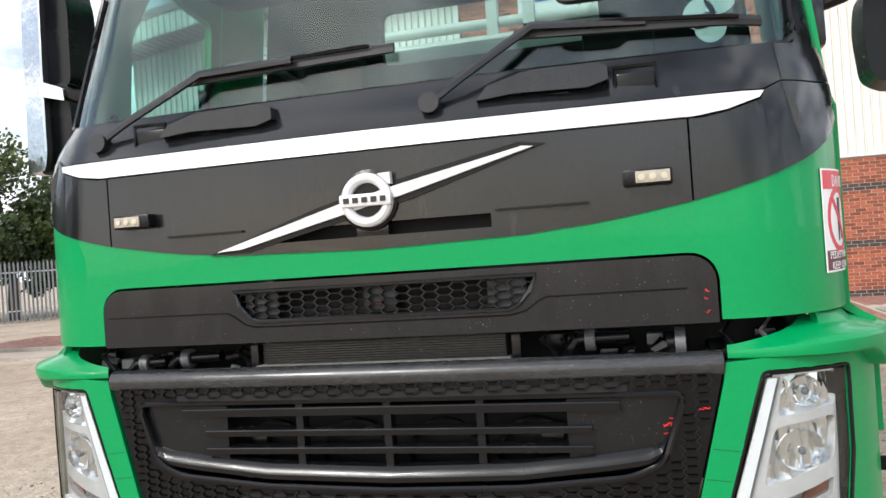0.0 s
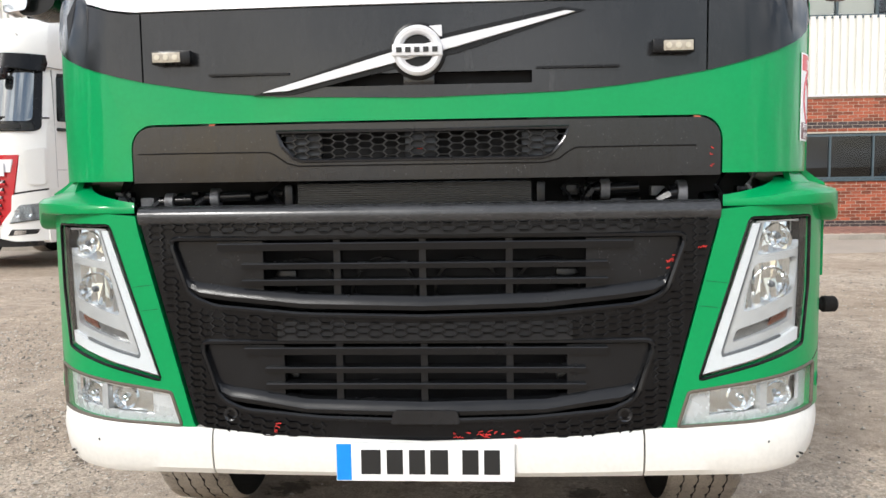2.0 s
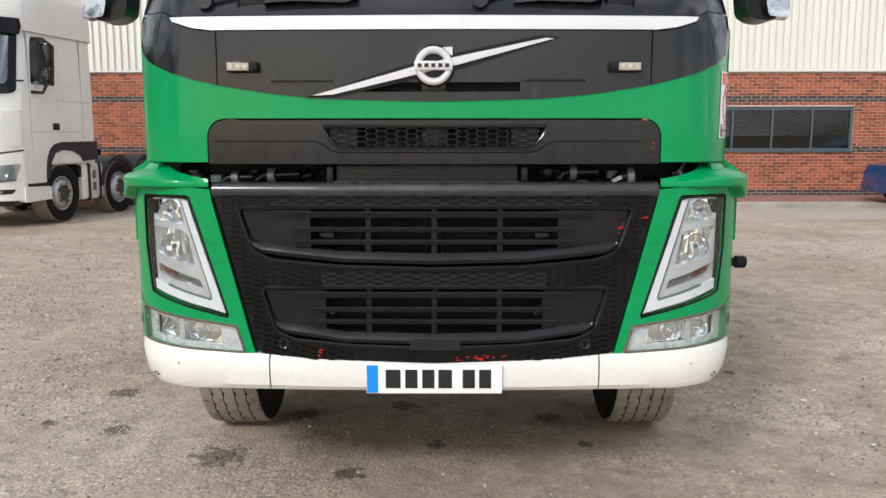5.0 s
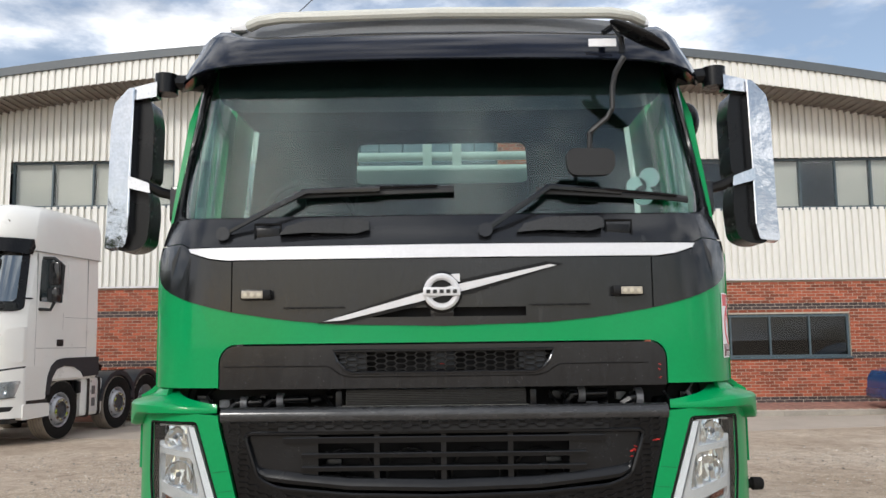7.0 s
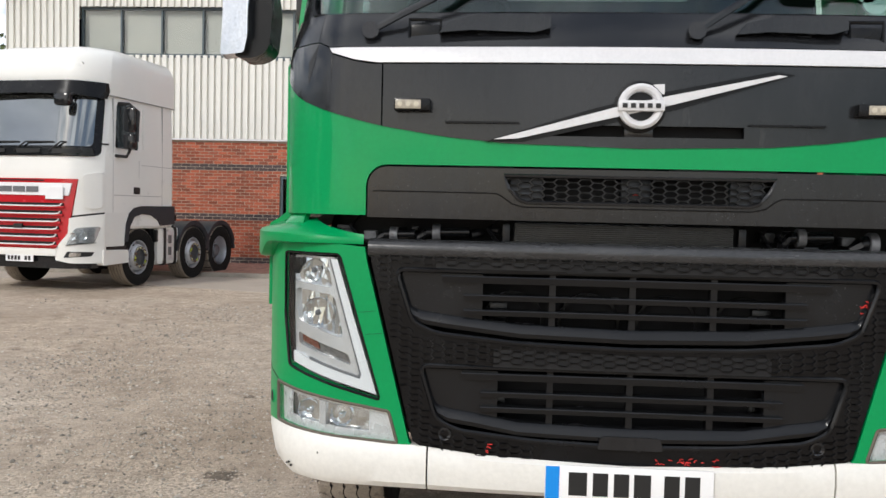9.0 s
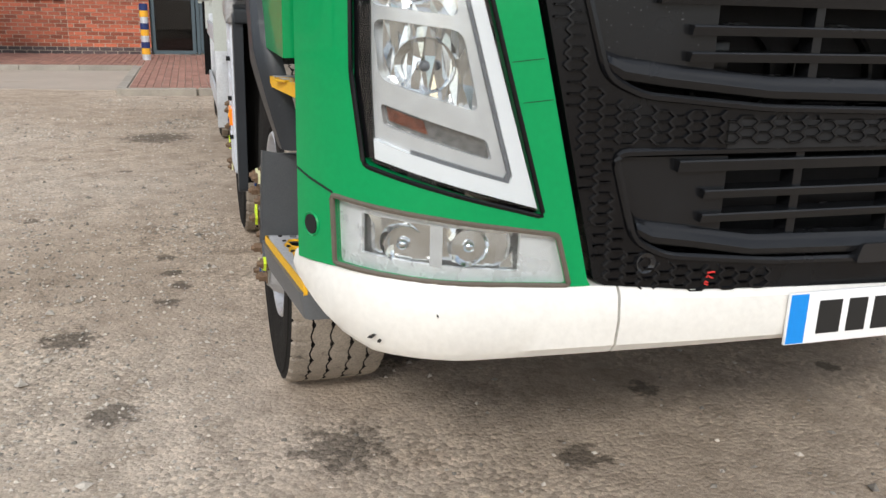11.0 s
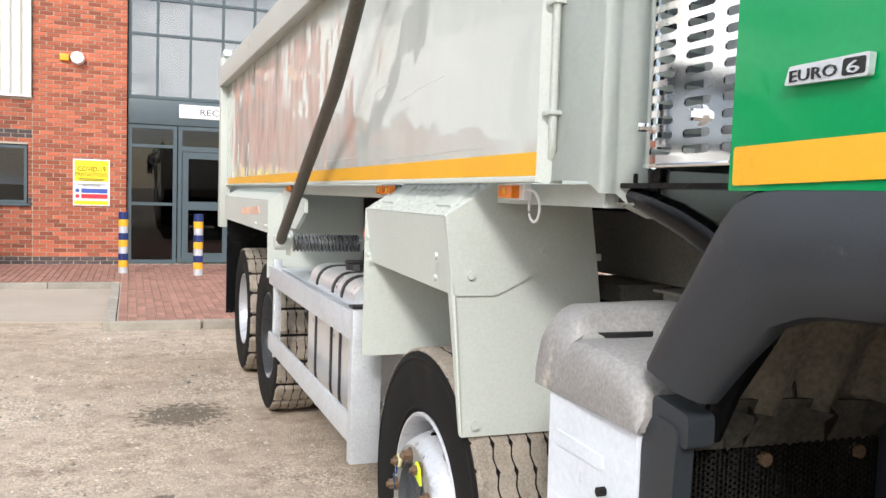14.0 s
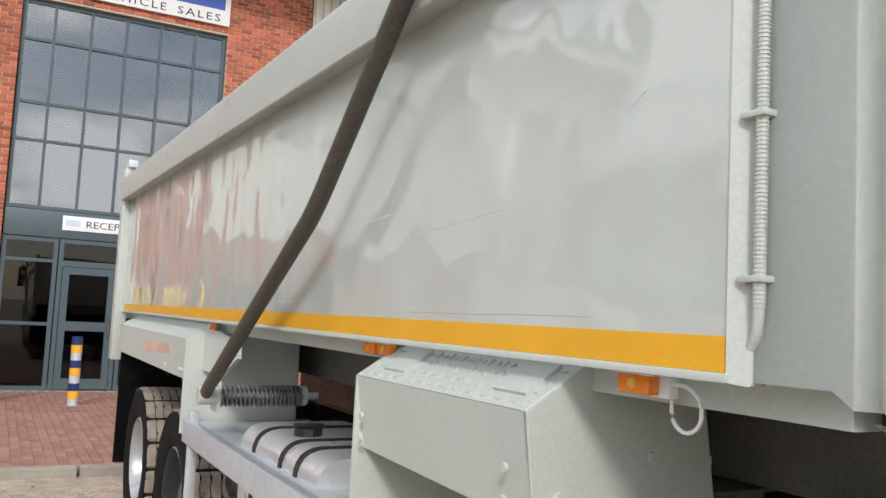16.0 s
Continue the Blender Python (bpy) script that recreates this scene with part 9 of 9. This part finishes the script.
        P("tank_panel", box(B(), *sorted((s * 1.16, s * 1.185)), 2.42, 2.60, 0.40, 0.98, 0.012), ALU, "", tk)
        for k in range(2):
            P("foot_slot", box(B(), *sorted((s * 1.17, s * 1.188)), 2.45, 2.57, 0.50 + 0.22 * k, 0.66 + 0.22 * k, 0.01), HUB, "", tk)
        for y in (2.32, 2.68):
            P("strap", box(B(), *sorted((s * 0.66, s * 1.19)), y, y + 0.045, 0.31, 1.045, 0.06), INK, "", tk)
        P("side_lamp", box(B(), *sorted((s * 1.1, s * 1.19)), 2.04, 2.11, 0.76, 0.98, 0.02), INK, "", tk)
        for y in (3.34, 4.44):
            ro, ri = 0.64, 0.565
            ring = [(y + ro * math.cos(radians(a)), 0.49 + ro * math.sin(radians(a))) for a in range(4, 177, 12)] + [(y + ri * math.cos(radians(a)), 0.49 + ri * math.sin(radians(a))) for a in range(172, 3, -12)]
            P("mudguard", prism(B(), ring, sx(-0.01), 0.46), GREY_P, "dark grey mudguard")
            P("guard_flange", prism(B(), [(y + 0.655 * math.cos(radians(a)), 0.49 + 0.655 * math.sin(radians(a))) for a in range(20, 161, 10)] + [(y + 0.60 * math.cos(radians(a)), 0.49 + 0.60 * math.sin(radians(a))) for a in range(160, 19, -10)], sx(0.0), 0.02), GREY_P)
        P("chassis_rail", box(B(), *sorted((s * 0.4, s * 0.48)), 0.6, 5.1, 0.85, 1.12), BLACK_G, "black chassis rail")
        for y, tilt in ((1.47, 12), (3.34, 40), (4.44, 75)):
            w = copy_thing(W1 if y < 4 else W3, Matrix())
            w.parent = t
            w.matrix_local = pose(s * 1.06, y, 0.512, tilt, 0, 0 if s < 0 else 180)
    P("engine", box(B(), -0.55, 0.55, 0.4, 1.8, 0.55, 1.05), DARK)
    P("fifth_wheel", box(B(), -0.45, 0.45, 3.2, 4.0, 1.12, 1.25, 0.03), BLACK_G, "black coupling plate")
    for y in (1.47, 3.34, 4.44):
        P("axle", cyl(B(), (-0.95, y, 0.512), (0.95, y, 0.512), 0.07, 10), BLACK_G)


white_lorry()


def blue_car():
    c = thing("car", "dark blue hatchback parked before the brick building", "car", (9.3, 13.85, 0), 0)
    side = [(0.0, 0.45), (0.02, 0.72), (0.12, 0.88), (0.9, 1.02), (1.65, 1.42), (2.2, 1.50), (3.2, 1.46), (3.8, 1.05), (4.05, 0.95), (4.1, 0.45), (3.7, 0.28), (0.25, 0.26)]
    bm = B()
    prism(bm, side, lambda a, b, d: Vector((a, d, b)), 1.75)
    bmesh.ops.bevel(bm, geom=[e for e in bm.edges if len(e.link_faces) == 2 and e.calc_face_angle(0) > 0.9 and e.calc_length() < 1.6], offset=0.10, segments=3, affect="EDGES")
    part("body", bm, BLUE, c, "dark blue painted body")
    part("side_glass", prism(B(), rounded([(1.2, 1.06), (1.72, 1.36), (2.9, 1.40), (3.3, 1.08)], 0.04), lambda a, b, d: Vector((a, -0.005 + d, b)), 0.01), mat("car_glass", (0.01, 0.012, 0.014), 0.05, coat=1.0), c, "dark side windows")
    part("windscreen", prism(B(), [(0.15, 1.04), (1.6, 1.04), (1.5, 1.40), (0.25, 1.40)], lambda a, b, d: Vector((0.88 + (b - 1.02) * 1.85 - d, a, b)), 0.012), mat("car_screen", (0.01, 0.012, 0.014), 0.05, coat=1.0), c)
    for x in (0.78, 3.3):
        for y in (0.09, 1.66):
            w = part("wheel", lathe(B(), [(0.19, 0.1), (0.3, 0.1), (0.315, 0.07), (0.315, -0.07), (0.3, -0.1), (0.21, -0.1)], "y", 30, (x, y, 0.315)), RUBBER, c, "black tyre")
            part("alloy_rim", lathe(B(), [(0.21, -0.1), (0.2, -0.085), (0.06, -0.07), (0.0, -0.075)], "y", 10, (x, y, 0.315)), RIM, w, "silver alloy rim", smooth=False)
    part("headlamp", box(B(), -0.01, 0.12, 0.08, 0.4, 0.66, 0.8, 0.03), REFL, c, "clear headlamp")
    part("bumper", box(B(), -0.06, 0.1, 0.05, 1.7, 0.3, 0.52, 0.04), BLUE, c)
    part("door_mirror", box(B(), 1.22, 1.36, -0.16, -0.02, 1.02, 1.14, 0.03), BLUE, c)


blue_car()

# ---- boundary fence and trees ----


def palisade():
    a, b = Vector((-36, 12, 0)), Vector((-13, 36, 0))
    d = (b - a).normalized()
    ang = math.degrees(math.atan2(d.y, d.x))
    f = thing("palisade_fence", "grey steel palisade fence along the yard boundary", "fence", a, ang)
    n = int((b - a).length / 0.15)
    bm = B()
    prism(bm, [(-0.035, 0.05), (0.035, 0.05), (0.035, 2.3), (0.0, 2.42), (-0.035, 2.3)], lambda x, z, dd: Vector((x, dd, z)), 0.012)
    me = bpy.data.meshes.new("pale")
    bmesh.ops.recalc_face_normals(bm, faces=bm.faces)
    bm.to_mesh(me)
    bm.free()
    me.materials.append(mat("fence_steel", (0.20, 0.22, 0.235), 0.6, metal=0.2, per_object=0.15))
    for i in range(n):
        o = new("pale", me)
        o.parent = f
        o.location = (i * 0.15, 0, 0)
    for i in range(int((b - a).length / 2.75)):
        part("post", box(B(), i * 2.75 - 0.05, i * 2.75 + 0.05, 0.05, 0.15, 0, 2.3), GALV, f)
    for z in (0.45, 1.95):
        part("rail", box(B(), 0, (b - a).length, 0.015, 0.06, z, z + 0.05), GALV, f)


palisade()
LEAF = mat("leaf", (0.085, 0.115, 0.028), 0.6, var=0.35, scale=0.5, island=0.45)
LEAF_D = mat("leaf_dark", (0.045, 0.07, 0.02), 0.65, var=0.35, scale=0.5, island=0.45)
BARK = mat("bark", (0.10, 0.075, 0.055), 0.9, var=0.3, bump=0.5, fine=40)


def tree(at, h, seed, leaf):
    r = random.Random(seed)
    t = thing("tree", "leafy green deciduous tree behind the fence", "tree", at, group="boundary trees")
    bm = B()
    top = Vector((r.uniform(-0.3, 0.3), r.uniform(-0.3, 0.3), h * 0.75))
    tube_taper(bm, [Vector((0, 0, -0.1)), Vector((0.1, 0.05, h * 0.3)), top], [0.22, 0.16, 0.05])
    tips = []
    for k in range(9):
        z = h * r.uniform(0.2, 0.7)
        a = r.uniform(0, 6.28)
        base = Vector((0.1, 0.05, z))
        e = base + Vector((math.cos(a), math.sin(a), r.uniform(0.3, 0.8))) * h * r.uniform(0.2, 0.34)
        tube_taper(bm, [base, base.lerp(e, 0.5) + Vector((0, 0, 0.15)), e], [0.07, 0.05, 0.02])
        tips += [e, base.lerp(e, 0.6)]
    part("trunk", bm, BARK, t, "brown trunk and limbs")
    tips += [top, top + Vector((0, 0, h * 0.12))]
    vs, fs = [], []
    for c in tips:
        rad = h * r.uniform(0.10, 0.17)
        for _ in range(330):
            d = Vector((r.gauss(0, 1), r.gauss(0, 1), r.gauss(0, 0.8)))
            d = d.normalized() * rad * r.random() ** 0.45
            p = c + d
            n = Vector((r.gauss(0, 1), r.gauss(0, 1), r.gauss(0.5, 1))).normalized()
            u = n.orthogonal().normalized() * r.uniform(0.08, 0.16)
            v = n.cross(u) * 0.7
            i = len(vs)
            vs += [p - u, p + v, p + u, p - v]
            fs.append((i, i + 1, i + 2, i + 3))
    me = bpy.data.meshes.new("crown")
    me.from_pydata(vs, [], fs)
    me.materials.append(leaf)
    o = new("crown", me)
    o.parent = t
    tagged(o, "dense small-leaved crown")


def tube_taper(bm, pts, rs, n=8):
    rings = []
    for p, rr in zip(pts, rs):
        rings.append([bm.verts.new(p + Vector((rr * math.cos(2 * math.pi * k / n), rr * math.sin(2 * math.pi * k / n), 0))) for k in range(n)])
    for a, b in zip(rings, rings[1:]):
        for k in range(n):
            bm.faces.new((a[k], a[(k + 1) % n], b[(k + 1) % n], b[k]))


rt = random.Random(8)
for i in range(15):
    f = i / 14
    p = Vector((-41, 12, 0)).lerp(Vector((-17, 42, 0)), f)
    tree((p.x + rt.uniform(-1, 1), p.y + rt.uniform(-1, 1), 0), rt.uniform(7.0, 9.6), 20 + i, LEAF if i % 3 else LEAF_D)
for i in range(10):
    f = i / 9
    p = Vector((-38.5, 13.5, 0)).lerp(Vector((-16, 38, 0)), f)
    tree((p.x, p.y, 0), rt.uniform(3.6, 5.0), 60 + i, LEAF_D)

# unseen row away from the fence, added for glossy panels and chrome to reflect
for i in range(8):
    tree((-19.5 + rt.uniform(-1.5, 1.5), -13 + 3.1 * i, 0), rt.uniform(4.6, 6.4), 90 + i, LEAF if i % 2 else LEAF_D)

# ---- loose stones and paving blocks ----


def stones():
    r = random.Random(11)
    vs, fs = [], []
    octa = [(0, 2, 4), (2, 1, 4), (1, 3, 4), (3, 0, 4), (2, 0, 5), (1, 2, 5), (3, 1, 5), (0, 3, 5)]
    spots = [(r.uniform(-4.6, -1.4), r.uniform(-0.6, 9.0), r.uniform(0.15, 0.7)) for _ in range(46)] + [(r.uniform(-6, 6), r.uniform(-0.5, 9.5), r.uniform(0.2, 0.9)) for _ in range(40)]
    kinds = ((-4.5, -1.3, -0.5, 9.5, 7000, 0.003, 0.009, 0), (-3.6, -1.3, 0.4, 5.0, 2500, 0.003, 0.008, 0), (-5, 5, -1, 9, 5000, 0.004, 0.012, 0), (1.3, 7, 0.5, 9.5, 1200, 0.005, 0.016, 0), (-9, -3, 1, 9.5, 1200, 0.006, 0.018, 0),
             (0, 1, 0, 1, 12000, 0.003, 0.011, 1), (0, 1, 0, 1, 1100, 0.009, 0.021, 1))
    for x0, x1, y0, y1, n, s0, s1, heap in kinds:
        for _ in range(n):
            x, y, s = r.uniform(x0, x1), r.uniform(y0, y1), r.uniform(s0, s1)
            if heap:
                cx, cy, cr = r.choice(spots)
                x, y = r.gauss(cx, cr), r.gauss(cy, cr)
                if abs(x) < 1.25 and y > 0.4:
                    continue
            a, e = r.uniform(0, 6.28), r.uniform(0.6, 1.3)
            ca, sa = math.cos(a), math.sin(a)
            i = len(vs)
            for px, py, pz in ((-e, 0, 0), (e, 0, 0), (0, -1, 0), (0, 1, 0), (0, 0, 0.6), (0, 0, -0.5)):
                px, py, pz = (q + r.uniform(-0.25, 0.25) for q in (px, py, pz))
                vs.append((x + s * (px * ca - py * sa), y + s * (px * sa + py * ca), s * (pz + 0.15) - 0.003))
            fs += [tuple(i + k for k in f) for f in octa]
    me = bpy.data.meshes.new("gravel_stones")
    me.from_pydata(vs, [], fs)
    me.materials.append(mat("loose_stone", (0.40, 0.36, 0.31), 0.9, var=0.25, island=0.6))
    tagged(new("gravel_stones", me), "loose angular gravel stones on the yard", "gravel", kind="stuff")


stones()


def pavers():
    me1 = {}
    r = random.Random(4)

    def one(kind):
        if kind not in me1:
            w, h = ((0.0975, 0.0475), (0.0475, 0.0975))[kind]
            bm = B()
            vs = [bm.verts.new(v) for v in ((-w, -h, 0), (w, -h, 0), (w, h, 0), (-w, h, 0), (-w + .004, -h + .004, .012), (w - .004, -h + .004, .012), (w - .004, h - .004, .012), (-w + .004, h - .004, .012))]
            for f in ((4, 5, 6, 7), (0, 1, 5, 4), (1, 2, 6, 5), (2, 3, 7, 6), (3, 0, 4, 7)):
                bm.faces.new([vs[i] for i in f])
            me = bpy.data.meshes.new("paving_block")
            bm.to_mesh(me)
            bm.free()
            me.materials.append(PAVER)
            me1[kind] = me
        return me1[kind]
    root = bpy.data.objects["pavement"]
    vs, fs = [], []
    for x0, x1, y0, y1 in ((-2.19, 4.2, 10.2, 17.28), (-16, -2.19, 14.1, 17.28), (4.2, 18, 15.2, 17.28)):
        nx, ny = int((x1 - x0) / 0.1), int((y1 - y0) / 0.2)
        for i in range(nx):
            for j in range(ny + 1):
                x, y = x0 + 0.05 + 0.1 * i, y0 + 0.1 + 0.2 * j - (0.1 if i % 2 else 0)
                if y > y1 - 0.1 or y < y0 + 0.09:
                    continue
                dz = r.uniform(-0.002, 0.002)
                if -2.2 < x < -1.0 and 10.2 < y < 14.4:
                    o = new("paving_block", one(1))
                    o.parent = root
                    o.location = (x, y, 0.072 + dz)
                else:
                    k, w, h, z = len(vs), 0.0475, 0.0975, 0.072
                    vs += [(x - w, y - h, z), (x + w, y - h, z), (x + w, y + h, z), (x - w, y + h, z), (x - w + .004, y - h + .004, z + .012 + dz), (x + w - .004, y - h + .004, z + .012 + dz), (x + w - .004, y + h - .004, z + .012 + dz), (x - w + .004, y + h - .004, z + .012 + dz)]
                    fs += [tuple(k + q for q in f) for f in ((4, 5, 6, 7), (0, 1, 5, 4), (1, 2, 6, 5), (2, 3, 7, 6), (3, 0, 4, 7))]
    me = bpy.data.meshes.new("paving")
    me.from_pydata(vs, [], fs)
    me.materials.append(PAVER)
    o = new("paving", me)
    o.parent = root
    tagged(o, "red concrete block paving", kind="stuff")


pavers()
